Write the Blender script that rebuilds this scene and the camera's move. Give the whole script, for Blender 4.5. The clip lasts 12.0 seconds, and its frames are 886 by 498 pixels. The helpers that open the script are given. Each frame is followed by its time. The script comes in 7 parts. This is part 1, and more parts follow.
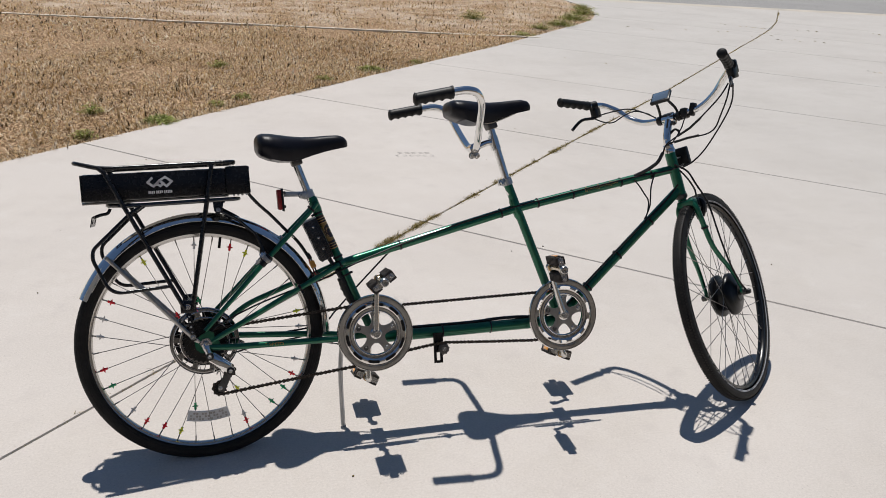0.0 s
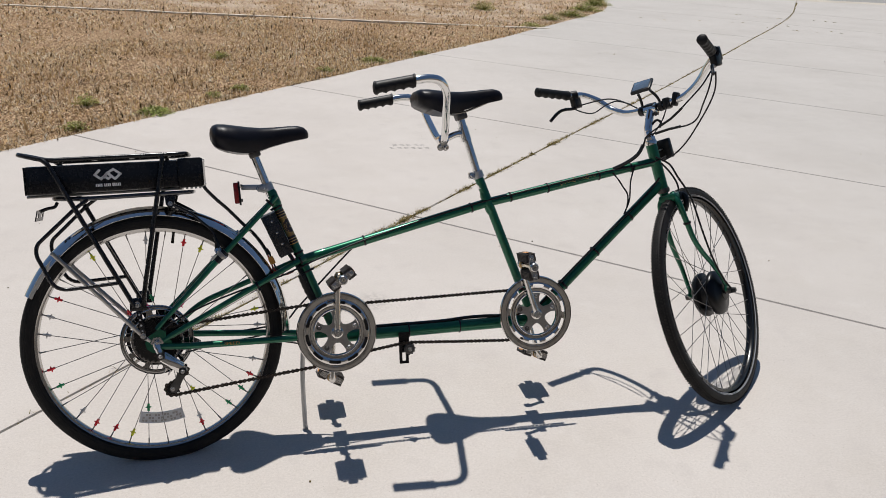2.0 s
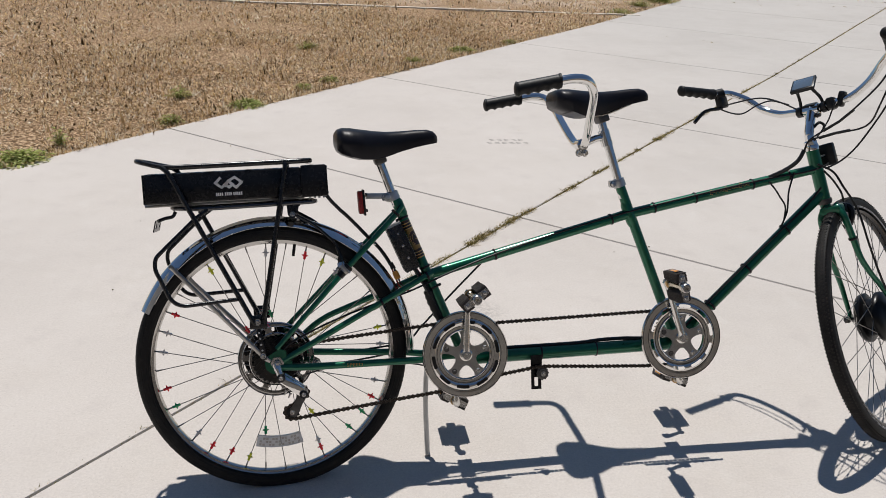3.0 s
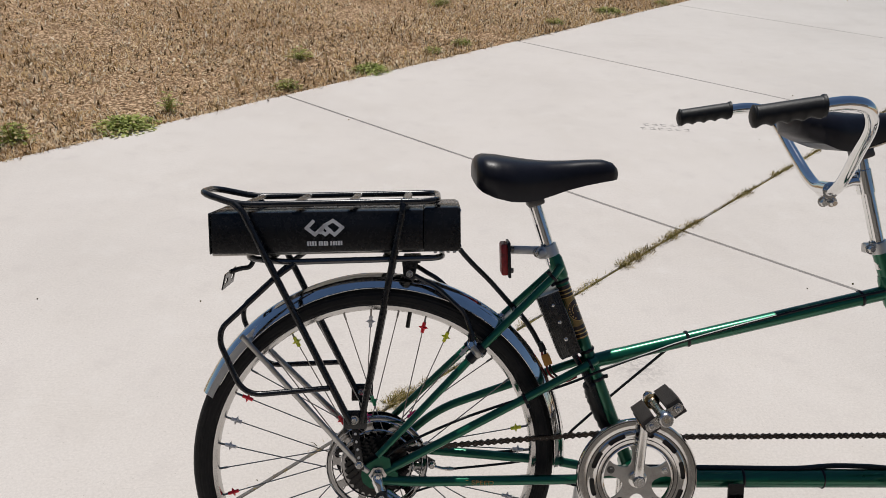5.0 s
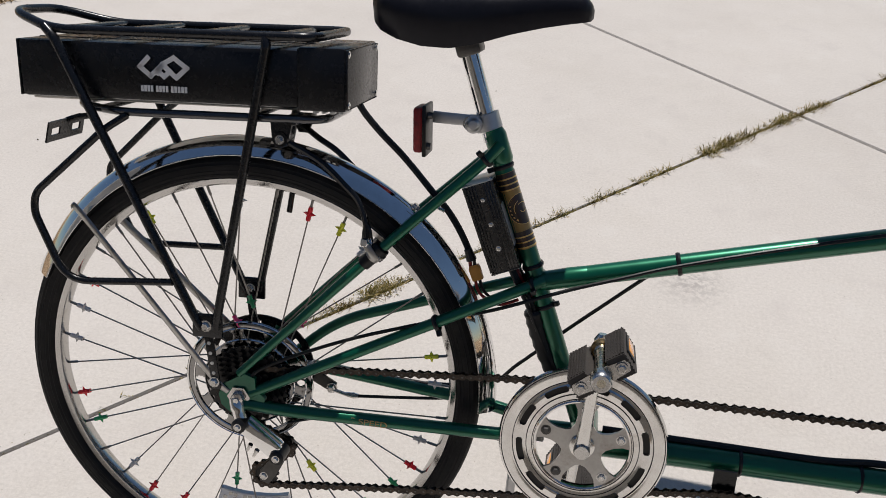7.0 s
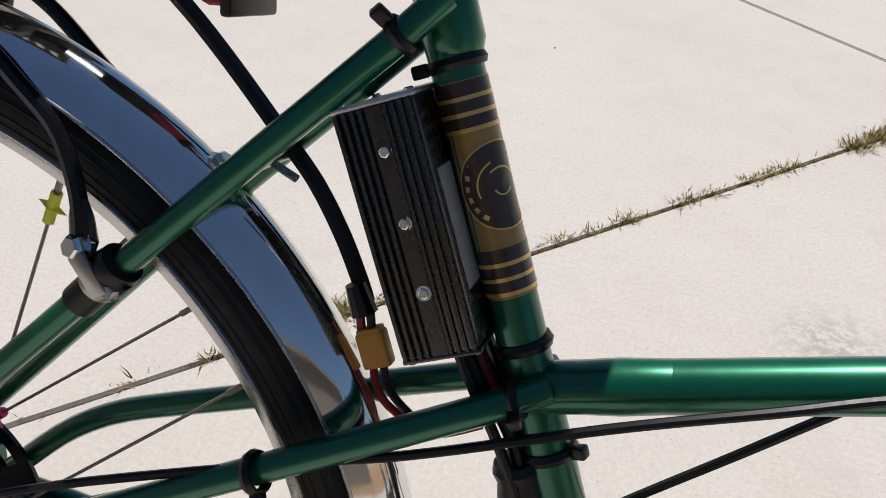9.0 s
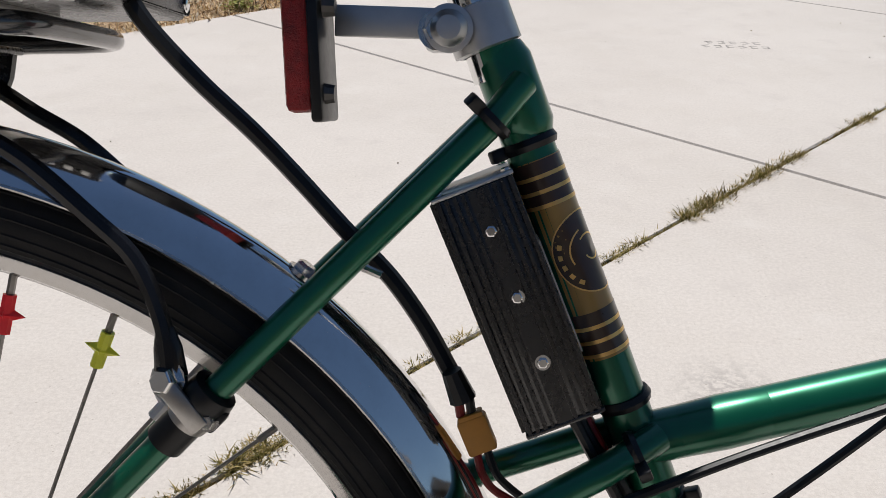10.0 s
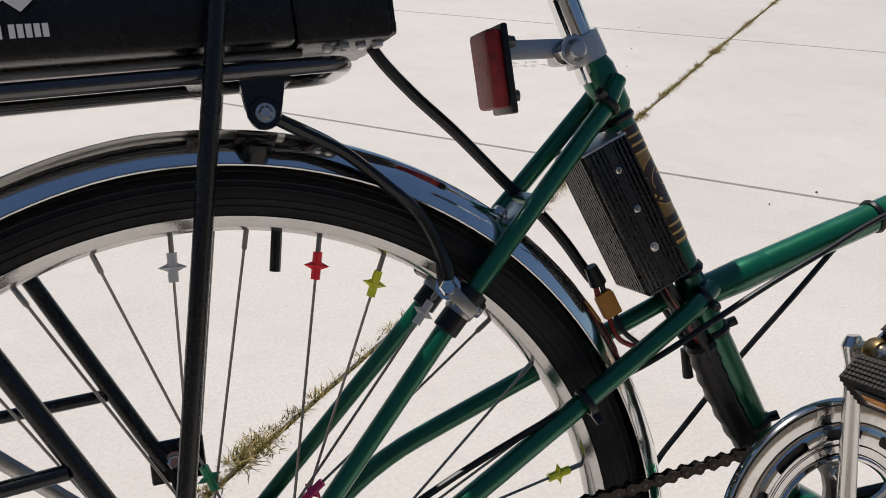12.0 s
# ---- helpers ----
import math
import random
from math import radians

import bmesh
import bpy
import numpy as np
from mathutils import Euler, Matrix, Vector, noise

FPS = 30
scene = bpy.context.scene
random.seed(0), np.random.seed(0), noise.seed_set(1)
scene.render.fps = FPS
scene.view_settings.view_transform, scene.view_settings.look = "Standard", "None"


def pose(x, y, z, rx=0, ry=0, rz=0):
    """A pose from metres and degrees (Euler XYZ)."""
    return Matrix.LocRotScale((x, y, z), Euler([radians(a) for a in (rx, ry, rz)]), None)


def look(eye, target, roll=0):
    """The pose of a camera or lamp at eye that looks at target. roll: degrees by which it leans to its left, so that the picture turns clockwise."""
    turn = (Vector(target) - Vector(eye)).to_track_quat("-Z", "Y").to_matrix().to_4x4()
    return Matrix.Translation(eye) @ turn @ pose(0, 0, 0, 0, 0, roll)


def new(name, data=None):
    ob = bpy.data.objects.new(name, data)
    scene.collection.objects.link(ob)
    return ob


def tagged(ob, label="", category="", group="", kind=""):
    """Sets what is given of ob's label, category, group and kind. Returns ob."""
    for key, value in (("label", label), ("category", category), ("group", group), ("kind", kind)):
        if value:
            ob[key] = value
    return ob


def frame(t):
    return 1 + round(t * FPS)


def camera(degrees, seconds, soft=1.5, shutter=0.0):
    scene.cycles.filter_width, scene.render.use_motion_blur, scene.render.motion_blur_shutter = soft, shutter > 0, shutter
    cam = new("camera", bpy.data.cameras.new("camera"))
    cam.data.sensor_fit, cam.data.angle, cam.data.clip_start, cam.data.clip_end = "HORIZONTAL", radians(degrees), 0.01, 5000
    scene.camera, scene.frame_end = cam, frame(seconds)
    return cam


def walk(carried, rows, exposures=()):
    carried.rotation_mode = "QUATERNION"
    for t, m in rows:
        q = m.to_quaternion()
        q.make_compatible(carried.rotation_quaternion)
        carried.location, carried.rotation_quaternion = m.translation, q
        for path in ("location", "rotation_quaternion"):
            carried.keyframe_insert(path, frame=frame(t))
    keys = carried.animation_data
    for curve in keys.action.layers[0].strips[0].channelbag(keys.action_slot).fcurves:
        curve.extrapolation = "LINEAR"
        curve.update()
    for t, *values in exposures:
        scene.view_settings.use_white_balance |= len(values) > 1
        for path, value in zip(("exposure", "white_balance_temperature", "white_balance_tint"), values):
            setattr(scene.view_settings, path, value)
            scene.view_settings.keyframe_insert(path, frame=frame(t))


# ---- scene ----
cam = camera(56.68, 12.0, soft=0.75)
PATH = [
    (0, 0.0616, -2.1685, 1.5245, 68.40, -2.91, -15.20),
    (0.5, 0.0923, -2.1546, 1.5231, 68.48, -2.92, -15.25),
    (1, 0.1574, -2.1389, 1.5167, 68.50, -2.88, -15.28),
    (1.5, 0.2195, -2.1255, 1.5074, 68.39, -2.81, -14.87),
    (2, 0.2452, -2.1067, 1.5000, 67.85, -2.63, -13.96),
    (2.5, 0.2043, -2.0270, 1.4886, 66.88, -2.09, -11.33),
    (3, 0.1078, -1.8497, 1.4850, 66.80, -1.59, -9.23),
    (3.5, 0.0245, -1.6968, 1.4816, 66.34, -0.96, -6.47),
    (3.7, 0.0225, -1.6335, 1.4761, 66.11, -0.97, -5.69),
    (5.3, 0.1157, -1.0764, 1.4377, 61.68, -1.27, 1.04),
    (5.5, 0.1240, -1.0288, 1.4297, 60.40, -1.06, 1.84),
    (6, 0.1967, -0.9703, 1.4208, 59.11, -0.92, 2.65),
    (6.5, 0.3572, -0.9307, 1.3912, 57.57, -0.87, 6.91),
    (7, 0.4745, -0.7396, 1.2501, 54.04, -0.05, 11.32),
    (7.5, 0.4955, -0.4053, 1.1139, 52.72, -0.49, 14.82),
    (7.7, 0.5010, -0.2997, 1.0549, 53.05, -0.76, 18.26),
    (9.3, 0.4453, -0.1111, 0.8230, 54.37, -0.90, 17.58),
    (9.5, 0.4091, -0.1386, 0.8210, 58.15, -0.37, 13.57),
    (10, 0.3300, -0.1589, 0.8205, 62.52, -0.25, 2.11),
    (10.5, 0.2814, -0.2055, 0.8081, 64.79, 0.02, -3.75),
    (11, 0.2247, -0.2874, 0.8339, 65.36, 0.57, -6.64),
    (11.5, 0.1447, -0.3415, 0.8647, 65.69, 0.54, -9.40),
    (12, 0.0341, -0.3646, 0.8664, 64.88, 0.07, -15.50),
]
walk(cam, [(t, pose(x, y, z, rx, ry, rz)) for t, x, y, z, rx, ry, rz in PATH],
     exposures=[(0.0, -0.30), (7.7, -0.32), (9.3, -0.16), (10.5, -0.19), (12.0, -0.19)])

# ---- light: high sun behind the bicycle, clear sky ----
SUN_WAY = Vector((-0.004, 0.385, 1.0)).normalized()          # towards the sun
world = bpy.data.worlds.new("sky")
scene.world = world
world.use_nodes = True
sky = world.node_tree.nodes.new("ShaderNodeTexSky")
sky.sky_type, sky.sun_disc = "NISHITA", False
sky.sun_elevation = math.asin(SUN_WAY.z)
sky.sun_rotation = math.atan2(SUN_WAY.x, SUN_WAY.y)
sky.air_density, sky.dust_density, sky.ozone_density = 1.0, 0.05, 3.2
background = world.node_tree.nodes["Background"]
background.inputs["Strength"].default_value = 0.070
world.node_tree.links.new(sky.outputs[0], background.inputs["Color"])
sun = new("sun", bpy.data.lights.new("sun", "SUN"))
sun.data.energy, sun.data.angle, sun.data.color = 5.0, radians(0.55), (1.0, 0.965, 0.92)
sun.matrix_world = look(SUN_WAY * 20, (0, 0, 0))

# ---- materials ----
def nodes_of(name):
    m = bpy.data.materials.new(name)
    m.use_nodes = True
    t = m.node_tree
    return m, t.nodes, t.links, t.nodes["Principled BSDF"]


def noise_node(n, l, scale, detail=4.0, rough=0.6, coord=None):
    tex = n.new("ShaderNodeTexNoise")
    tex.inputs["Scale"].default_value, tex.inputs["Detail"].default_value, tex.inputs["Roughness"].default_value = scale, detail, rough
    if coord is not None:
        l.new(coord, tex.inputs["Vector"])
    return tex


def ramp_node(n, l, source, stops):
    r = n.new("ShaderNodeValToRGB")
    e = r.color_ramp.elements
    while len(e) < len(stops):
        e.new(0.5)
    for k, (p, c) in zip(e, stops):
        k.position, k.color = p, (*c, 1)
    l.new(source, r.inputs["Fac"])
    return r


def bump_node(n, l, height, strength, distance, b):
    k = n.new("ShaderNodeBump")
    k.inputs["Strength"].default_value, k.inputs["Distance"].default_value = strength, distance
    l.new(height, k.inputs["Height"])
    l.new(k.outputs[0], b.inputs["Normal"])
    return k


def mixed(n, l, fac, a, b, kind="MIX"):
    k = n.new("ShaderNodeMix")
    k.data_type, k.blend_type = "RGBA", kind
    for source, slot in ((fac, 0), (a, 6), (b, 7)):
        if isinstance(source, (int, float)):
            k.inputs[slot].default_value = source
        elif isinstance(source, tuple):
            k.inputs[slot].default_value = (*source, 1)
        else:
            l.new(source, k.inputs[slot])
    return k.outputs[2]


def surface(name, colour, rough=0.5, metal=0.0, vary=0.25, scale=40.0, bump=0.0, coat=0.0, dirt=None, dirt_amount=0.5, spec=0.5):
    """Colour with two scales of variation, uneven gloss, and fine relief."""
    m, n, l, b = nodes_of(name)
    at = n.new("ShaderNodeTexCoord").outputs["Object"]
    fine = noise_node(n, l, scale * 6, 5, 0.65, at)
    broad = noise_node(n, l, scale * 0.5, 3, 0.6, at)
    lo = tuple(c * (1 - vary) for c in colour)
    hi = tuple(min(1.0, c * (1 + vary)) for c in colour)
    base = ramp_node(n, l, broad.outputs[0], [(0.3, lo), (0.7, hi)]).outputs[0]
    base = mixed(n, l, 0.25, base, ramp_node(n, l, fine.outputs[0], [(0.35, lo), (0.65, hi)]).outputs[0])
    if dirt:
        mask = ramp_node(n, l, noise_node(n, l, scale, 6, 0.7, at).outputs[0], [(0.5, (0, 0, 0)), (0.72, (dirt_amount,) * 3)]).outputs[0]
        base = mixed(n, l, mask, base, dirt)
    l.new(base, b.inputs["Base Color"])
    b.inputs["Metallic"].default_value = metal
    b.inputs["Coat Weight"].default_value = coat
    b.inputs["Coat Roughness"].default_value = 0.06
    b.inputs["Specular IOR Level"].default_value = spec
    gloss = n.new("ShaderNodeMapRange")
    gloss.inputs[3].default_value, gloss.inputs[4].default_value = max(0.02, rough * 0.75), min(1.0, rough * 1.3)
    l.new(fine.outputs[0], gloss.inputs[0])
    l.new(gloss.outputs[0], b.inputs["Roughness"])
    if bump:
        bump_node(n, l, fine.outputs[0], bump, 0.002, b)
    return m


def concrete_material():
    m, n, l, b = nodes_of("broom_finished_concrete")
    at = n.new("ShaderNodeTexCoord").outputs["Object"]
    turn = n.new("ShaderNodeMapping")
    turn.inputs["Rotation"].default_value = (0, 0, radians(-136.7))
    turn.inputs["Scale"].default_value = (1.0, 14.0, 1.0)
    l.new(at, turn.inputs[0])
    cloud = noise_node(n, l, 0.9, 5, 0.6, at)
    stain = noise_node(n, l, 2.6, 7, 0.7, at)
    grain = noise_node(n, l, 420, 3, 0.7, at)
    sand = noise_node(n, l, 130, 5, 0.8, at)
    broom = noise_node(n, l, 22, 3, 0.6, turn.outputs[0])
    spots = n.new("ShaderNodeTexVoronoi")
    spots.inputs["Scale"].default_value = 9.0
    l.new(at, spots.inputs["Vector"])
    base = ramp_node(n, l, cloud.outputs[0], [(0.25, (0.484, 0.442, 0.404)), (0.5, (0.560, 0.515, 0.474)), (0.75, (0.609, 0.563, 0.521))]).outputs[0]
    base = mixed(n, l, ramp_node(n, l, stain.outputs[0], [(0.52, (0, 0, 0)), (0.75, (0.35,) * 3)]).outputs[0], base, (0.44, 0.40, 0.355))
    base = mixed(n, l, 0.16, base, ramp_node(n, l, grain.outputs[0], [(0.3, (0.36, 0.32, 0.28)), (0.7, (0.74, 0.68, 0.61))]).outputs[0])
    base = mixed(n, l, 0.20, base, ramp_node(n, l, sand.outputs[0], [(0.36, (0.30, 0.27, 0.24)), (0.5, (0.56, 0.515, 0.475)), (0.64, (0.80, 0.745, 0.69))]).outputs[0])
    base = mixed(n, l, ramp_node(n, l, stain.outputs[0], [(0.45, (0.03,) * 3), (0.62, (0.14,) * 3)]).outputs[0], base, ramp_node(n, l, broom.outputs[0], [(0.35, (0.42, 0.37, 0.32)), (0.65, (0.68, 0.62, 0.55))]).outputs[0])
    base = mixed(n, l, ramp_node(n, l, spots.outputs["Distance"], [(0.0, (0.45,) * 3), (0.045, (0, 0, 0))]).outputs[0], base, (0.30, 0.25, 0.20))
    blotch = noise_node(n, l, 7.5, 6, 0.62, at)
    base = mixed(n, l, ramp_node(n, l, blotch.outputs[0], [(0.55, (0, 0, 0)), (0.72, (0.40,) * 3)]).outputs[0], base, (0.47, 0.425, 0.395))
    base = mixed(n, l, ramp_node(n, l, blotch.outputs[0], [(0.28, (0.35,) * 3), (0.44, (0, 0, 0))]).outputs[0], base, (0.62, 0.585, 0.545))
    specks = n.new("ShaderNodeTexVoronoi")
    specks.inputs["Scale"].default_value = 42.0
    l.new(at, specks.inputs["Vector"])
    base = mixed(n, l, ramp_node(n, l, specks.outputs["Distance"], [(0.0, (0.8,) * 3), (0.055, (0.5,) * 3), (0.075, (0, 0, 0))]).outputs[0], base, (0.33, 0.29, 0.25))
    # a dusty mark where something stood
    apart = n.new("ShaderNodeVectorMath")
    apart.operation = "DISTANCE"
    apart.inputs[1].default_value = (0.760, 0.935, 0.0)
    l.new(at, apart.inputs[0])
    near = n.new("ShaderNodeMapRange")
    near.inputs[1].default_value, near.inputs[2].default_value, near.inputs[3].default_value, near.inputs[4].default_value = 0.02, 0.115, 0.45, 0.0
    l.new(apart.outputs["Value"], near.inputs[0])
    ragged = n.new("ShaderNodeMath")
    ragged.operation = "MULTIPLY"
    l.new(near.outputs[0], ragged.inputs[0])
    l.new(ramp_node(n, l, noise_node(n, l, 55, 5, 0.7, at).outputs[0], [(0.44, (0, 0, 0)), (0.56, (1, 1, 1))]).outputs[0], ragged.inputs[1])
    base = mixed(n, l, ragged.outputs[0], base, (0.22, 0.20, 0.19))
    # towards the street the slabs turn slightly darker and cooler
    split = n.new("ShaderNodeSeparateXYZ")
    l.new(at, split.inputs[0])
    far = n.new("ShaderNodeMapRange")
    far.inputs[1].default_value, far.inputs[2].default_value = 1.0, 5.0
    l.new(split.outputs[0], far.inputs[0])
    base = mixed(n, l, far.outputs[0], base, mixed(n, l, 1.0, base, (0.885, 0.905, 0.915), "MULTIPLY"))
    l.new(base, b.inputs["Base Color"])
    b.inputs["Roughness"].default_value = 0.9
    b.inputs["Specular IOR Level"].default_value = 0.25
    bump_node(n, l, grain.outputs[0], 0.25, 0.002, b)
    return m


def random_tint(name, stops, rough=0.8, through_light=0.45, island=True):
    """Blades and leaves: a tint of its own for every piece, with shade between clumps painted in."""
    m, n, l, b = nodes_of(name)
    pick = n.new("ShaderNodeNewGeometry").outputs["Random Per Island"] if island else n.new("ShaderNodeObjectInfo").outputs["Random"]
    at = n.new("ShaderNodeTexCoord").outputs["Object"]
    patch = noise_node(n, l, 0.8, 5, 0.65, at)
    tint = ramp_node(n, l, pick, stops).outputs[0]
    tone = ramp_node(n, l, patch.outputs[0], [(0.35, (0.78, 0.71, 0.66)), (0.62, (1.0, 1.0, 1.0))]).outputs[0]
    # the low end of this noise paints the shade between clumps
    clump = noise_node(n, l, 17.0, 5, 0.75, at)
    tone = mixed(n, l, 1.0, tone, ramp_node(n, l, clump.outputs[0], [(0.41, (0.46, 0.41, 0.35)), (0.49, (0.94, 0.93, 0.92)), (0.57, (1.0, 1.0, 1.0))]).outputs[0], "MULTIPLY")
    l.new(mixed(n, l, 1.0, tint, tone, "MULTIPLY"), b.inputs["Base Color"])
    b.inputs["Roughness"].default_value = rough
    b.inputs["Specular IOR Level"].default_value = 0.2
    thin = n.new("ShaderNodeBsdfTranslucent")
    l.new(mixed(n, l, 1.0, tint, tone, "MULTIPLY"), thin.inputs["Color"])
    both = n.new("ShaderNodeMixShader")
    both.inputs[0].default_value = through_light
    l.new(b.outputs[0], both.inputs[1])
    l.new(thin.outputs[0], both.inputs[2])
    l.new(both.outputs[0], n["Material Output"].inputs["Surface"])
    return m


def soil_material():
    m, n, l, b = nodes_of("dry_lawn_thatch")
    at = n.new("ShaderNodeTexCoord").outputs["Object"]
    a1 = noise_node(n, l, 0.7, 6, 0.65, at)
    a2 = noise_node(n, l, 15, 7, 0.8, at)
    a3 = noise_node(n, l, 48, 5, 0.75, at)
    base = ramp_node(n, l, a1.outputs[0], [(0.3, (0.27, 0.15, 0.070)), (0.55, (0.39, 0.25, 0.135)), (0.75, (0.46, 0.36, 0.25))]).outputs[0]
    # near-black stops put the shade of gaps in the straw into the colour
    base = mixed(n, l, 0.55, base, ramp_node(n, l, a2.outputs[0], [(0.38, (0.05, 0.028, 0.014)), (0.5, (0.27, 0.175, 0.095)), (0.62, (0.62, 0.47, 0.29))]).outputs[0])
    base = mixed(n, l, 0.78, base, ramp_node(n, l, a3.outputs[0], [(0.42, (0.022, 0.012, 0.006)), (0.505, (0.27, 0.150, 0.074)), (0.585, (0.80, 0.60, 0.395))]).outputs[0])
    # beyond the mowing strip the earth is barer and paler
    apart = n.new("ShaderNodeVectorMath")
    apart.operation = "DOT_PRODUCT"
    apart.inputs[1].default_value = (0.216, 0.976, 0.0)
    l.new(at, apart.inputs[0])
    past = n.new("ShaderNodeMapRange")
    past.inputs[1].default_value, past.inputs[2].default_value, past.inputs[4].default_value = 10.55, 11.8, 0.6
    l.new(apart.outputs["Value"], past.inputs[0])
    bare = n.new("ShaderNodeMath")
    bare.operation = "MULTIPLY"
    l.new(past.outputs[0], bare.inputs[0])
    l.new(ramp_node(n, l, noise_node(n, l, 1.3, 6, 0.7, at).outputs[0], [(0.44, (0.0,) * 3), (0.58, (1, 1, 1))]).outputs[0], bare.inputs[1])
    base = mixed(n, l, bare.outputs[0], base, (0.60, 0.50, 0.40))
    l.new(base, b.inputs["Base Color"])
    b.inputs["Roughness"].default_value = 0.95
    b.inputs["Specular IOR Level"].default_value = 0.1
    bump_node(n, l, a2.outputs[0], 0.9, 0.02, b)
    return m


def asphalt_material():
    m, n, l, b = nodes_of("worn_asphalt")
    at = n.new("ShaderNodeTexCoord").outputs["Object"]
    a1 = noise_node(n, l, 0.6, 5, 0.6, at)
    a2 = noise_node(n, l, 160, 3, 0.7, at)
    base = ramp_node(n, l, a1.outputs[0], [(0.3, (0.25, 0.24, 0.23)), (0.7, (0.33, 0.32, 0.30))]).outputs[0]
    base = mixed(n, l, 0.4, base, ramp_node(n, l, a2.outputs[0], [(0.35, (0.14, 0.135, 0.13)), (0.65, (0.45, 0.43, 0.41))]).outputs[0])
    l.new(base, b.inputs["Base Color"])
    b.inputs["Roughness"].default_value = 0.9
    bump_node(n, l, a2.outputs[0], 0.6, 0.004, b)
    return m


CONCRETE = concrete_material()
THATCH = soil_material()
ASPHALT = asphalt_material()
KERB = surface("grey_kerb_concrete", (0.50, 0.45, 0.38), 0.9, vary=0.2, scale=3, bump=0.4, dirt=(0.3, 0.24, 0.17))
PALE_STRIP = surface("pale_strip_concrete", (0.60, 0.53, 0.44), 0.9, vary=0.2, scale=4, bump=0.4, dirt=(0.34, 0.25, 0.15), dirt_amount=0.8)
JOINT_DIRT = surface("joint_dirt", (0.045, 0.040, 0.035), 0.95, vary=0.4, scale=20, bump=0.6)
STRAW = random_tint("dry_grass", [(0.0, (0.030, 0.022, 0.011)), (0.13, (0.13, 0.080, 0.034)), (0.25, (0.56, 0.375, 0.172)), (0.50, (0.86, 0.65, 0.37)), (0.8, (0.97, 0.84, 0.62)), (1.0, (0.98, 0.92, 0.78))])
WEED = random_tint("green_weed", [(0.0, (0.16, 0.21, 0.045)), (0.5, (0.42, 0.50, 0.12)), (0.85, (0.66, 0.68, 0.27)), (1.0, (0.78, 0.64, 0.34))], 0.6)
JOINT_GRASS = random_tint("yellowing_joint_grass", [(0.0, (0.09, 0.085, 0.022)), (0.4, (0.25, 0.225, 0.065)), (0.75, (0.46, 0.37, 0.15)), (1.0, (0.74, 0.60, 0.34))], 0.7)
GREEN = surface("metallic_green_paint", (0.001, 0.112, 0.053), 0.30, metal=0.5, vary=0.12, scale=8, coat=0.65)
GREEN.node_tree.nodes["Principled BSDF"].inputs["Coat Roughness"].default_value = 0.13
CHROME = surface("chrome_plate", (0.78, 0.78, 0.77), 0.07, metal=1.0, vary=0.05, scale=10, dirt=(0.35, 0.32, 0.28), dirt_amount=0.25)
STEEL = surface("worn_bright_steel", (0.58, 0.57, 0.55), 0.25, metal=1.0, vary=0.12, scale=20, dirt=(0.30, 0.26, 0.22), dirt_amount=0.35)
ALLOY = surface("grey_alloy", (0.52, 0.52, 0.52), 0.38, metal=0.9, vary=0.12, scale=25)
DARK_STEEL = surface("dark_steel", (0.10, 0.095, 0.09), 0.45, metal=0.8, vary=0.3, scale=60)
SPOKE = surface("dull_spoke_steel", (0.25, 0.235, 0.22), 0.4, metal=0.9, vary=0.2, scale=30)
CHAIN = surface("oily_chain_steel", (0.048, 0.040, 0.034), 0.3, metal=0.8, vary=0.4, scale=120, dirt=(0.10, 0.06, 0.035))
RUBBER = surface("black_tyre_rubber", (0.0085, 0.008, 0.0078), 0.6, vary=0.35, scale=30, bump=0.25, dirt=(0.03, 0.026, 0.022), dirt_amount=0.3, spec=0.25)
BLACK = surface("satin_black_paint", (0.006, 0.006, 0.007), 0.22, vary=0.25, scale=20, spec=0.38)
RACK_BLACK = surface("glossy_black_rack_paint", (0.006, 0.006, 0.007), 0.26, vary=0.25, scale=20, spec=0.4, coat=0.08)
RAIL_BLACK = surface("worn_glossy_rail_paint", (0.030, 0.030, 0.032), 0.22, metal=0.3, vary=0.25, scale=20, spec=0.8, coat=0.8)
CASE_BLACK = surface("black_extruded_case", (0.008, 0.0075, 0.0075), 0.27, metal=0.0, vary=0.25, scale=30, spec=0.7, coat=0.2)
MOTOR_BLACK = surface("black_motor_paint", (0.005, 0.005, 0.0055), 0.3, vary=0.25, scale=30, spec=0.3)
TREAD_RUBBER = surface("dusty_tread_rubber", (0.020, 0.018, 0.0165), 0.7, vary=0.35, scale=40, dirt=(0.06, 0.05, 0.042), dirt_amount=0.4, spec=0.2)
BATTERY_BLACK = surface("anodised_black_case", (0.008, 0.008, 0.009), 0.26, vary=0.25, scale=14, dirt=(0.018, 0.017, 0.016), dirt_amount=0.25, spec=0.3)
PLASTIC = surface("black_plastic", (0.006, 0.006, 0.0065), 0.36, vary=0.25, scale=30, spec=0.35)
VINYL = surface("black_saddle_vinyl", (0.006, 0.006, 0.010), 0.38, vary=0.25, scale=30, bump=0.10, dirt=(0.02, 0.018, 0.016), dirt_amount=0.2, spec=0.22)
GRIP = surface("black_grip_rubber", (0.0075, 0.007, 0.007), 0.48, vary=0.3, scale=40, bump=0.2, spec=0.3)
CABLE = surface("black_cable_sheath", (0.007, 0.007, 0.0075), 0.38, vary=0.2, scale=40, spec=0.35)

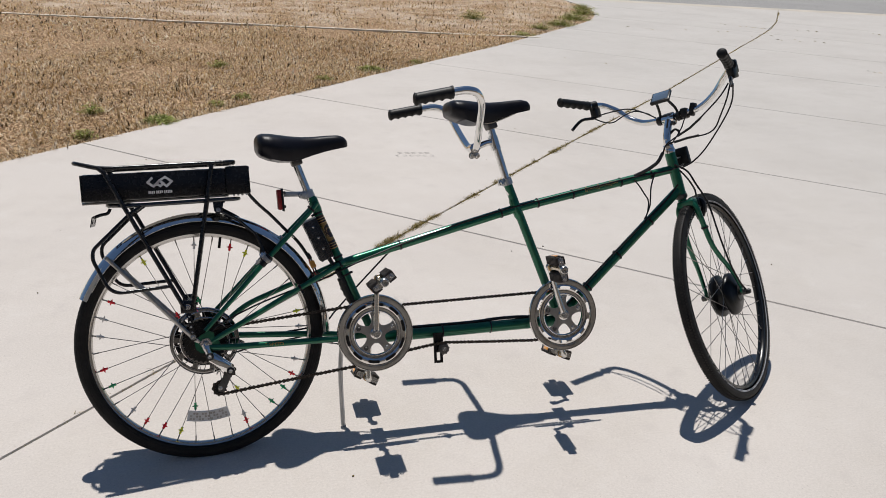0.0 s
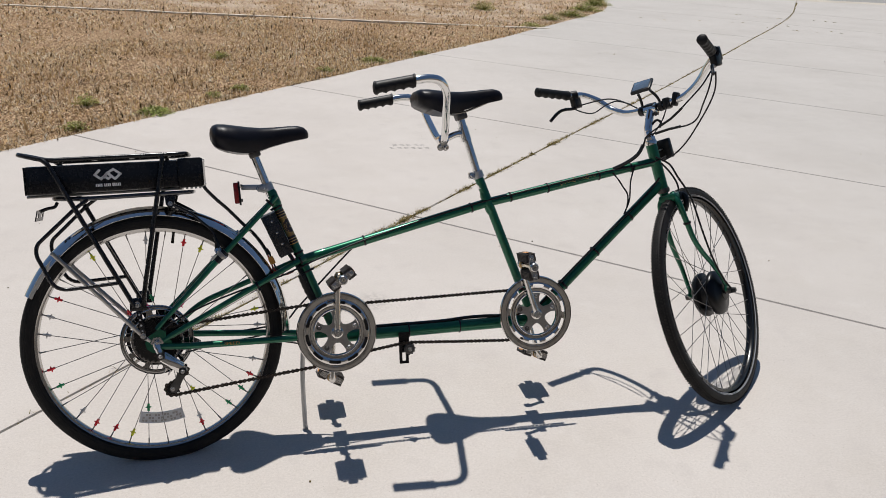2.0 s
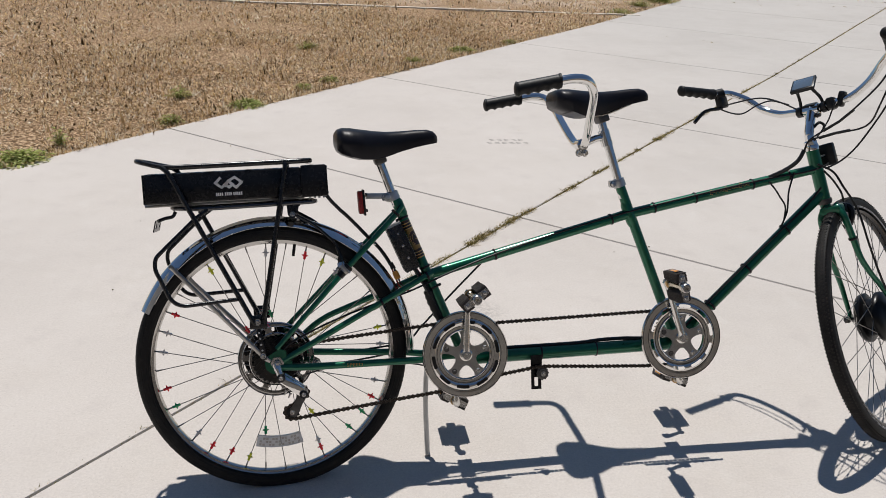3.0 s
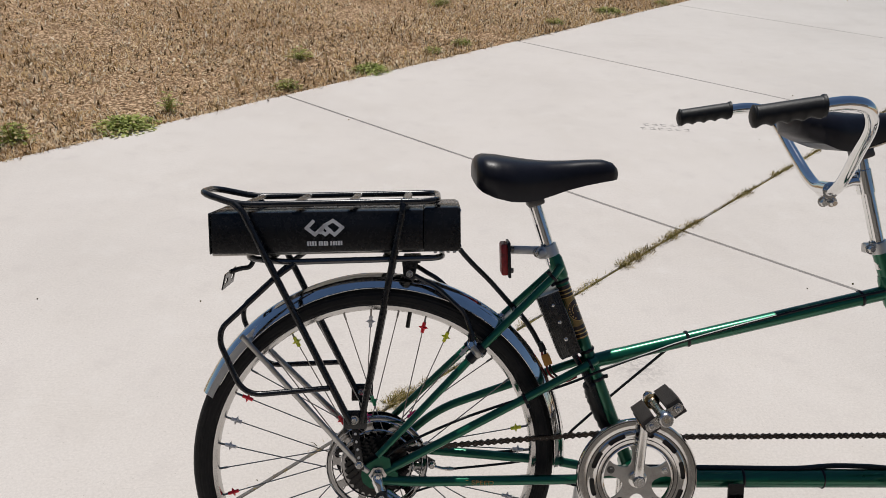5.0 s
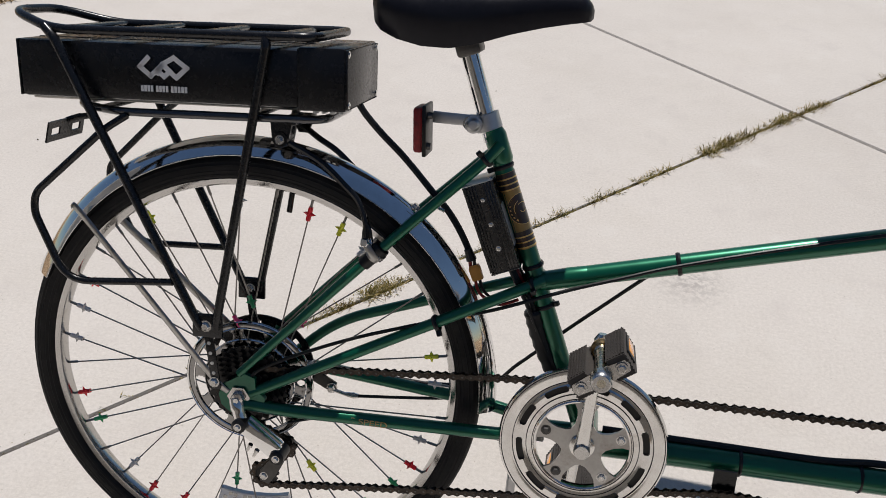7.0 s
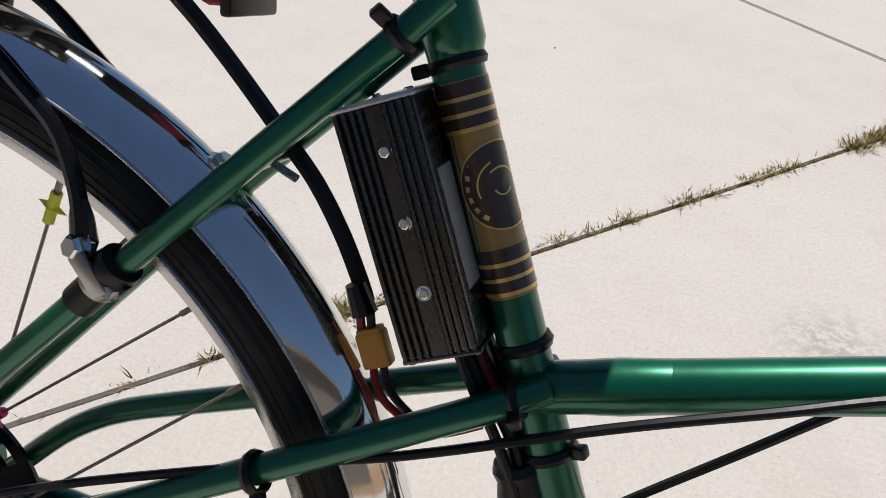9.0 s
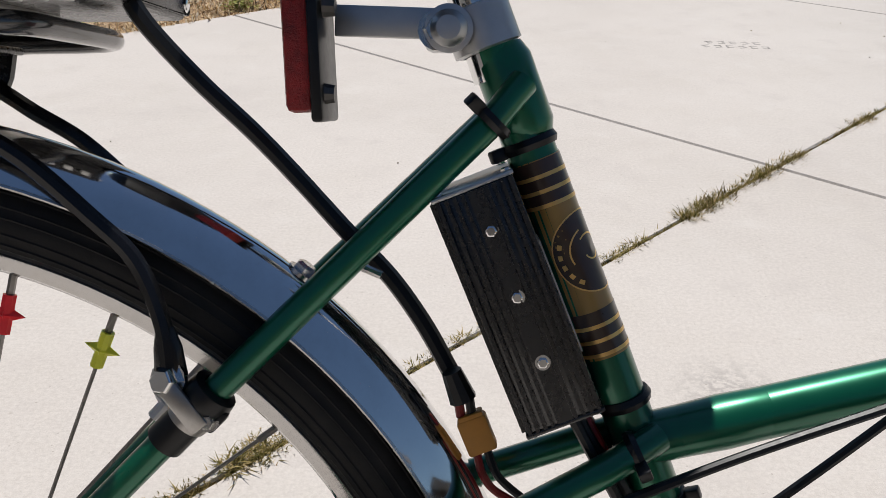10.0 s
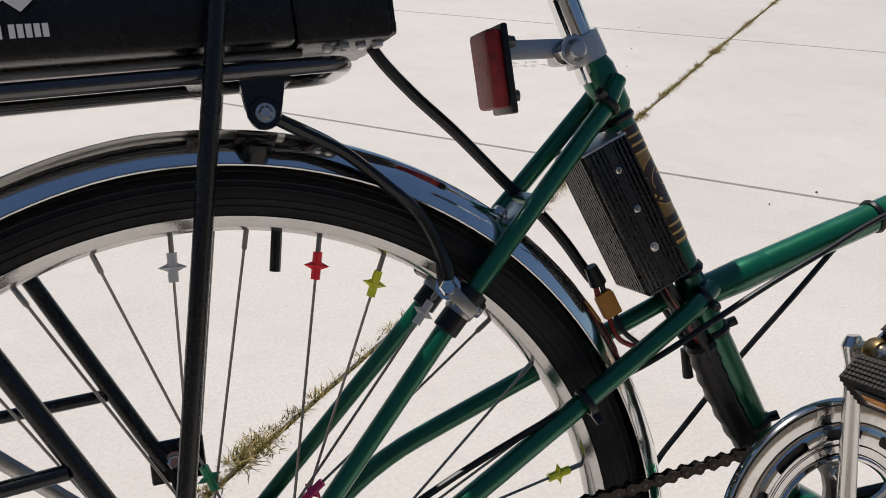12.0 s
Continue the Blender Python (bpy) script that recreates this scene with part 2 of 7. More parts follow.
# ---- builders ----
def part(name, bm, material, parent=None, label="", smooth=35):
    """Links a bmesh as one mesh object under a thing or a part."""
    me = bpy.data.meshes.new(name)
    bmesh.ops.recalc_face_normals(bm, faces=bm.faces)
    bm.to_mesh(me)
    bm.free()
    for k in material if isinstance(material, (list, tuple)) else (material,):
        me.materials.append(k)
    if smooth:
        me.shade_smooth()
        me.set_sharp_from_angle(angle=radians(smooth))
    ob = new(name, me)
    if parent is not None:
        ob.parent = parent
    if label:
        ob["label"] = label
    return ob


def thing(name, m=None, label="", category="", group="", kind=""):
    ob = new(name)
    ob.empty_display_size = 0.1
    if m is not None:
        ob.matrix_world = m
    return tagged(ob, label, category, group, kind)


def frame_at(d):
    d = Vector(d).normalized()
    a = Vector((0, 0, 1)) if abs(d.z) < 0.9 else Vector((1, 0, 0))
    u = d.cross(a).normalized()
    return u, d.cross(u).normalized()


def sweep(bm, points, radius, sides=12, cap=True, mat=0, squash=1.0, up=None):
    """A tube of round section along points; radius is one number or one a point."""
    pts = [Vector(p) for p in points]
    rs = radius if isinstance(radius, (list, tuple)) else [radius] * len(pts)
    rings, u = [], None
    for k, p in enumerate(pts):
        d = (pts[min(k + 1, len(pts) - 1)] - pts[max(k - 1, 0)]).normalized()
        if u is None:
            u, v = frame_at(d)
            if up is not None:
                v = (Vector(up) - d * Vector(up).dot(d)).normalized()
                u = v.cross(d)
        u = (u - d * u.dot(d)).normalized()
        v = d.cross(u)
        rings.append([bm.verts.new(p + rs[k] * (math.cos(a) * u + squash * math.sin(a) * v)) for a in (2 * math.pi * j / sides for j in range(sides))])
    faces = []
    for a, b in zip(rings, rings[1:]):
        for j in range(sides):
            faces.append(bm.faces.new((a[j], a[(j + 1) % sides], b[(j + 1) % sides], b[j])))
    if cap:
        faces.append(bm.faces.new(rings[0][::-1]))
        faces.append(bm.faces.new(rings[-1]))
    for f in faces:
        f.material_index = mat
    return bm


def spline(points, steps=8, closed=False):
    """A smooth line through the points (Catmull-Rom)."""
    p = [Vector(q) for q in points]
    n, out = len(p), []
    for k in range(n if closed else n - 1):
        if closed:
            a, b, c, d = p[k - 1], p[k], p[(k + 1) % n], p[(k + 2) % n]
        else:
            a, b, c, d = p[max(k - 1, 0)], p[k], p[k + 1], p[min(k + 2, n - 1)]
        for s in range(steps):
            t = s / steps
            out.append(0.5 * ((2 * b) + (c - a) * t + (2 * a - 5 * b + 4 * c - d) * t * t + (3 * b - a - 3 * c + d) * t ** 3))
    if not closed:
        out.append(p[-1])
    return out


def rounded(points, radius, steps=5, closed=False):
    """A polyline whose corners are rounded off."""
    p = [Vector(q) for q in points]
    n, out = len(p), []
    for k in range(n):
        if not closed and k in (0, n - 1):
            out.append(p[k])
            continue
        a, b, c = p[k - 1], p[k], p[(k + 1) % n]
        r = min(radius, (a - b).length * 0.45, (c - b).length * 0.45)
        s, e = b + (a - b).normalized() * r, b + (c - b).normalized() * r
        out += [(1 - t) ** 2 * s + 2 * t * (1 - t) * b + t * t * e for t in (j / steps for j in range(steps + 1))]
    return out


def box(bm, centre, size, m=None, bevel=0.0, mat=0):
    made = bmesh.ops.create_cube(bm, size=1.0)["verts"]
    for v in made:
        v.co = Vector((v.co.x * size[0], v.co.y * size[1], v.co.z * size[2]))
    if bevel:
        edges = list({e for v in made for e in v.link_edges})
        got = bmesh.ops.bevel(bm, geom=edges, offset=bevel, segments=2, profile=0.5, affect="EDGES")
        made = list({v for f in got["faces"] for v in f.verts} | {v for v in made if v.is_valid})
    m4 = Matrix.Translation(centre) @ (m.to_4x4() if m is not None else Matrix())
    for v in made:
        v.co = m4 @ v.co
    for f in {f for v in made for f in v.link_faces}:
        f.material_index = mat
    return bm


def lathe(bm, profile, centre, axis, steps=32, mat=0, closed=False):
    """Turns (radius, along) points round an axis through the centre."""
    c, d = Vector(centre), Vector(axis).normalized()
    u, v = frame_at(d)
    rings = []
    for r, h in profile:
        if r < 1e-6:
            rings.append([bm.verts.new(c + d * h)])
        else:
            rings.append([bm.verts.new(c + d * h + r * (math.cos(a) * u + math.sin(a) * v)) for a in (2 * math.pi * j / steps for j in range(steps))])
    pairs = list(zip(rings, rings[1:])) + ([(rings[-1], rings[0])] if closed else [])
    for a, b in pairs:
        for j in range(steps):
            k = (j + 1) % steps
            loop = [a[j % len(a)], a[k % len(a)], b[k % len(b)], b[j % len(b)]]
            loop = [q for i, q in enumerate(loop) if q not in loop[:i]]
            if len(loop) > 2:
                bm.faces.new(loop).material_index = mat
    return bm


def plate(bm, outline, y0, y1, mat=0):
    """A plate cut to an (x, z) outline, from y0 to y1."""
    a = [bm.verts.new((x, y0, z)) for x, z in outline]
    b = [bm.verts.new((x, y1, z)) for x, z in outline]
    made = [bm.faces.new(a), bm.faces.new(b[::-1])]
    n = len(a)
    for k in range(n):
        made.append(bm.faces.new((a[k], b[k], b[(k + 1) % n], a[(k + 1) % n])))
    for f in made:
        f.material_index = mat
    return bm


def moved(bm, m):
    bmesh.ops.transform(bm, matrix=m, verts=bm.verts)
    return bm


def B():
    return bmesh.new()

# ---- ground: driveway slabs, dry lawn, street ----
ALONG, ACROSS = Vector((0.6857, 0.7279, 0)), Vector((-0.7279, 0.6857, 0))   # along the driveway, and towards the lawn


def yard(s, q, z=0.0):
    return ALONG * s + ACROSS * q + Vector((0, 0, z))


EDGE_Q = 3.19
KERB_A, KERB_B = Vector((9.1, 16.6, 0)), Vector((15.8, 14.75, 0))           # two points of the street's edge
KERB_WAY = (KERB_B - KERB_A).normalized()
STREET_OUT = Vector((-KERB_WAY.y, KERB_WAY.x, 0))


def joint_q(s):
    """The long joint bows a little."""
    return float(np.interp(s, (-9, 0, 2.2, 4.5, 7.02, 9.5, 12, 13.6, 15.4, 17, 19.5, 21), (0.515, 0.507, 0.487, 0.460, 0.410, 0.412, 0.422, 0.412, 0.430, 0.536, 0.80, 1.02)))


def flare(s):
    """How far the lawn's edge lies from the crack, which widens towards the street."""
    if s < 9:
        return EDGE_Q
    k = (s - 9) / 8.5
    return EDGE_Q + 0.16 * min(k * 2, 1) + 1.9 * max(0.0, k - 0.45) ** 2 * 3.3


def ground_sheet():
    bm = B()
    vs = [bm.verts.new((x, y, -0.09)) for x, y in ((-900, -900), (900, -900), (900, 900), (-900, 900))]
    bm.faces.new(vs)
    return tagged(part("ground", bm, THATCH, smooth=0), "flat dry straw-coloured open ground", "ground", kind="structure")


ground_sheet()


def slab_mesh(corners):
    """A slab with a tooled edge."""
    bm = B()
    c = sum(corners, Vector()) / len(corners)
    inset = [p + (c - p).normalized() * 0.006 for p in corners]
    low = [bm.verts.new((p.x, p.y, -0.08)) for p in corners]
    mid = [bm.verts.new((p.x, p.y, -0.006)) for p in corners]
    top = [bm.verts.new((p.x, p.y, 0.0)) for p in inset]
    n = len(corners)
    for k in range(n):
        j = (k + 1) % n
        bm.faces.new((low[k], low[j], mid[j], mid[k]))
        bm.faces.new((mid[k], mid[j], top[j], top[k]))
    bm.faces.new(top)
    return bm


driveway = tagged(part("driveway", moved(box(B(), (0, 0, 0), (1, 1, 0.02)), Matrix.Translation(yard(0.3, -0.5, -0.0185)) @ Matrix.Rotation(math.atan2(ALONG.y, ALONG.x), 4, "Z") @ Matrix.Diagonal((32, 7.0, 1, 1))), JOINT_DIRT, smooth=0), "pale broom-finished concrete driveway with weedy joints", "driveway", kind="structure")
S_CUTS = (-9.0, -4.6, 2.2, 4.5, 7.02, 9.5, 12.0, 14.5, 17.0)
GAP = 0.0040


def kerb_s(q):
    """Where a line at q meets the street's edge."""
    p = yard(0, q)
    return (KERB_A - p).dot(STREET_OUT) / ALONG.dot(STREET_OUT)


for q0, q1, g0, g1 in (("joint", None, 0.0036, 0.0), (-2.19, "joint", GAP, 0.0036), (-4.9, -2.19, 0.0, GAP)):
    for k, s0 in enumerate(S_CUTS):
        last = k == len(S_CUTS) - 1
        s1 = S_CUTS[k + 1] if not last else None
        a = s0 + (GAP if k else 0)
        b = s1 if s1 else 20.3
        lo = joint_q(a) + g0 if q0 == "joint" else q0 + g0
        lo_end = joint_q(b) + g0 if q0 == "joint" else lo
        hi = None if q1 is None else (joint_q(a) - g1 if q1 == "joint" else q1 - g1)
        hi_end = joint_q(b) - g1 if q1 == "joint" else hi
        if hi is None:
            steps = 1 if (s1 or 20) < 9.2 else 8
            end = (s1 - GAP) if s1 else None
            right_end = end if end else kerb_s(lo_end)
            left_end = end if end else 18.2
            for _ in range(0 if end else 20):
                left_end = 0.5 * (left_end + kerb_s(flare(left_end)))
            left = [yard(left_end + (a - left_end) * j / steps, flare(left_end + (a - left_end) * j / steps)) for j in range(steps + 1)]
            corners = [yard(a, lo), yard(right_end, lo_end)] + left
        else:
            corners = [yard(a, lo), yard((s1 - GAP) if s1 else kerb_s(lo_end), lo_end), yard((s1 - GAP) if s1 else kerb_s(hi_end), hi_end), yard(a, hi)]
        part("slab", slab_mesh(corners), CONCRETE, driveway, smooth=0)


def strip_between(name, a, b, width, height, material, label, category):
    d = (b - a).normalized()
    side = Vector((-d.y, d.x, 0)) * width / 2
    bm = B()
    n = 60
    rings = []
    for k in range(n + 1):
        p = a.lerp(b, k / n) + side * 0.5 * noise.noise((k * 0.7, 3.1, 0))
        z = height + 0.008 * noise.noise((k * 0.5, 0, 1))
        rings.append([bm.verts.new(q) for q in (p - side + Vector((0, 0, -0.08)), p - side + Vector((0, 0, z)), p + side + Vector((0, 0, z)), p + side + Vector((0, 0, -0.08)))])
    for r, t in zip(rings, rings[1:]):
        for j in range(3):
            bm.faces.new((r[j], r[j + 1], t[j + 1], t[j]))
    return tagged(part(name, bm, material, smooth=0), label, category, kind="structure")


strip_between("trim", Vector((-14.0, 13.9, 0)), Vector((4.9, 9.72, 0)), 0.085, 0.004, PALE_STRIP, "narrow concrete mowing strip across the dry lawn", "edging")


def street():
    bm = B()
    a, b = KERB_A - KERB_WAY * 60, KERB_B + KERB_WAY * 60
    rows = ((0.0, -0.002), (0.25, -0.03), (0.55, -0.035), (0.9, -0.02), (9.0, 0.05), (9.6, 0.02))
    vs = [[bm.verts.new(p + STREET_OUT * o + Vector((0, 0, z))) for o, z in rows] for p in (a, b)]
    for k in range(len(rows) - 1):
        bm.faces.new((vs[0][k], vs[1][k], vs[1][k + 1], vs[0][k + 1])).material_index = 0 if k in (0, 1, 2) else 1
    return tagged(part("road", bm, [KERB, ASPHALT], smooth=0), "worn pale grey asphalt street with concrete gutter", "road", kind="structure")


street()


def lawn_height(x, y):
    return -0.012 + 0.02 * noise.noise((x * 0.6, y * 0.6, 5.0)) + 0.010 * noise.noise((x * 3.1, y * 3.1, 2.0))


def lawn():
    bm = B()
    n_s, n_q = 150, 90
    grid = []
    for i in range(n_s + 1):
        s = -12 + 30.2 * i / n_s
        row = []
        for j in range(n_q + 1):
            k = j / n_q
            q = flare(s) + 16 * k * k + 0.02 * noise.noise((s * 2.3, 0, 0)) * (1 - k)
            p = yard(s, q)
            over = (p - KERB_A).dot(STREET_OUT)
            if over > 0:
                p = p - STREET_OUT * over
            row.append(bm.verts.new((p.x, p.y, lawn_height(p.x, p.y) if j else -0.02)))
        grid.append(row)
    for i in range(n_s):
        for j in range(n_q):
            bm.faces.new((grid[i][j], grid[i][j + 1], grid[i + 1][j + 1], grid[i + 1][j]))
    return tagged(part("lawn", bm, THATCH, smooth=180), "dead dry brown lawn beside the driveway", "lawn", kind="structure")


lawn()

# ---- the tandem bicycle, built upright about its rear wheel's contact and then leaned ----
LEAN_ANGLE = 20.6
bike = thing("tandem_bicycle", pose(0, 0, 0, -LEAN_ANGLE, 0, 0), "green metallic electric tandem bicycle leaning on its kickstand", "bicycle")
R_REAR, R_RIM, R_FRONT = 0.3572, 0.3205, 0.3755
HUB = Vector((-0.001, 0, 0.351))
BB = (Vector((0.516, 0, 0.338)), Vector((1.149, 0, 0.350)))
SEAT_LOW, SEAT_TOP = Vector((0.511, 0.001, 0.338)), Vector((0.3360, 0.004, 0.772))
R_SEAT = 0.0137
MID_TOP = Vector((0.992, 0, 0.792))
TUBE_A, TUBE_M, TUBE_H = Vector((0.428, 0, 0.556)), Vector((1.020, 0, 0.706)), Vector((1.598, 0, 0.820))
HEAD_TOP, HEAD_LOW = Vector((1.595, 0, 0.882)), Vector((1.634, 0, 0.728))
SEAT_WAY = (SEAT_TOP - SEAT_LOW).normalized()

RIM_STEEL = surface("dull_rim_steel", (0.50, 0.49, 0.475), 0.17, metal=1.0, vary=0.12, scale=60, bump=0.05, dirt=(0.30, 0.27, 0.24), dirt_amount=0.4)
PALE_STRIPE = surface("pale_stripe", (0.45, 0.45, 0.46), 0.4, vary=0.15, scale=60)
SPROCKET = surface("black_oiled_sprocket", (0.016, 0.015, 0.014), 0.35, metal=0.5, vary=0.4, scale=90)
GOLD = surface("gold_foil", (0.80, 0.52, 0.18), 0.3, metal=0.7, vary=0.15, scale=30)
BROWN_DECAL = surface("brown_decal", (0.045, 0.022, 0.012), 0.3, vary=0.2, scale=30, coat=0.5)
OCHRE_DECAL = surface("ochre_decal", (0.33, 0.195, 0.048), 0.3, vary=0.12, scale=30, coat=0.5)
RED_LENS = surface("red_reflector_lens", (0.24, 0.008, 0.008), 0.42, vary=0.5, scale=160, bump=0.6, coat=0.0)
AMBER = surface("amber_reflector", (0.72, 0.27, 0.02), 0.2, vary=0.15, scale=60, coat=0.8)
CONNECTOR = surface("orange_connector_nylon", (0.56, 0.24, 0.035), 0.5, vary=0.12, scale=50)
RED_WIRE = surface("red_wire", (0.24, 0.010, 0.008), 0.4, vary=0.1, scale=50)
WHITE_PRINT = surface("white_print", (0.72, 0.71, 0.69), 0.6, vary=0.06, scale=60)
SILVER_LABEL = surface("silver_label", (0.55, 0.55, 0.54), 0.35, metal=0.5, vary=0.2, scale=90)
PEDAL_RUBBER = surface("grey_brown_pedal_rubber", (0.032, 0.026, 0.022), 0.7, vary=0.3, scale=60, bump=0.3)
SCREEN = surface("display_glass", (0.09, 0.125, 0.17), 0.06, vary=0.1, scale=20, coat=1.0)
# chrome with a darkened base, in place of the dark surroundings it would mirror
DARK_CHROME = surface("dark_chrome", (0.27, 0.265, 0.26), 0.12, metal=1.0, vary=0.2, scale=25, dirt=(0.10, 0.085, 0.07), dirt_amount=0.5)
DULL_STEEL = surface("dull_plated_steel", (0.40, 0.39, 0.375), 0.3, metal=1.0, vary=0.2, scale=25, dirt=(0.16, 0.13, 0.10), dirt_amount=0.5)


def turned_steel():
    """Plated steel polished on a lathe: streaks run round the disc's axle."""
    m = surface("turned_plated_steel", (0.68, 0.67, 0.65), 0.09, metal=1.0, vary=0.2, scale=25, dirt=(0.20, 0.17, 0.13), dirt_amount=0.5)
    n, l = m.node_tree.nodes, m.node_tree.links
    way = n.new("ShaderNodeTangent")
    way.direction_type, way.axis = "RADIAL", "Y"
    b = n["Principled BSDF"]
    b.inputs["Anisotropic"].default_value = 0.35
    l.new(way.outputs[0], b.inputs["Tangent"])
    return m


TURNED = turned_steel()
CLEAR_PLASTIC = surface("clear_reflector_plastic", (0.62, 0.62, 0.63), 0.2, vary=0.12, scale=80, coat=0.6)
BEADS = {
    "red": surface("red_bead", (0.850, 0.019, 0.031), 0.35, vary=0.1, scale=60),
    "pink": surface("pink_bead", (0.850, 0.046, 0.202), 0.35, vary=0.1, scale=60),
    "green": surface("green_bead", (0.031, 0.372, 0.139), 0.35, vary=0.1, scale=60),
    "yellow": surface("yellow_green_bead", (0.775, 0.775, 0.046), 0.35, vary=0.1, scale=60),
    "grey": surface("milky_bead", (0.589, 0.574, 0.558), 0.35, vary=0.1, scale=60),
}


def tube(name, a, b, r, parent, material=GREEN, label="", sides=20):
    return part(name, sweep(B(), [a, b], r, sides), material, parent, label)


def run(name, points, r, parent, material=CABLE, label="", sides=8, steps=8):
    """A cable or a bent rod through points."""
    return part(name, sweep(B(), spline(points, steps), r, sides), material, parent, label)


def bolt(name, centre, axis, r, length, parent, material=STEEL, label="", sides=6):
    c, a = Vector(centre), Vector(axis).normalized()
    bm = lathe(B(), [(0, 0), (r, 0), (r, length * 0.7), (r * 0.75, length), (0, length)], c, a, sides)
    lathe(bm, [(0, -0.001), (r * 1.35, -0.001), (r * 1.35, length * 0.2), (0, length * 0.2)], c, a, 14)
    return part(name, bm, material, parent, label)


def band(name, centre, axis, r, width, parent, material=PLASTIC, label="", knob=None):
    """A cable tie or a collar round a tube."""
    a = Vector(axis).normalized()
    bm = lathe(B(), [(r - 0.002, -width / 2), (r, -width / 2), (r + 0.0012, 0), (r, width / 2), (r - 0.002, width / 2)], Vector(centre), a, 24)
    if knob:
        u = (Vector(knob) - a * a.dot(Vector(knob))).normalized()
        box(bm, Vector(centre) + (r + 0.0035) * u, (0.009, 0.007, 0.007), Matrix((u, a.cross(u), a)).transposed(), 0.0012)
    return part(name, bm, material, parent, label)


def ring_plate(y, thick, radii, is_open, centre, steps=160):
    """A flat ring about a wheel's axis; is_open(angle, band) leaves slots in it."""
    bm = B()
    grid = [[bm.verts.new((centre.x + r * math.cos(2 * math.pi * k / steps), y, centre.z + r * math.sin(2 * math.pi * k / steps))) for r in radii] for k in range(steps)]
    for k in range(steps):
        for j in range(len(radii) - 1):
            if not is_open((k + 0.5) / steps * 360, j):
                bm.faces.new((grid[k][j], grid[k][j + 1], grid[(k + 1) % steps][j + 1], grid[(k + 1) % steps][j]))
    bmesh.ops.delete(bm, geom=[v for v in bm.verts if not v.link_faces], context="VERTS")
    bmesh.ops.recalc_face_normals(bm, faces=bm.faces)
    bmesh.ops.solidify(bm, geom=list(bm.faces), thickness=thick)
    return bm


# -- frame --
frame_part = tube("bicycle_frame", SEAT_LOW, SEAT_TOP, R_SEAT, bike, label="metallic green seat tube with gold decals")
tube("top_tube", TUBE_A, TUBE_M, 0.0142, frame_part)
tube("top_tube", TUBE_M, TUBE_H, 0.0142, frame_part)
tube("mid_seat_tube", BB[1], MID_TOP, 0.0145, frame_part)
tube("down_tube", BB[1] + Vector((0.022, 0, -0.005)), Vector((1.634, 0, 0.756)), 0.0165, frame_part)
tube("boom_tube", BB[0] + Vector((0, 0, -0.024)), BB[1] + Vector((0, 0, -0.028)), 0.0185, frame_part)
tube("head_tube", HEAD_LOW, HEAD_TOP, 0.0185, frame_part)
for k in BB:
    part("bottom_bracket_shell", lathe(B(), [(0, -0.037), (0.021, -0.037), (0.021, 0.037), (0, 0.037)], k, (0, 1, 0), 28), GREEN, frame_part)
for centre, axis, r, w in ((TUBE_A + (TUBE_M - TUBE_A).normalized() * 0.042, TUBE_M - TUBE_A, 0.0150, 0.042), (TUBE_M, MID_TOP - BB[1], 0.017, 0.036)):
    part("lug", lathe(B(), [(r - 0.004, -w), (r - 0.001, -w * 0.7), (r, 0), (r - 0.001, w * 0.7), (r - 0.004, w)], centre, axis, 20), GREEN, frame_part)
part("lug", lathe(B(), [(0.0130, -0.022), (0.0154, -0.016), (0.0158, 0.02), (0.0130, 0.028)], Vector((0.3510, 0.004, 0.740)), SEAT_WAY, 22), GREEN, frame_part)
for h, t in ((HEAD_TOP, 1), (HEAD_LOW, -1)):
    part("headset_cup", lathe(B(), [(0.012, -0.004), (0.0205, -0.004), (0.0215, 0.004), (0.019, 0.012), (0.012, 0.014)], h, (HEAD_TOP - HEAD_LOW) * t, 24), CHROME if t > 0 else DARK_STEEL, frame_part)
STAYS = {   # far and near stays differ: the far lateral is bent clear of the wheel
    1: {"seat": ((0.354, 0.013, 0.748), (0.340, 0.018, 0.731), (0.18, 0.030, 0.573), (0.008, 0.060, 0.397)),
        "lateral": ((0.432, 0.009, 0.563), (0.405, 0.018, 0.551), (0.24, 0.034, 0.485), (0.12, 0.045, 0.438), (0.030, 0.054, 0.354)),
        "chain": ((0.006, 0.064, 0.352), (0.09, 0.061, 0.347), (0.36, 0.039, 0.333), (0.415, 0.03, 0.327), (0.43, 0.006, 0.326))},
    -1: {"seat": ((0.354, -0.013, 0.748), (0.338, -0.024, 0.728), (0.18, -0.043, 0.567), (0.008, -0.070, 0.388)),
         "lateral": ((0.432, -0.010, 0.561), (0.405, -0.026, 0.5505), (0.24, -0.048, 0.466), (0.022, -0.064, 0.354)),
         "chain": ((0.006, -0.069, 0.340), (0.09, -0.064, 0.3335), (0.36, -0.039, 0.3265), (0.415, -0.03, 0.325), (0.43, -0.006, 0.326))},
}
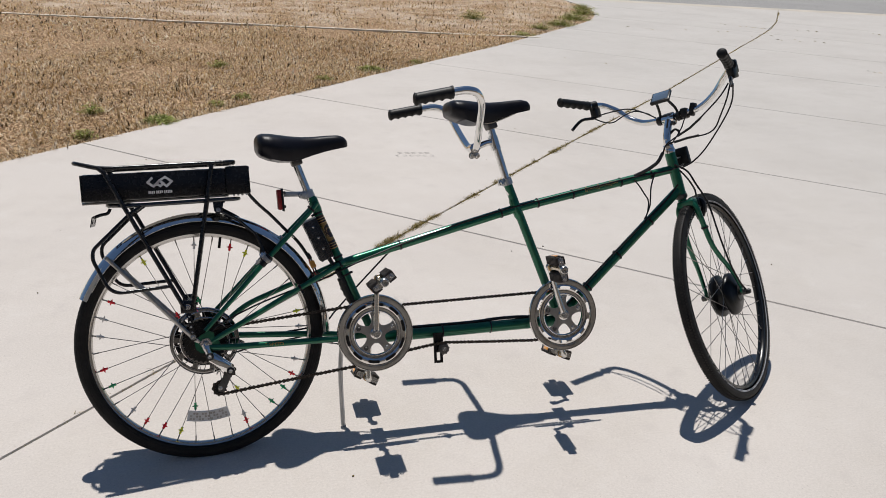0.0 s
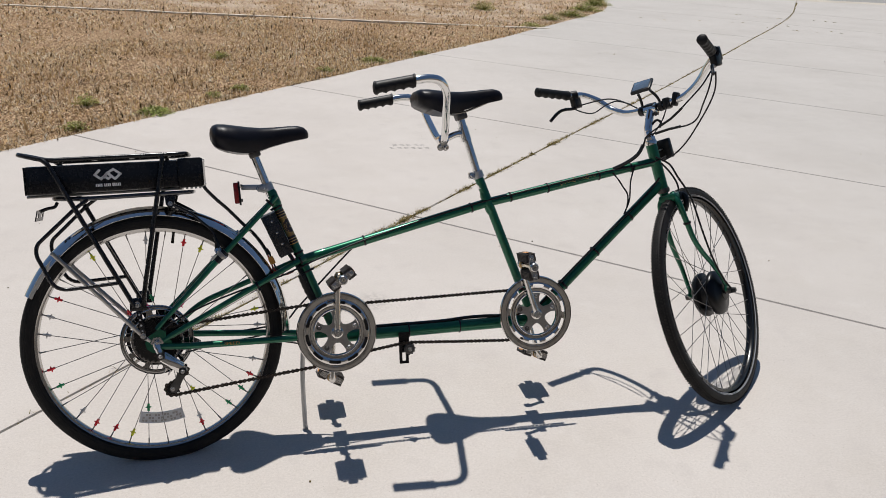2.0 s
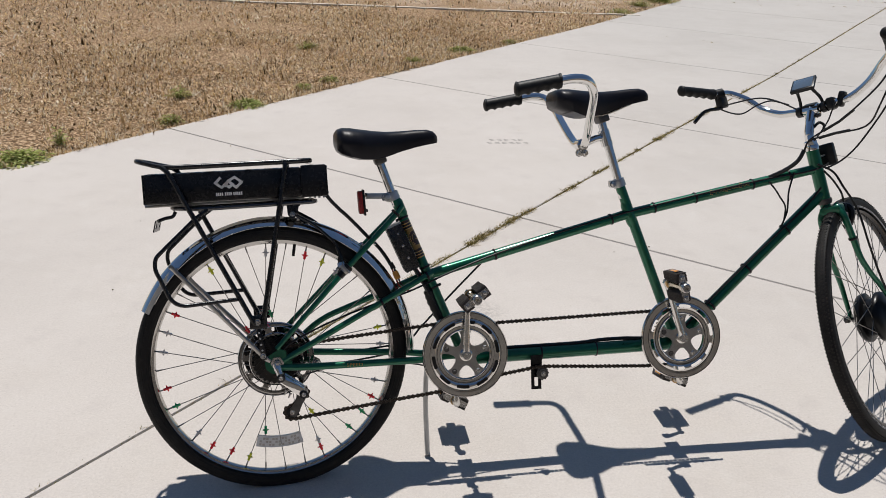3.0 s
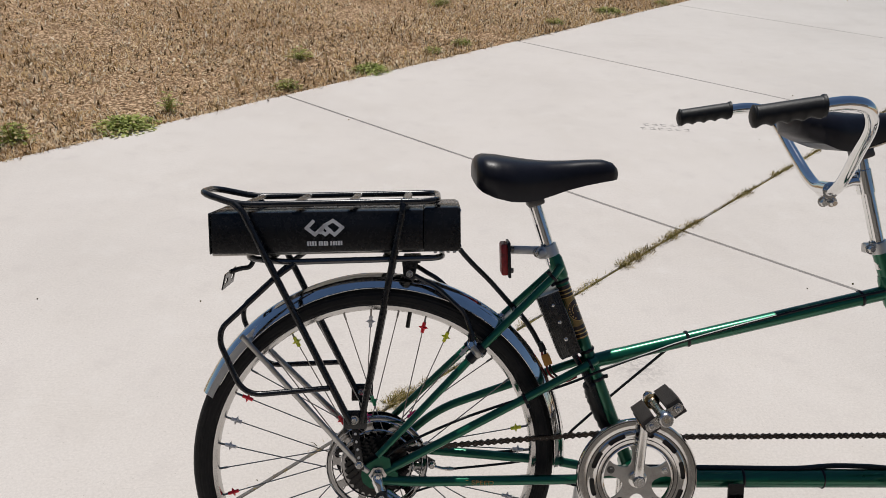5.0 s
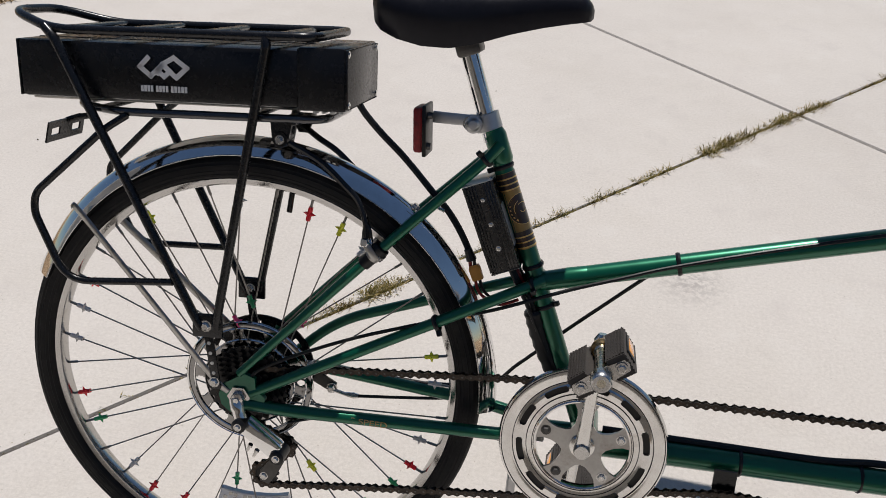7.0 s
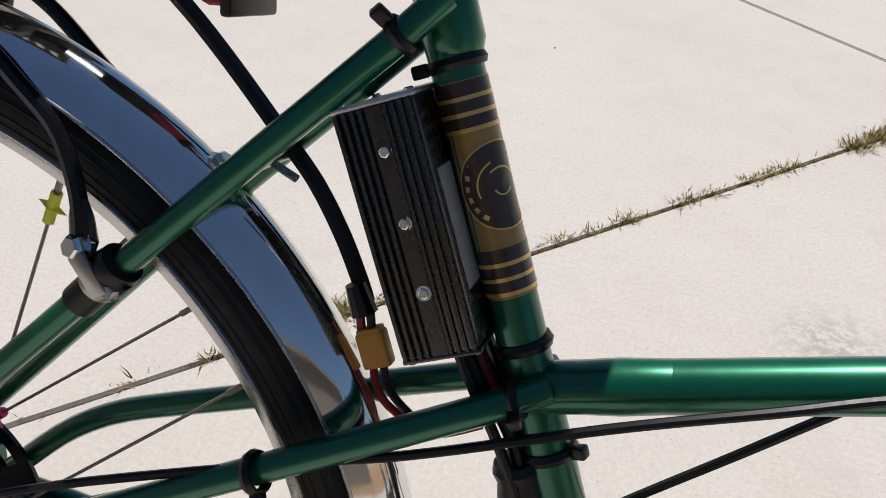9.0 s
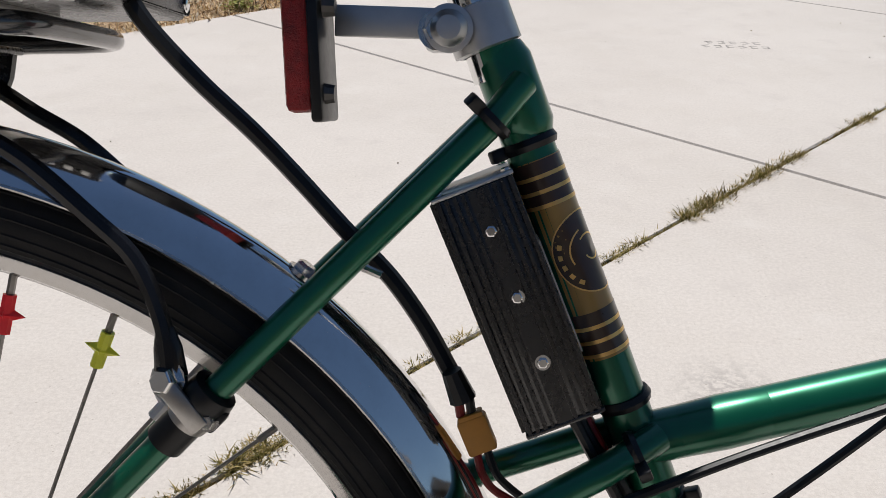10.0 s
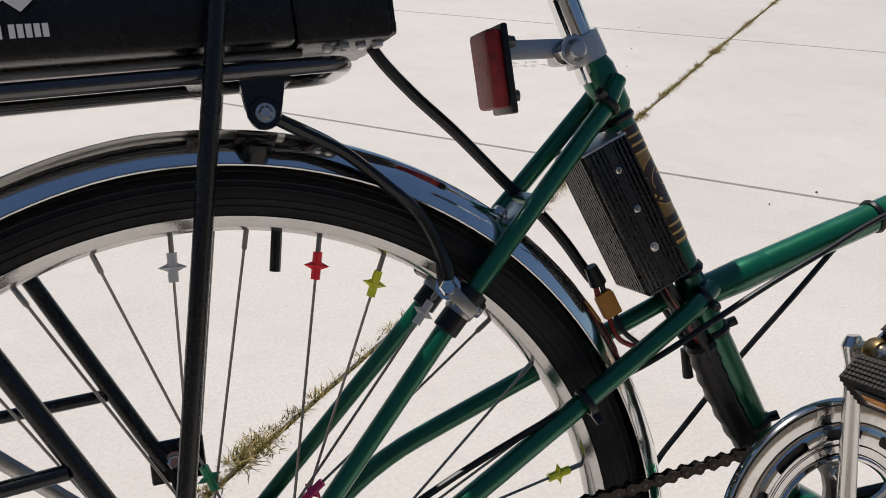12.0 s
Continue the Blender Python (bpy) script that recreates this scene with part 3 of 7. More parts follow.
for side in (-1, 1):
    seat_line, lateral_line, chain_line = ([Vector(p) for p in STAYS[side][k]] for k in ("seat", "lateral", "chain"))
    part("seat_stay", sweep(B(), seat_line, [0.0078, 0.0078, 0.0078, 0.0065], 14), GREEN, frame_part)
    part("chain_stay", sweep(B(), rounded(chain_line, 0.03), 0.0095, 14), GREEN, frame_part)
    part("lateral_stay", sweep(B(), rounded(lateral_line, 0.05, 6), 0.0083, 14), GREEN, frame_part)
    outline = [(-0.023, 0.351), (-0.018, 0.367), (-0.004, 0.376), (0.016, 0.388), (0.032, 0.382), (0.034, 0.364), (0.048, 0.352), (0.046, 0.335), (0.024, 0.332), (0.012, 0.322), (-0.006, 0.324), (-0.019, 0.335)]
    part("dropout", plate(B(), outline, (0.066 if side < 0 else 0.060) * side - 0.004, (0.066 if side < 0 else 0.060) * side + 0.004), GREEN, frame_part)
tube("chain_stay_bridge", Vector((0.425, -0.03, 0.326)), Vector((0.425, 0.03, 0.326)), 0.0085, frame_part)
tube("chain_stay_bridge", Vector((0.42, 0, 0.326)), BB[0] + Vector((-0.01, 0, -0.01)), 0.013, frame_part)
tube("seat_stay_bridge", Vector((0.266, -0.03, 0.6535)), Vector((0.266, 0.025, 0.6535)), 0.005, frame_part)
part("bridge_plate", box(B(), Vector((0.258, -0.002, 0.6490)), (0.034, 0.034, 0.0025), Matrix.Rotation(radians(-46), 3, "Y"), 0.001), ALLOY, frame_part, "grey bridge plate for the mudguard")


def on_seat(z, off=0.0):
    k = (z - SEAT_LOW.z) / (SEAT_TOP.z - SEAT_LOW.z)
    return SEAT_LOW.lerp(SEAT_TOP, k) + Vector((0, off, 0))


def sleeve(name, z0, z1, r, material, parent, label=""):
    a, b = on_seat(z0), on_seat(z1)
    return part(name, sweep(B(), [a, b], r, 28, cap=False), material, parent, label)


sleeve("decal", 0.604, 0.708, R_SEAT + 0.0002, OCHRE_DECAL, frame_part, "brown and gold seat tube decal")
for z in (0.6965, 0.6175):
    sleeve("decal_band", z - 0.0120, z + 0.0110, R_SEAT + 0.00035, BROWN_DECAL, frame_part)
    for k in (-0.0120, -0.0048, 0.0024):
        sleeve("gold_stripe", z + k, z + k + 0.0020, R_SEAT + 0.0005, GOLD, frame_part)


def decal_disc(r0, r1, lift, material, name, gap=lambda k: False):
    """A disc laid round the seat tube's front and near side."""
    bm = B()
    side = SEAT_WAY.cross(Vector((0, 1, 0))).normalized()
    mid, n, rows = on_seat(0.6575), 40, 5
    turn0 = radians(52)
    grid = []
    for k in range(n):
        row = []
        for j in range(rows + 1):
            r = r0 + (r1 - r0) * j / rows
            a = 2 * math.pi * k / n
            up, round_ = r * math.sin(a), r * math.cos(a)
            t = turn0 + round_ / R_SEAT
            row.append(bm.verts.new(mid + SEAT_WAY * up + (R_SEAT + 0.0002 + lift) * (math.cos(t) * Vector((0, -1, 0)) - math.sin(t) * side)))
        grid.append(row)
    for k in range(n):
        for j in range(rows):
            if not gap(k):
                bm.faces.new((grid[k][j], grid[k][j + 1], grid[(k + 1) % n][j + 1], grid[(k + 1) % n][j]))
    return part(name, bm, material, frame_part)


decal_disc(0.0, 0.0225, 0.0002, BROWN_DECAL, "decal_disc")
decal_disc(0.0218, 0.0226, 0.0004, GOLD, "decal_ring")
decal_disc(0.0172, 0.0196, 0.0004, GOLD, "decal_mark", lambda k: k % 2 == 0 or (k + 4) % 20 > 10)
for r, start, reach in ((0.0125, 12, 9), (0.0085, 3, 10), (0.0045, 22, 14)):
    decal_disc(r, r + 0.0009, 0.0004, GOLD, "decal_script", lambda k: (k - start) % 40 > reach)


def mesh_text(name, words, size, m, material, parent, extrude=0.0002, label="", squeeze=1.0):
    """Words in the built-in letters, as a mesh."""
    cu = bpy.data.curves.new(name, "FONT")
    cu.body, cu.size, cu.extrude = words, size, extrude
    cu.align_x, cu.align_y = "CENTER", "CENTER"
    ob = bpy.data.objects.new(name, cu)
    scene.collection.objects.link(ob)
    me = bpy.data.meshes.new_from_object(ob.evaluated_get(bpy.context.evaluated_depsgraph_get()))
    bpy.data.objects.remove(ob)
    bpy.data.curves.remove(cu)
    me.materials.clear()
    me.materials.append(material)
    me.transform(m @ Matrix.Diagonal((squeeze, 1, 1, 1)))
    out = new(name, me)
    out.parent = parent
    if label:
        out["label"] = label
    return out


def near_face(x, y, z, tilt=0.0):
    """Letters upright on a face that looks to the bicycle's right, tilted up towards the front."""
    return Matrix.Translation((x, y, z)) @ Matrix.Rotation(-radians(tilt), 4, "Y") @ Matrix.Rotation(radians(90), 4, "X")


mesh_text("lettering", "5 SPEED", 0.0125, near_face(0.205, -0.0655, 0.3310, -1.6), OCHRE_DECAL, frame_part, label="worn gold lettering", squeeze=1.3)
for word, mat, size, lift in (("script_edge", GOLD, 1.0, 0.0), ("script_mark", BROWN_DECAL, 0.66, 0.0004)):
    bm = B()
    for k in range(11):
        c = TUBE_M.lerp(TUBE_H, 0.43 + 0.0195 * k)
        box(bm, c + Vector((0, -0.0132 - lift, 0.0055)), (0.0085 * size, 0.001, (0.009 + 0.006 * (k % 4 == 0)) * size), Matrix.Rotation(radians(-22), 3, "X") @ Matrix.Rotation(radians(12 + 10 * (k % 2)), 3, "Y"))
    part(word, bm, mat, frame_part, "faded dark script marks edged with gold")
for z, knob in ((0.716, (-1, -0.3, 0)), (0.5775, None), (0.520, (1, -0.35, 0)), (0.428, (1, -0.5, 0))):
    band("cable_tie", on_seat(z), SEAT_WAY, R_SEAT + 0.0013, 0.0062, frame_part, knob=knob)
for k in (0.32, 0.905):
    band("cable_tie", TUBE_A.lerp(TUBE_M, k), TUBE_M - TUBE_A, 0.0156, 0.006, frame_part)
for k in (0.13, 0.35, 0.66, 0.86):
    band("cable_tie", TUBE_M.lerp(TUBE_H, k), TUBE_H - TUBE_M, 0.0156, 0.006, frame_part)
for k in (0.36, 0.62):
    band("cable_tie", (BB[0] + Vector((0, 0, -0.024))).lerp(BB[1] + Vector((0, 0, -0.028)), k), (1, 0, 0), 0.0205, 0.005, frame_part)
for k in (0.20, 0.45, 0.72):
    band("cable_tie", Vector((1.171, -0.002, 0.347)).lerp(Vector((1.634, -0.002, 0.758)), k), (0.463, 0, 0.411), 0.0190, 0.006, frame_part)
for side in (-1,):
    band("cable_tie", Vector((0.290, 0.0445 * side, 0.4915)), Vector((0.23, 0, 0.11)), 0.0115, 0.006, frame_part, knob=(0.1, -0.5, -1))
band("cable_tie", Vector((0.338, -0.024, 0.728)), Vector((0.33, 0, 0.34)), 0.0105, 0.006, frame_part, knob=(-0.7, -0.6, 0.7))
band("cable_tie", Vector((0.418, -0.018, 0.5555)), Vector((0.3, 0, 0.14)), 0.0105, 0.006, frame_part, knob=(0.2, -0.8, -0.3))


# -- wheels --
def tyre_mesh(R, r, centre, tread, h):
    """r is half the tyre's width, h half its height."""
    prof = [(R - 2 * h + 0.004, -r * 0.62), (R - 1.62 * h, -r * 0.90), (R - h, -r), (R - 0.55 * h, -r * 0.92), (R - 0.22 * h, -r * 0.66), (R - 0.05 * h, -r * 0.34), (R, 0)]
    if not tread:   # fine moulded ribs round the sidewall
        rads, wides = [p[0] for p in prof], [p[1] for p in prof]
        for k in (1.50, 1.25, 0.85, 0.60, 0.30):
            prof += [(R - k * h + d, float(np.interp(R - k * h + d, rads, wides)) - lift) for d, lift in ((-0.0009, 0.0), (0.0, 0.0007), (0.0009, 0.0))]
        prof.sort()
    prof = prof + [(a, -b) for a, b in prof[-2::-1]]
    bm = lathe(B(), prof, centre, (0, 1, 0), 144)
    if tread:
        n = 210
        for k in range(n):
            a = 2 * math.pi * k / n
            for side in (-1, 1):
                for off, reach in ((0.24, 0.0), (0.64, 0.5)):
                    b = a + (reach + 0.25 * side) * 2 * math.pi / n
                    rad = R - (0.02 if off < 0.5 else 0.26) * r
                    m = Matrix.Translation(centre) @ Matrix.Rotation(-b, 4, "Y") @ Matrix.Translation((rad, side * off * r, 0)) @ Matrix.Rotation(radians(-35 * side * (off > 0.5)), 4, "Z") @ Matrix.Rotation(radians(32 * side), 4, "X")
                    vs = [bm.verts.new(m @ Vector(p)) for p in ((-0.002, -0.0042, -0.0036), (-0.002, 0.0042, -0.0036), (-0.002, 0.0042, 0.0036), (-0.002, -0.0042, 0.0036), (0.0006, -0.0036, -0.0030), (0.0006, 0.0036, -0.0030), (0.0006, 0.0036, 0.0030), (0.0006, -0.0036, 0.0030))]
                    for f in ((4, 5, 6, 7), (0, 1, 5, 4), (1, 2, 6, 5), (2, 3, 7, 6), (3, 0, 4, 7)):
                        bm.faces.new([vs[i] for i in f]).material_index = 1
    return bm


def rim_mesh(R, w, centre):
    prof = [(R, -w), (R, -w + 0.002), (R - 0.006, -w + 0.003), (R - 0.008, 0.0), (R - 0.006, w - 0.003), (R, w - 0.002), (R, w), (R - 0.002, w + 0.0014), (R - 0.004, w + 0.0004), (R - 0.0095, w - 0.0006), (R - 0.0125, w * 0.55), (R - 0.0135, 0), (R - 0.0125, -w * 0.55), (R - 0.0095, -w + 0.0006), (R - 0.004, -w - 0.0004), (R - 0.002, -w - 0.0014)]
    return lathe(B(), prof, centre, (0, 1, 0), 144, closed=True)


def spoke_line(k, centre, R_in, flange, half, start):
    """Ends of the k-th of 36 spokes: laced tangentially to the hub's two flanges."""
    a = radians(start + 10 * k)
    side = -1 if k % 2 else 1
    lead = -1 if (k // 2) % 2 else 1
    h = a + lead * radians(62)
    return (centre + Vector((flange * math.cos(h), half * side, flange * math.sin(h))),
            centre + Vector((R_in * math.cos(a), 0.002 * side, R_in * math.sin(a))))


def lace(parent, centre, R_in, flange, half, start, m=None):
    for k in range(36):
        h, r = spoke_line(k, centre, R_in, flange, half, start)
        bm = sweep(B(), [h, r.lerp(h, 0.055), r.lerp(h, 0.05), r], [0.00115, 0.00115, 0.0021, 0.0021], 6)
        part("spoke", bm if m is None else moved(bm, m), SPOKE, parent)


rear = part("rear_wheel", rim_mesh(R_RIM, 0.0125, HUB), RIM_STEEL, bike, "bright rim of the rear wheel")
part("tyre", tyre_mesh(R_REAR, 0.0205, HUB, False, 0.0210), RUBBER, rear, "black road tyre with worn tread")
lace(rear, HUB, R_RIM - 0.0125, 0.030, 0.024, 2.6)
part("hub", lathe(B(), [(0.008, -0.062), (0.012, -0.045), (0.034, -0.034), (0.034, -0.030), (0.017, -0.026), (0.0155, 0.022), (0.034, 0.027), (0.034, 0.031), (0.014, 0.036), (0.008, 0.062)], HUB, (0, 1, 0), 28, closed=True), STEEL, rear)
radii = (0.058, 0.0595, 0.0610, 0.0655, 0.0715, 0.0745, 0.083, 0.0865, 0.0905, 0.0935, 0.0970, 0.0995)
rise = (0.0014, 0.0004, 0.0, 0.0, 0.0006, 0.0002, 0.0002, 0.0006, 0.0, 0.0, 0.0004, 0.0024)
shield = ring_plate(-0.0215, 0.0012, radii, lambda a, j: (j == 5 and (a % 36) < 26) or (j in (4, 6) and 1.5 <= (a % 36) < 24), HUB, 240)
for v in shield.verts:
    v.co.y += float(np.interp(math.hypot(v.co.x - HUB.x, v.co.z - HUB.z), radii, rise))
part("spoke_protector", shield, DARK_CHROME, rear, "chrome slotted spoke protector disc", 35)
for rr in (0.0990, 0.0885, 0.0702):
    part("protector_bead", lathe(B(), [(rr - 0.0012, -0.0222), (rr, -0.0232), (rr + 0.0012, -0.0222), (rr, -0.0212)], HUB, (0, 1, 0), 96, closed=True), CHROME, rear)
part("brake_disc", ring_plate(0.040, 0.003, (0.018, 0.045, 0.064, 0.076, 0.086), lambda a, j: j == 2 and (a % 30) < 12, HUB), BLACK, rear, "black drilled disc on the far side")
for k, r in enumerate((0.060, 0.054, 0.048, 0.042, 0.036)):
    bm = B()
    y, n = -0.0245 - 0.0052 * (k + 1.6), int(r * 2 * math.pi / 0.0127)
    ring = []
    for j in range(n * 4):
        rr = r + (0.0042 if j % 4 in (0, 1) else -0.001)
        a = 2 * math.pi * j / (n * 4)
        ring.append((HUB.x + rr * math.cos(a), HUB.z + rr * math.sin(a)))
    plate(bm, ring, y - 0.001, y + 0.001)
    lathe(bm, [(0, y - 0.004), (r * 0.8, y - 0.004), (r * 0.8, y + 0.004), (0, y + 0.004)], HUB, (0, 1, 0), 20)
    part("sprocket", bm, SPROCKET, rear, "oily freewheel sprocket")
part("axle", lathe(B(), [(0, -0.086), (0.0045, -0.086), (0.0045, -0.0825), (0.0095, -0.0815), (0.0108, -0.0795), (0.0108, -0.0735), (0.0175, -0.0730), (0.0175, -0.0705), (0.005, -0.072), (0.005, 0.082), (0, 0.082)], HUB, (0, 1, 0), 6), STEEL, rear)


def star_bead(where, axis, material, parent, size=0.011):
    """A four-pointed plastic bead threaded on a spoke."""
    bm = B()
    d = Vector(axis).normalized()
    plane = (Vector((0, 1, 0)) - d * d.y).normalized()
    side = d.cross(plane)
    n = 8
    rim, f, bk = [], bm.verts.new(where - plane * 0.0045), bm.verts.new(where + plane * 0.0045)
    for j in range(n):
        r = (size * (1.25 if j % 4 == 0 else 0.95)) if j % 2 == 0 else size * 0.42
        a = 2 * math.pi * j / n
        rim.append(bm.verts.new(where + r * (math.cos(a) * d + math.sin(a) * side)))
    for j in range(n):
        bm.faces.new((f, rim[j], rim[(j + 1) % n]))
        bm.faces.new((bk, rim[(j + 1) % n], rim[j]))
    sweep(bm, [where - d * size * 1.0, where + d * size * 1.0], 0.0036, 8)
    return part("bead", bm, material, parent)


bead_spots = ((0, "grey", 0.286), (1, "yellow", 0.286), (3, "grey", 0.107), (4, "pink", 0.121), (5, "grey", 0.281), (6, "yellow", 0.285), (7, "red", 0.287), (9, "grey", 0.286),
              (10, "green", 0.126), (11, "pink", 0.108), (12, "yellow", 0.290), (12, "red", 0.114), (15, "red", 0.285), (16, "grey", 0.288), (17, "grey", 0.289), (19, "red", 0.289),
              (20, "green", 0.286), (22, "grey", 0.284), (23, "red", 0.286), (24, "red", 0.280), (25, "yellow", 0.280), (26, "green", 0.210), (29, "red", 0.282), (29, "grey", 0.262),
              (30, "yellow", 0.191), (31, "green", 0.283), (32, "green", 0.286), (33, "red", 0.286), (34, "grey", 0.281))
for k, colour, r in bead_spots:
    h, e = spoke_line(k, HUB, R_RIM - 0.0125, 0.030, 0.024, 2.6)
    t = (r - 0.03) / (R_RIM - 0.0125 - 0.03)
    star_bead(h.lerp(e, t), e - h, BEADS[colour], rear, 0.0105)
tube("valve", HUB + Vector((0.0615, 0, 0.304)), HUB + Vector((0.0565, 0, 0.2715)), 0.0042, rear, BLACK, "black valve cap", 10)
bm = B()
h, e = spoke_line(27, HUB, R_RIM - 0.0125, 0.030, 0.024, 2.6)
outline = []
for r, span in ((0.247, (-105, -75)), (0.216, (-75, -105))):
    for j in range(7):
        a = radians(span[0] + (span[1] - span[0]) * j / 6)
        outline.append((HUB.x + r * math.cos(a), HUB.z + r * math.sin(a)))
plate(bm, outline, -0.008, -0.001)
wheel_reflector = part("wheel_reflector", bm, CLEAR_PLASTIC, rear, "clear plastic spoke reflector")
for r in (0.2455, 0.2175):
    run("reflector_border", [HUB + Vector((r * math.cos(radians(a)), -0.0082, r * math.sin(radians(a)))) for a in range(-105, -74, 6)], 0.0011, wheel_reflector, WHITE_PRINT, steps=3, sides=6)
cells = B()
for k in range(13):
    for j in range(3):
        a, r = radians(-102.5 + 2.08 * k), 0.2235 + 0.0082 * j
        if (k + 2 * j) % 3:
            box(cells, HUB + Vector((r * math.cos(a), -0.0081, r * math.sin(a))), (0.0062, 0.0010, 0.0058), Matrix.Rotation(-a - math.pi / 2, 3, "Y"))
part("reflector_cells", cells, DULL_STEEL, wheel_reflector, "grey prism cells of the reflector")


# -- steering: fork, front wheel and handlebar turned to the left --
AXIS_AT, AXIS = Vector((1.6144, 0, 0.804)), Vector((-0.2416, 0, 0.9704))
AHEAD = Vector((0.9704, 0, 0.2416))


def steer(h, f, l):
    return AXIS_AT + AXIS * h + AHEAD * f + Vector((0, l, 0))


def turned(degrees):
    return Matrix.Translation(AXIS_AT) @ Matrix.Rotation(radians(degrees), 4, AXIS) @ Matrix.Translation(-AXIS_AT)


CAMBER = Matrix.Translation(AXIS_AT) @ Matrix.Rotation(radians(-2.44), 4, AHEAD) @ Matrix.Translation(Vector((0, -0.0155, 0)) - AXIS_AT)   # the fork is slightly bent
TURN_FORK, TURN_BAR = turned(36.97) @ CAMBER, turned(35.1)
F_HUB = steer(-0.4739, 0.0717, 0)
fork = part("fork", moved(sweep(B(), [steer(-0.12, 0, 0), steer(0.10, 0, 0)], 0.0150, 18), turned(36.97)), GREEN, bike, "green curved front fork")
bm = box(B(), steer(-0.110, -0.012, 0), (0.044, 0.062, 0.026), Matrix.Rotation(math.atan2(AXIS.x, AXIS.z), 3, "Y"), 0.008)
part("fork_crown", moved(bm, TURN_FORK), GREEN, fork)
for side in (-1, 1):
    pts = spline([steer(-0.100, -0.010, 0.012 * side), steer(-0.116, -0.022, 0.026 * side), steer(-0.140, -0.027, 0.034 * side), steer(-0.200, -0.020, 0.037 * side), steer(-0.265, -0.0115, 0.040 * side), steer(-0.320, 0.012, 0.046 * side), steer(-0.360, 0.036, 0.053 * side), steer(-0.410, 0.058, 0.061 * side), steer(-0.456, 0.070, 0.065 * side)], 6)
    part("fork_blade", moved(sweep(B(), pts, [0.0112 - 0.0045 * k / (len(pts) - 1) for k in range(len(pts))], 14), TURN_FORK), GREEN, fork)
    if side < 0:
        band("cable_tie", TURN_FORK @ steer(-0.205, -0.0195, -0.0372), TURN_FORK.to_3x3() @ (AXIS * -1 + AHEAD * 0.13), 0.0120, 0.007, fork)
    part("fork_end", moved(box(B(), steer(-0.466, 0.071, 0.065 * side), (0.034, 0.006, 0.024), Matrix.Rotation(radians(20), 3, "Y"), 0.002), TURN_FORK), GREEN, fork)
front = part("front_wheel", moved(rim_mesh(R_FRONT - 0.040, 0.0125, F_HUB), TURN_FORK), BLACK, bike, "black rim of the steered front wheel")
part("tyre", moved(tyre_mesh(R_FRONT, 0.0190, F_HUB, True, 0.0190), TURN_FORK), [RUBBER, TREAD_RUBBER], front, "black treaded tyre with pale sidewall stripes")
for w in (-1, 1):
    for r in (0.3412, 0.3447):
        part("sidewall_stripe", moved(lathe(B(), [(r - 0.0009, 0.0172 * w), (r + 0.0009, 0.0180 * w)], F_HUB, (0, 1, 0), 120), TURN_FORK), PALE_STRIPE, front)
lace(front, F_HUB, R_FRONT - 0.0525, 0.066, 0.024, 3, TURN_FORK)
part("hub_motor", moved(lathe(B(), [(0.010, -0.056), (0.028, -0.055), (0.034, -0.050), (0.0564, -0.045), (0.0692, -0.039), (0.0742, -0.033), (0.0755, -0.027), (0.0755, -0.021), (0.0692, -0.017), (0.0582, -0.015), (0.0582, 0.008), (0.0692, 0.010), (0.0755, 0.014), (0.0755, 0.020), (0.0742, 0.026), (0.0692, 0.032), (0.0546, 0.037), (0.030, 0.044), (0.010, 0.048)], F_HUB, (0, 1, 0), 40, closed=True), TURN_FORK), MOTOR_BLACK, front, "glossy black hub motor")
part("axle", moved(lathe(B(), [(0, -0.088), (0.007, -0.088), (0.007, -0.078), (0.011, -0.078), (0.011, -0.066), (0.006, -0.066), (0.006, 0.072), (0.011, 0.072), (0.011, 0.084), (0, 0.09)], F_HUB, (0, 1, 0), 10), TURN_FORK), DARK_STEEL, front)
part("axle_cover", moved(lathe(B(), [(0, -0.094), (0.007, -0.093), (0.0095, -0.089), (0.0095, -0.078), (0, -0.078)], F_HUB, (0, 1, 0), 14), TURN_FORK), PLASTIC, front)

stem = part("handlebar_stem", moved(sweep(B(), [steer(0.09, 0, 0), steer(0.125, 0.002, 0)], 0.0112, 18), TURN_BAR), CHROME, bike, "chrome quill stem")
part("stem_neck", moved(sweep(B(), [steer(0.110, 0.0, 0), steer(0.128, 0.006, 0), steer(0.166, 0.040, 0), steer(0.182, 0.058, 0)], [0.0125, 0.0138, 0.0142, 0.0150], 18), TURN_BAR), CHROME, stem)
part("stem_clamp", moved(lathe(B(), [(0.0112, -0.024), (0.0180, -0.022), (0.0190, 0.0), (0.0180, 0.022), (0.0112, 0.024)], steer(0.1875, 0.0658, 0), (0, 1, 0), 22), TURN_BAR), CHROME, stem)
part("clamp_cap", moved(box(B(), steer(0.1990, 0.0700, 0.004), (0.034, 0.040, 0.020), Matrix.Rotation(radians(-20), 3, "Y"), 0.005), TURN_BAR), PLASTIC, stem, "black bracket block on the stem clamp")
bolt("clamp_bolt", TURN_BAR @ steer(0.1720, 0.0560, -0.016), TURN_BAR.to_3x3() @ Vector((0, -1, -0.2)), 0.0065, 0.010, stem, DARK_STEEL)
part("cable_hanger", moved(sweep(B(), spline([steer(0.140, 0.018, -0.012), steer(0.150, 0.030, -0.026), steer(0.138, 0.040, -0.034), steer(0.124, 0.032, -0.030)], 5), 0.0042, 8), TURN_BAR), PLASTIC, stem, "black cable guide beside the stem")
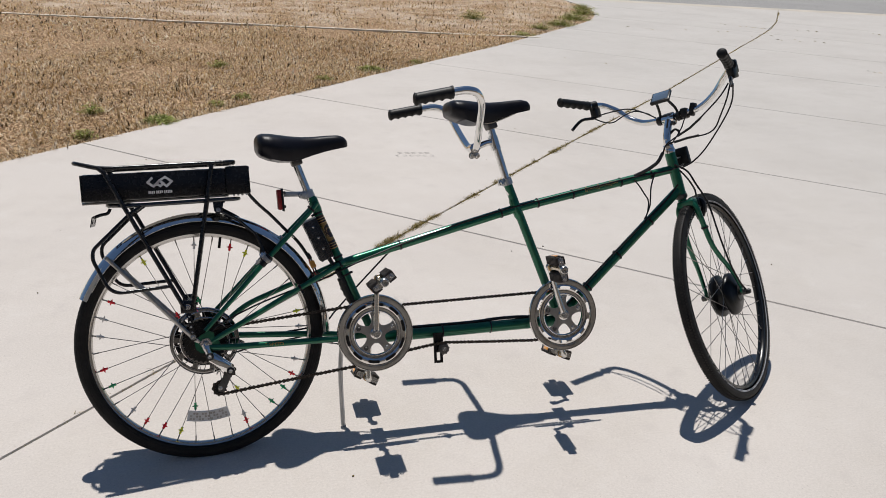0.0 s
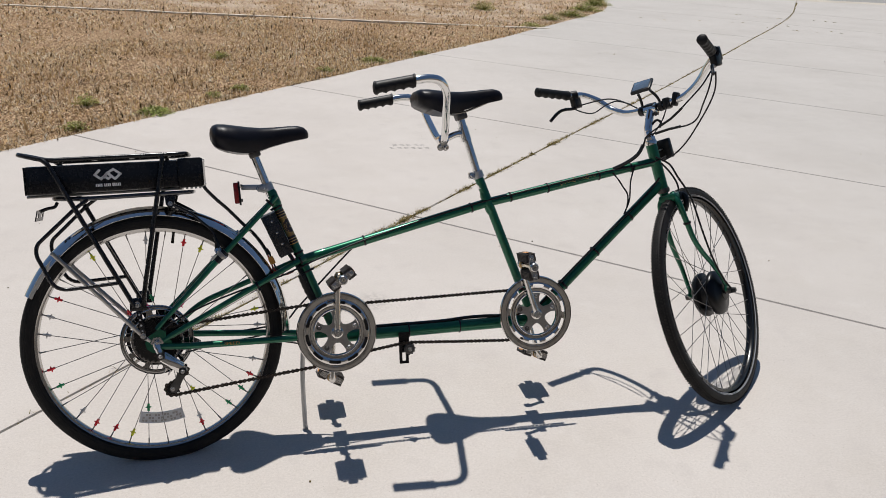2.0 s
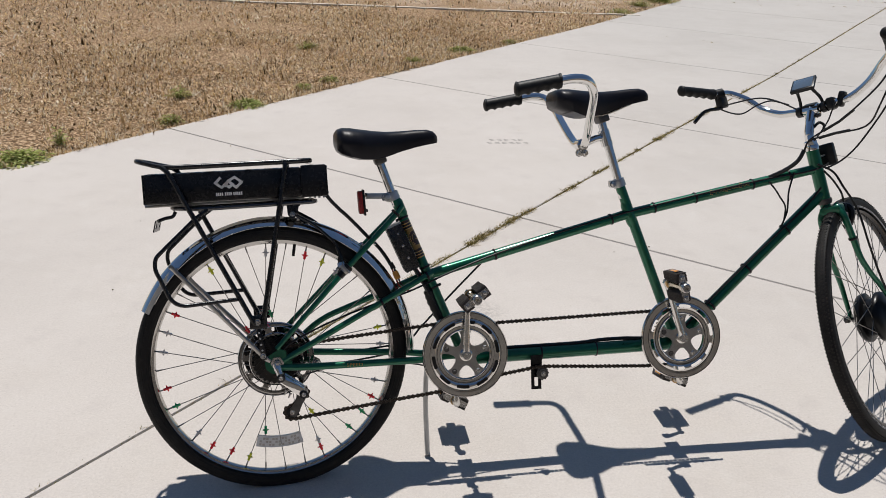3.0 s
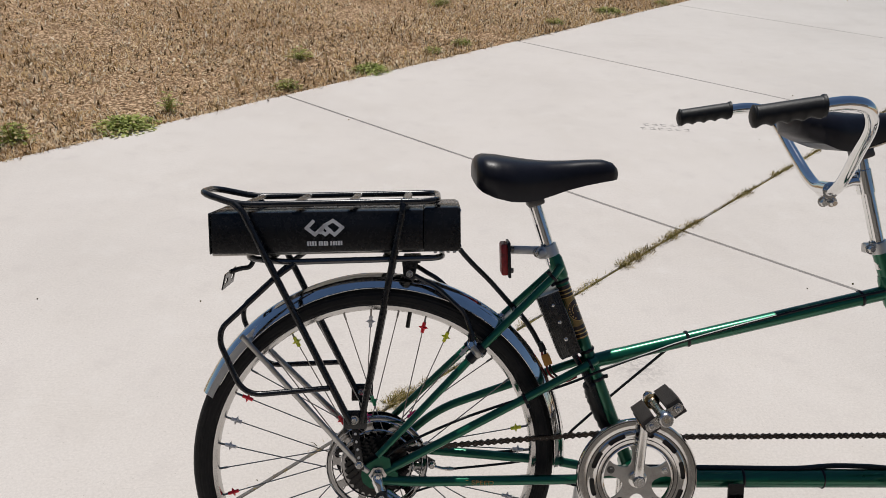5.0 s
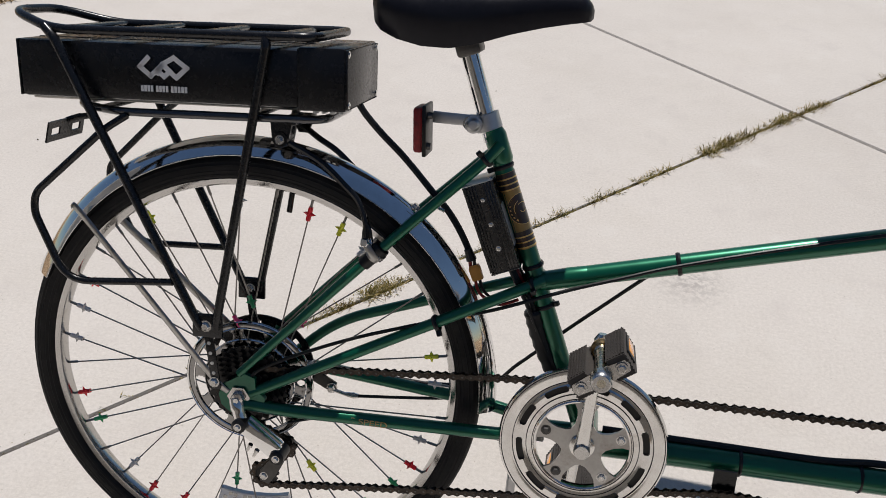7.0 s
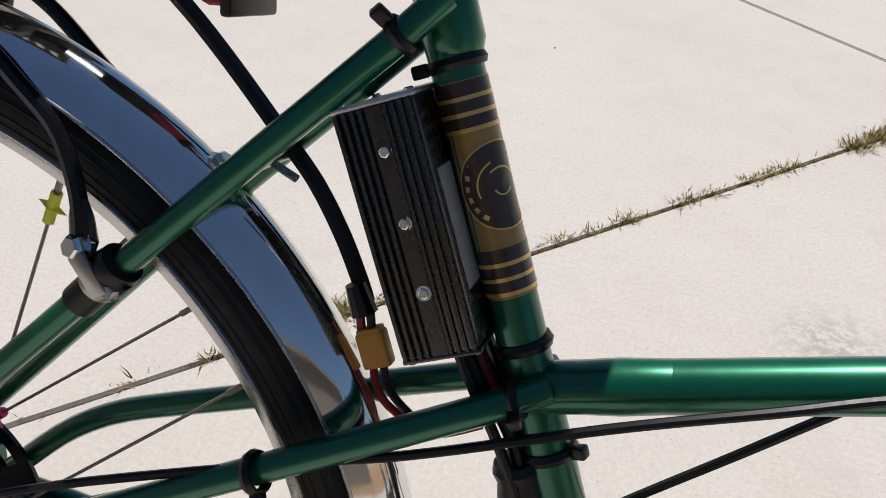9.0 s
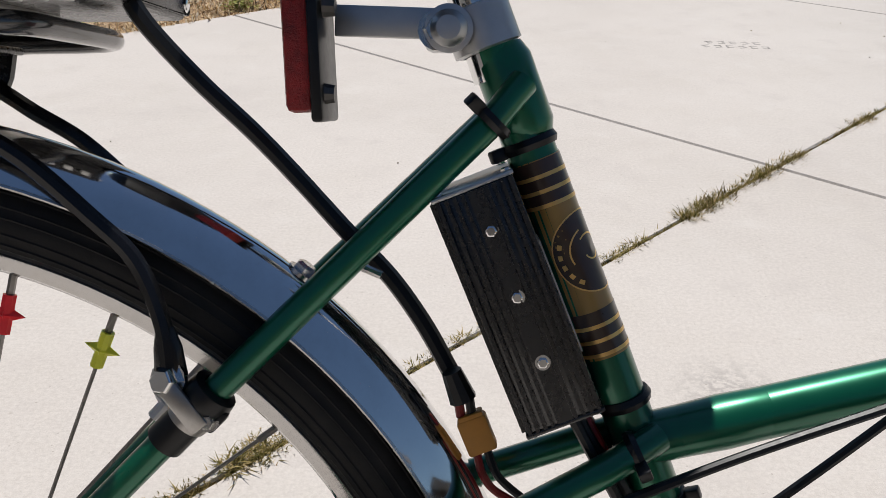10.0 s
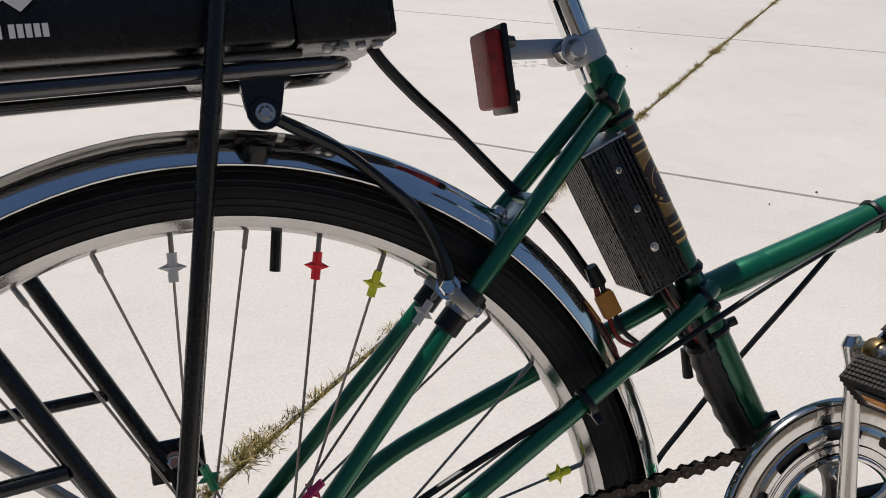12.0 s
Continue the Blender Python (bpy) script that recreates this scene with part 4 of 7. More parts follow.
part("lock_nut", moved(lathe(B(), [(0.012, 0.0), (0.0195, 0.0), (0.0195, 0.010), (0.015, 0.014), (0.012, 0.03), (0.0112, 0.03)], steer(0.092, 0, 0), AXIS, 8), TURN_BAR), CHROME, stem)
half = [(0.1875, 0.0658, 0), (0.1930, 0.0790, 0.054), (0.2005, 0.0890, 0.109), (0.2290, 0.0960, 0.161), (0.2710, 0.0990, 0.205), (0.3017, 0.0830, 0.246), (0.3101, 0.0270, 0.263), (0.3252, -0.0459, 0.279)]
pts = spline([steer(h, f, l) for h, f, l in half], 8)
mirror = [Vector((p.x, -p.y, p.z)) for p in pts]
handlebar = part("handlebar", moved(sweep(B(), mirror[::-1] + pts[1:], 0.0111, 16), TURN_BAR), CHROME, bike, "chrome swept front handlebar")


def grip_mesh(a, b, down, r=0.0158, bumps=4):
    """A rubber grip with finger hollows underneath, flanged ends and fine rings."""
    a, b = Vector(a), Vector(b)
    d = (b - a).normalized()
    dn = (Vector(down) - d * Vector(down).dot(d)).normalized()
    side = d.cross(dn)
    n, sides, bm, rings = 56, 18, B(), []
    L = (b - a).length
    for k in range(n + 1):
        t = k / n
        base = r * (1.0 + 0.045 * (k % 2))
        if t < 0.06:
            base = r * (0.60 + 0.52 * min(t / 0.03, 1))
        if t > 0.95:
            base = r * 1.13
        row = []
        for j in range(sides):
            ang = 2 * math.pi * j / sides
            c = math.cos(ang)
            wave = 0.28 * r * max(0.0, c) * abs(math.sin(math.pi * bumps * min(max((t - 0.08) / 0.84, 0), 1))) if 0.06 <= t <= 0.95 else 0
            row.append(bm.verts.new(a + d * L * t + (base + (0.20 * r * max(0, c) if 0.06 <= t <= 0.95 else 0) - wave) * (c * dn + math.sin(ang) * side)))
        rings.append(row)
    for p, q in zip(rings, rings[1:]):
        for j in range(sides):
            bm.faces.new((p[j], p[(j + 1) % sides], q[(j + 1) % sides], q[j]))
    bm.faces.new(rings[0][::-1])
    bm.faces.new(rings[-1])
    return bm


for side in (-1, 1):
    a, b = steer(0.3480, -0.1240, 0.3009 * side), steer(0.3125, 0.0120, 0.2655 * side)
    part("grip", moved(grip_mesh(a, b, -AXIS, 0.0146), TURN_BAR), GRIP, handlebar, "black finger-moulded rubber grip", 50)
    c = steer(0.3080, 0.0380, 0.2600 * side)
    lever = part("brake_lever", moved(sweep(B(), spline([c - AXIS * 0.006, c - AXIS * 0.030 + AHEAD * 0.012, c - AXIS * 0.044 - AHEAD * 0.012, c - AXIS * 0.042 - AHEAD * 0.078 + Vector((0, 0.018 * side, 0)), c - AXIS * 0.068 - AHEAD * 0.130 + Vector((0, 0.036 * side, 0))], 6), [0.0075] * 8 + [0.0055] * 17, 10), TURN_BAR), PLASTIC, handlebar, "black brake lever")
    part("lever_clamp", moved(lathe(B(), [(0.011, -0.013), (0.0175, -0.012), (0.0175, 0.012), (0.011, 0.013)], c, AHEAD * 0.7 + Vector((0, -0.5 * side, 0)), 16), TURN_BAR), PLASTIC, lever)
    part("lever_body", moved(box(B(), c - AXIS * 0.026 + AHEAD * 0.006, (0.042, 0.024, 0.040), Matrix.Rotation(radians(-14), 3, "Y"), 0.005), TURN_BAR), PLASTIC, lever)
part("throttle_body", moved(box(B(), steer(0.300, 0.068, -0.253), (0.034, 0.034, 0.046), Matrix.Rotation(radians(-14), 3, "Y"), 0.006), TURN_BAR), PLASTIC, handlebar, "black throttle and switch pod")
display = part("display", moved(box(B(), steer(0.2700, 0.0150, -0.014), (0.066, 0.068, 0.012), Matrix.Rotation(radians(-42), 3, "Y"), 0.004), turned(42)), PLASTIC, handlebar, "small black display with a pale glass screen")
part("screen", moved(box(B(), steer(0.2700, 0.0150, -0.014) + 0.0062 * Vector((-0.669, 0, 0.743)), (0.052, 0.056, 0.0016), Matrix.Rotation(radians(-42), 3, "Y"), 0.0006), turned(42)), SCREEN, display)
for side in (-1, 1):
    part("display_bracket", moved(sweep(B(), spline([steer(0.194, 0.074, 0.034 * side), steer(0.222, 0.070, 0.03 * side), steer(0.252, 0.046, 0.022 * side)], 4), 0.0048, 8), TURN_BAR), PLASTIC, display)
    part("bar_collar", moved(lathe(B(), [(0.0111, -0.008), (0.0165, -0.008), (0.0165, 0.008), (0.0111, 0.008)], steer(0.1905, 0.0740, 0.036 * side), (0.2, 1, 0.1 * side), 16), TURN_BAR), PLASTIC, handlebar)
part("headlight_clamp", moved(box(B(), steer(0.1940, 0.0800, -0.054), (0.034, 0.026, 0.036), None, 0.007), TURN_BAR), PLASTIC, handlebar, "black clamp block")
part("headlight_clamp", moved(box(B(), steer(0.2000, 0.0860, -0.082), (0.026, 0.020, 0.046), Matrix.Rotation(radians(20), 3, "X"), 0.006), TURN_BAR), PLASTIC, handlebar)
lamp_reflector = part("front_reflector", moved(box(B(), steer(0.048, 0.050, 0.0), (0.022, 0.062, 0.066), Matrix.Rotation(radians(-10), 3, "Y"), 0.004), TURN_FORK), PLASTIC, bike, "black front reflector housing")
part("reflector_bracket", moved(box(B(), steer(0.050, 0.022, 0), (0.03, 0.014, 0.004), Matrix.Rotation(radians(-14), 3, "Y")), TURN_FORK), ALLOY, lamp_reflector)
part("reflector_lens", moved(box(B(), steer(0.048, 0.0622, 0), (0.004, 0.054, 0.058), Matrix.Rotation(radians(-14), 3, "Y"), 0.001), TURN_FORK), CLEAR_PLASTIC, lamp_reflector)
# front brake caliper
caliper = part("brake_caliper", moved(box(B(), steer(-0.116, 0.020, 0), (0.032, 0.066, 0.032), None, 0.008), TURN_FORK), PLASTIC, bike, "dark side-pull brake caliper")
for side in (-1, 1):
    part("caliper_arm", moved(sweep(B(), spline([steer(-0.108, 0.022, 0.008 * side), steer(-0.116, 0.026, 0.034 * side), steer(-0.140, 0.022, 0.038 * side), steer(-0.168, 0.014, 0.026 * side)], 5), 0.0100, 8), TURN_FORK), PLASTIC, caliper)
    part("brake_block", moved(box(B(), steer(-0.168, 0.010, 0.0215 * side), (0.045, 0.010, 0.012), Matrix.Rotation(radians(-14), 3, "Y"), 0.003), TURN_FORK), RUBBER, caliper)
bolt("caliper_bolt", TURN_FORK @ steer(-0.113, 0.04, -0.02), TURN_FORK.to_3x3() @ AHEAD, 0.006, 0.01, caliper)

# cables of the cockpit
run("cable_sleeve", [Vector((1.452, -0.010, 0.800)), Vector((1.4976, -0.017, 0.8200)), Vector((1.536, -0.020, 0.8450)), Vector((1.556, -0.021, 0.876))], 0.0062, handlebar, CABLE, "black cable sleeve beside the head tube")
run("cable", [Vector(p) for p in ((1.697, -0.205, 1.084), (1.672, -0.190, 1.041), (1.639, -0.150, 0.992), (1.6156, -0.100, 0.952), (1.580, -0.050, 0.920), (1.563, -0.030, 0.900), (1.556, -0.022, 0.872))], 0.0026, handlebar)
part("cable_guide", sweep(B(), [Vector((1.632, -0.140, 0.980)), Vector((1.6156, -0.100, 0.952)), Vector((1.590, -0.064, 0.929))], 0.0042, 8), CABLE, handlebar)
run("cable", [Vector(p) for p in ((1.704, -0.205, 1.084), (1.6924, -0.200, 1.034), (1.6828, -0.180, 0.987), (1.6790, -0.150, 0.946), (1.662, -0.120, 0.928), (1.622, -0.070, 0.921), (1.569, -0.030, 0.903), (1.556, -0.022, 0.868))], 0.0026, handlebar)
part("cable_guide", sweep(B(), [Vector((1.648, -0.102, 0.9262)), Vector((1.622, -0.070, 0.921)), Vector((1.588, -0.044, 0.910))], 0.0042, 8), CABLE, handlebar)
run("cable", [Vector(p) for p in ((1.714, -0.205, 1.084), (1.7204, -0.190, 1.035), (1.7108, -0.170, 0.988), (1.6921, -0.130, 0.928), (1.6726, -0.090, 0.876), (1.6497, -0.055, 0.841), (1.6212, -0.025, 0.821))], 0.0026, handlebar)
run("cable", [Vector(p) for p in ((1.6319, -0.060, 1.014), (1.626, -0.050, 0.9866), (1.6201, -0.040, 0.959), (1.6052, -0.030, 0.9295), (1.588, -0.024, 0.905))], 0.0022, handlebar)
run("cable", [Vector(p) for p in ((1.4259, 0.235, 1.0329), (1.4622, 0.215, 1.0443), (1.5107, 0.175, 1.0547), (1.5374, 0.140, 1.0495), (1.5600, 0.100, 1.0314), (1.5757, 0.050, 1.0064))], 0.0024, handlebar)
run("cable", [Vector(p) for p in ((1.4257, 0.235, 1.0287), (1.4563, 0.215, 1.0133), (1.4798, 0.185, 1.0092), (1.5080, 0.150, 1.0308), (1.5322, 0.110, 1.0391), (1.5597, 0.060, 1.0198))], 0.0024, handlebar)
run("cable", [Vector(p) for p in ((1.6196, -0.020, 0.815), (1.6431, -0.030, 0.785), (1.6649, -0.035, 0.749), (1.6727, -0.035, 0.721))], 0.0030, handlebar)
run("cable", [Vector((1.60, -0.02, 0.835)), Vector((1.64, -0.035, 0.81)), Vector((1.662, -0.05, 0.765)), TURN_FORK @ steer(-0.13, 0.020, -0.058), TURN_FORK @ steer(-0.24, 0.016, -0.064), TURN_FORK @ steer(-0.34, 0.020, -0.069), TURN_FORK @ steer(-0.42, 0.046, -0.072), TURN_FORK @ steer(-0.468, 0.074, -0.078)], 0.0032, handlebar)
run("cable", [Vector((1.448, -0.016, 0.786)), Vector((1.4640, -0.019, 0.765)), Vector((1.4789, -0.019, 0.7421)), Vector((1.4960, -0.019, 0.7124)), Vector((1.492, -0.019, 0.675))], 0.0026, handlebar)
run("cable", [Vector((1.526, -0.018, 0.812)), Vector((1.508, -0.020, 0.7606)), Vector((1.5039, -0.020, 0.722)), Vector((1.5000, -0.019, 0.692)), Vector((1.480, -0.019, 0.650))], 0.0026, handlebar)


# -- seats --
def saddle_mesh(tail, nose, depth, wide, tuck):
    """A broad-backed vinyl saddle from sections along its length; depth scales its skirt, tuck lifts it at the tail."""
    #        along, half width, crown, skirt
    rows = ((0.000, 0.014, 0.008, -0.004), (0.008, 0.048, 0.019, -0.016), (0.03, 0.078, 0.028, -0.030), (0.07, 0.094, 0.032, -0.040), (0.15, 0.101, 0.031, -0.050), (0.26, 0.095, 0.026, -0.058),
            (0.38, 0.077, 0.021, -0.060), (0.50, 0.056, 0.018, -0.053), (0.64, 0.041, 0.018, -0.040), (0.78, 0.035, 0.020, -0.030), (0.89, 0.033, 0.020, -0.024), (0.955, 0.028, 0.014, -0.021), (0.988, 0.018, 0.004, -0.019), (1.0, 0.006, -0.004, -0.015))
    n, bm, rings = 22, B(), []
    fine = []
    for (a, b) in zip(rows, rows[1:]):
        for k in range(3):
            t = k / 3
            fine.append([p + (q - p) * t for p, q in zip(a, b)])
    fine.append(list(rows[-1]))
    for t, w, top, low in fine:
        c = tail.lerp(nose, t)
        low, row = low * depth * (1 - tuck * max(0.0, 1 - t / 0.32)), []
        w *= wide
        for j in range(n):
            a = math.pi * j / (n - 1)
            y = w * math.copysign(abs(math.cos(a)) ** 0.62, math.cos(a))
            z = low + (top - low) * (math.sin(a) ** 0.42)
            row.append(bm.verts.new(c + Vector((0, y, z))))
        rings.append(row)
    for p, q in zip(rings, rings[1:]):
        for j in range(n - 1):
            bm.faces.new((p[j], p[j + 1], q[j + 1], q[j]))
        bm.faces.new((p[n - 1], p[0], q[0], q[n - 1]))
    bm.faces.new(rings[0])
    bm.faces.new(rings[-1][::-1])
    bmesh.ops.smooth_vert(bm, verts=bm.verts, factor=0.35, use_axis_x=True, use_axis_y=True, use_axis_z=True)
    return bm


for tail, nose, post_low, post_top in ((Vector((0.177, 0, 0.930)), Vector((0.463, 0, 0.937)), SEAT_TOP, Vector((0.298, 0, 0.880))), (Vector((0.787, 0, 1.029)), Vector((1.082, 0, 1.047)), MID_TOP, Vector((0.938, 0, 0.985)))):
    seat = part("saddle", saddle_mesh(tail, nose, *((1.0, 1.0, 0.0) if tail.x < 0.5 else (0.92, 0.80, 0.45))), VINYL, bike, "black vinyl saddle with a short nose", 60)
    part("seat_post", sweep(B(), [post_low.lerp(post_top, -0.2), post_top], 0.0128, 20), CHROME, seat, "chrome seat post")
    part("saddle_clamp", box(B(), post_top + Vector((0.004, 0, -0.004)), (0.034, 0.045, 0.024), Matrix.Rotation(radians(-20), 3, "Y"), 0.005), DARK_STEEL, seat)
    for side in (-1, 1):
        part("saddle_rail", sweep(B(), spline([tail + Vector((0.05, 0.045 * side, -0.012)), tail + Vector((0.09, 0.024 * side, -0.036)), tail + Vector((0.15, 0.022 * side, -0.040)), tail + Vector((0.24, 0.012 * side, -0.008))], 5), 0.0034, 8), STEEL, seat)

clamp_label = "grey alloy seat clamp"
for top, low in ((SEAT_TOP, SEAT_LOW), (MID_TOP, BB[1])):
    w = (top - low).normalized()
    c = part("seat_clamp", lathe(B(), [(0.0145, -0.012), (0.0185, -0.011), (0.0185, 0.011), (0.0145, 0.012)], top + w * 0.004, w, 24), ALLOY, bike, clamp_label)
    bolt("clamp_bolt", top + Vector((-0.024, -0.012, 0.001)), (0, -1, 0), 0.0075, 0.012, c)
    part("clamp_ear", box(B(), top + Vector((-0.022, 0, 0.001)), (0.018, 0.022, 0.020), None, 0.004), ALLOY, c)

# -- stoker's handlebar --
POST2 = Vector((0.9525, 0, 0.925))
stoker = part("stoker_handlebar", sweep(B(), (lambda h: [Vector((p.x, -p.y, p.z)) for p in h[::-1]] + h[1:])(spline([Vector((0.879, 0, 0.907)), Vector((0.879, 0.040, 0.909)), Vector((0.872, 0.085, 0.930)), Vector((0.858, 0.150, 0.975)), Vector((0.844, 0.210, 1.020)), Vector((0.820, 0.238, 1.047)), Vector((0.785, 0.245, 1.054)), Vector((0.735, 0.245, 1.048)), Vector((0.640, 0.243, 1.033))], 8)), 0.0111, 18), CHROME, bike, "chrome upright stoker handlebar")
for side in (-1, 1):
    part("grip", grip_mesh(Vector((0.628, 0.2435 * side, 1.0305)), Vector((0.746, 0.245 * side, 1.0495)), (0, 0, -1)), GRIP, stoker, "black finger-moulded rubber grip", 50)
part("stoker_stem", sweep(B(), spline([POST2 + Vector((-0.008, 0, 0.0)), Vector((0.925, 0, 0.924)), Vector((0.900, 0, 0.914)), Vector((0.885, 0, 0.907))], 5), 0.0105, 14), CHROME, stoker)
part("stem_collar", lathe(B(), [(0.0128, -0.024), (0.0168, -0.023), (0.0168, 0.023), (0.0128, 0.024)], POST2, (Vector((0.938, 0, 0.985)) - MID_TOP), 20), CHROME, stoker)
part("bar_clamp", lathe(B(), [(0.0112, -0.018), (0.0165, -0.017), (0.0165, 0.017), (0.0112, 0.018)], Vector((0.879, 0, 0.907)), (0, 1, 0), 20), CHROME, stoker)
for k in (-1, 1):
    bolt("clamp_bolt", Vector((0.879 + 0.008 * k, -0.006, 0.884)), (0.2 * k, -1, -0.2), 0.008, 0.012, stoker)
    part("clamp_lug", box(B(), Vector((0.879 + 0.007 * k, 0, 0.888)), (0.008, 0.022, 0.022), None, 0.003), CHROME, stoker)

for ob in (stoker, *stoker.children):
    if ob.name.split(".")[0] in ("stoker_handlebar", "grip"):
        ob.data.transform(Matrix.Translation((0.879, 0.007, 0)) @ Matrix.Rotation(radians(-3.6), 4, "Z") @ Matrix.Diagonal((1, 1.07, 1, 1)) @ Matrix.Translation((-0.879, 0, 0)))
        for v in ob.data.vertices:
            v.co.x += 0.115 * max(v.co.z - 0.907, 0)
            v.co.z += 0.095 * max(v.co.z - 0.907, 0)

# -- cranks, chainrings, pedals --
ZINC = surface("tarnished_zinc", (0.50, 0.46, 0.38), 0.26, metal=1.0, vary=0.25, scale=30)
BRASS = surface("brown_brass", (0.42, 0.27, 0.12), 0.28, metal=1.0, vary=0.25, scale=40)
POLISHED = surface("polished_worn_steel", (0.70, 0.69, 0.665), 0.16, metal=1.0, vary=0.06, scale=8, dirt=(0.26, 0.22, 0.17), dirt_amount=0.2)
CRANK_ANGLES = ((87.5, 1), (108, 0))


def chainring(centre, name):
    radii = (0.0656, 0.0666, 0.0689, 0.0707, 0.0820, 0.0853, 0.0866, 0.0935, 0.0948, 0.0986, 0.1025, 0.1107, 0.1179, 0.1205)
    rise = (0.0034, 0.0008, 0.0, 0.0016, 0.0014, 0.0004, -0.0002, -0.0002, 0.0004, 0.0018, 0.0012, 0.0003, 0.0009, 0.0050)
    guard = ring_plate(-0.0565, 0.0014, radii, lambda a, j: (j == 6 and (a % 36) < 23) or (j in (5, 7) and 1.2 <= (a % 36) < 21.6), centre, 300)
    for v in guard.verts:
        v.co.y += 1.1 * float(np.interp(math.hypot(v.co.x - centre.x, v.co.z - centre.z), radii, rise))
    ring = part(name, guard, TURNED, bike, "polished steel chainring with slotted chain guard", 35)
    # thin dark concentric lines on the guard
    for rr in (0.0720, 0.0800, 0.1000, 0.1160):
        y = -0.0574 + 1.1 * float(np.interp(rr, radii, rise))
        part("dirty_groove", lathe(B(), [(rr - 0.0005, y + 0.0001), (rr, y - 0.0002), (rr + 0.0005, y + 0.0001)], centre, (0, 1, 0), 96), SPROCKET, ring)
    spider = B()
    outline = []
    for k in range(5):
        a0 = radians(18 + 72 * k)
        for da, r in ((-0.27, 0.0715), (0.27, 0.0715), (0.22, 0.058), (0.25, 0.046), (0.40, 0.0345), (0.628, 0.0310), (0.856, 0.0345), (1.006, 0.046), (1.036, 0.058)):
            outline.append((centre.x + 0.98 * r * math.cos(a0 + da), centre.z + 0.98 * r * math.sin(a0 + da)))
    plate(spider, outline, -0.0555, -0.0515)
    part("spider", spider, DULL_STEEL, ring)
    part("spider_boss", lathe(B(), [(0.010, -0.0555), (0.0165, -0.0560), (0.0178, -0.0580), (0.015, -0.0595), (0.010, -0.0600)], centre, (0, 1, 0), 36), POLISHED, ring)
    for k in range(5):
        a = radians(18 + 72 * k)
        bolt("chainring_bolt", centre + Vector((0.0560 * math.cos(a), -0.0555, 0.0560 * math.sin(a))), (0, -1, 0), 0.0056, 0.004, ring, DARK_STEEL if k in (2, 3) else STEEL)
    teeth = B()
    n = 44
    pts = []
    for j in range(n * 4):
        rr = 0.0785 + (0.004 if j % 4 in (0, 1) else -0.001)
        pts.append((centre.x + rr * math.cos(2 * math.pi * j / (n * 4)), centre.z + rr * math.sin(2 * math.pi * j / (n * 4))))
    inner = [(centre.x + 0.0690 * math.cos(2 * math.pi * j / (n * 4)), centre.z + 0.0690 * math.sin(2 * math.pi * j / (n * 4))) for j in range(n * 4)]
    for y in (-0.0445, -0.0425):
        va = [teeth.verts.new((x, y, z)) for x, z in pts]
        vb = [teeth.verts.new((x, y, z)) for x, z in inner]
        for j in range(n * 4):
            teeth.faces.new((va[j], va[(j + 1) % (n * 4)], vb[(j + 1) % (n * 4)], vb[j]))
    part("toothed_ring", teeth, CHAIN, ring)
    if centre is BB[0]:
        part("inner_ring", ring_plate(-0.0536, 0.0006, (0.0780, 0.0880, 0.0985), lambda a, j: False, centre, 96), SPROCKET, ring)
    return ring


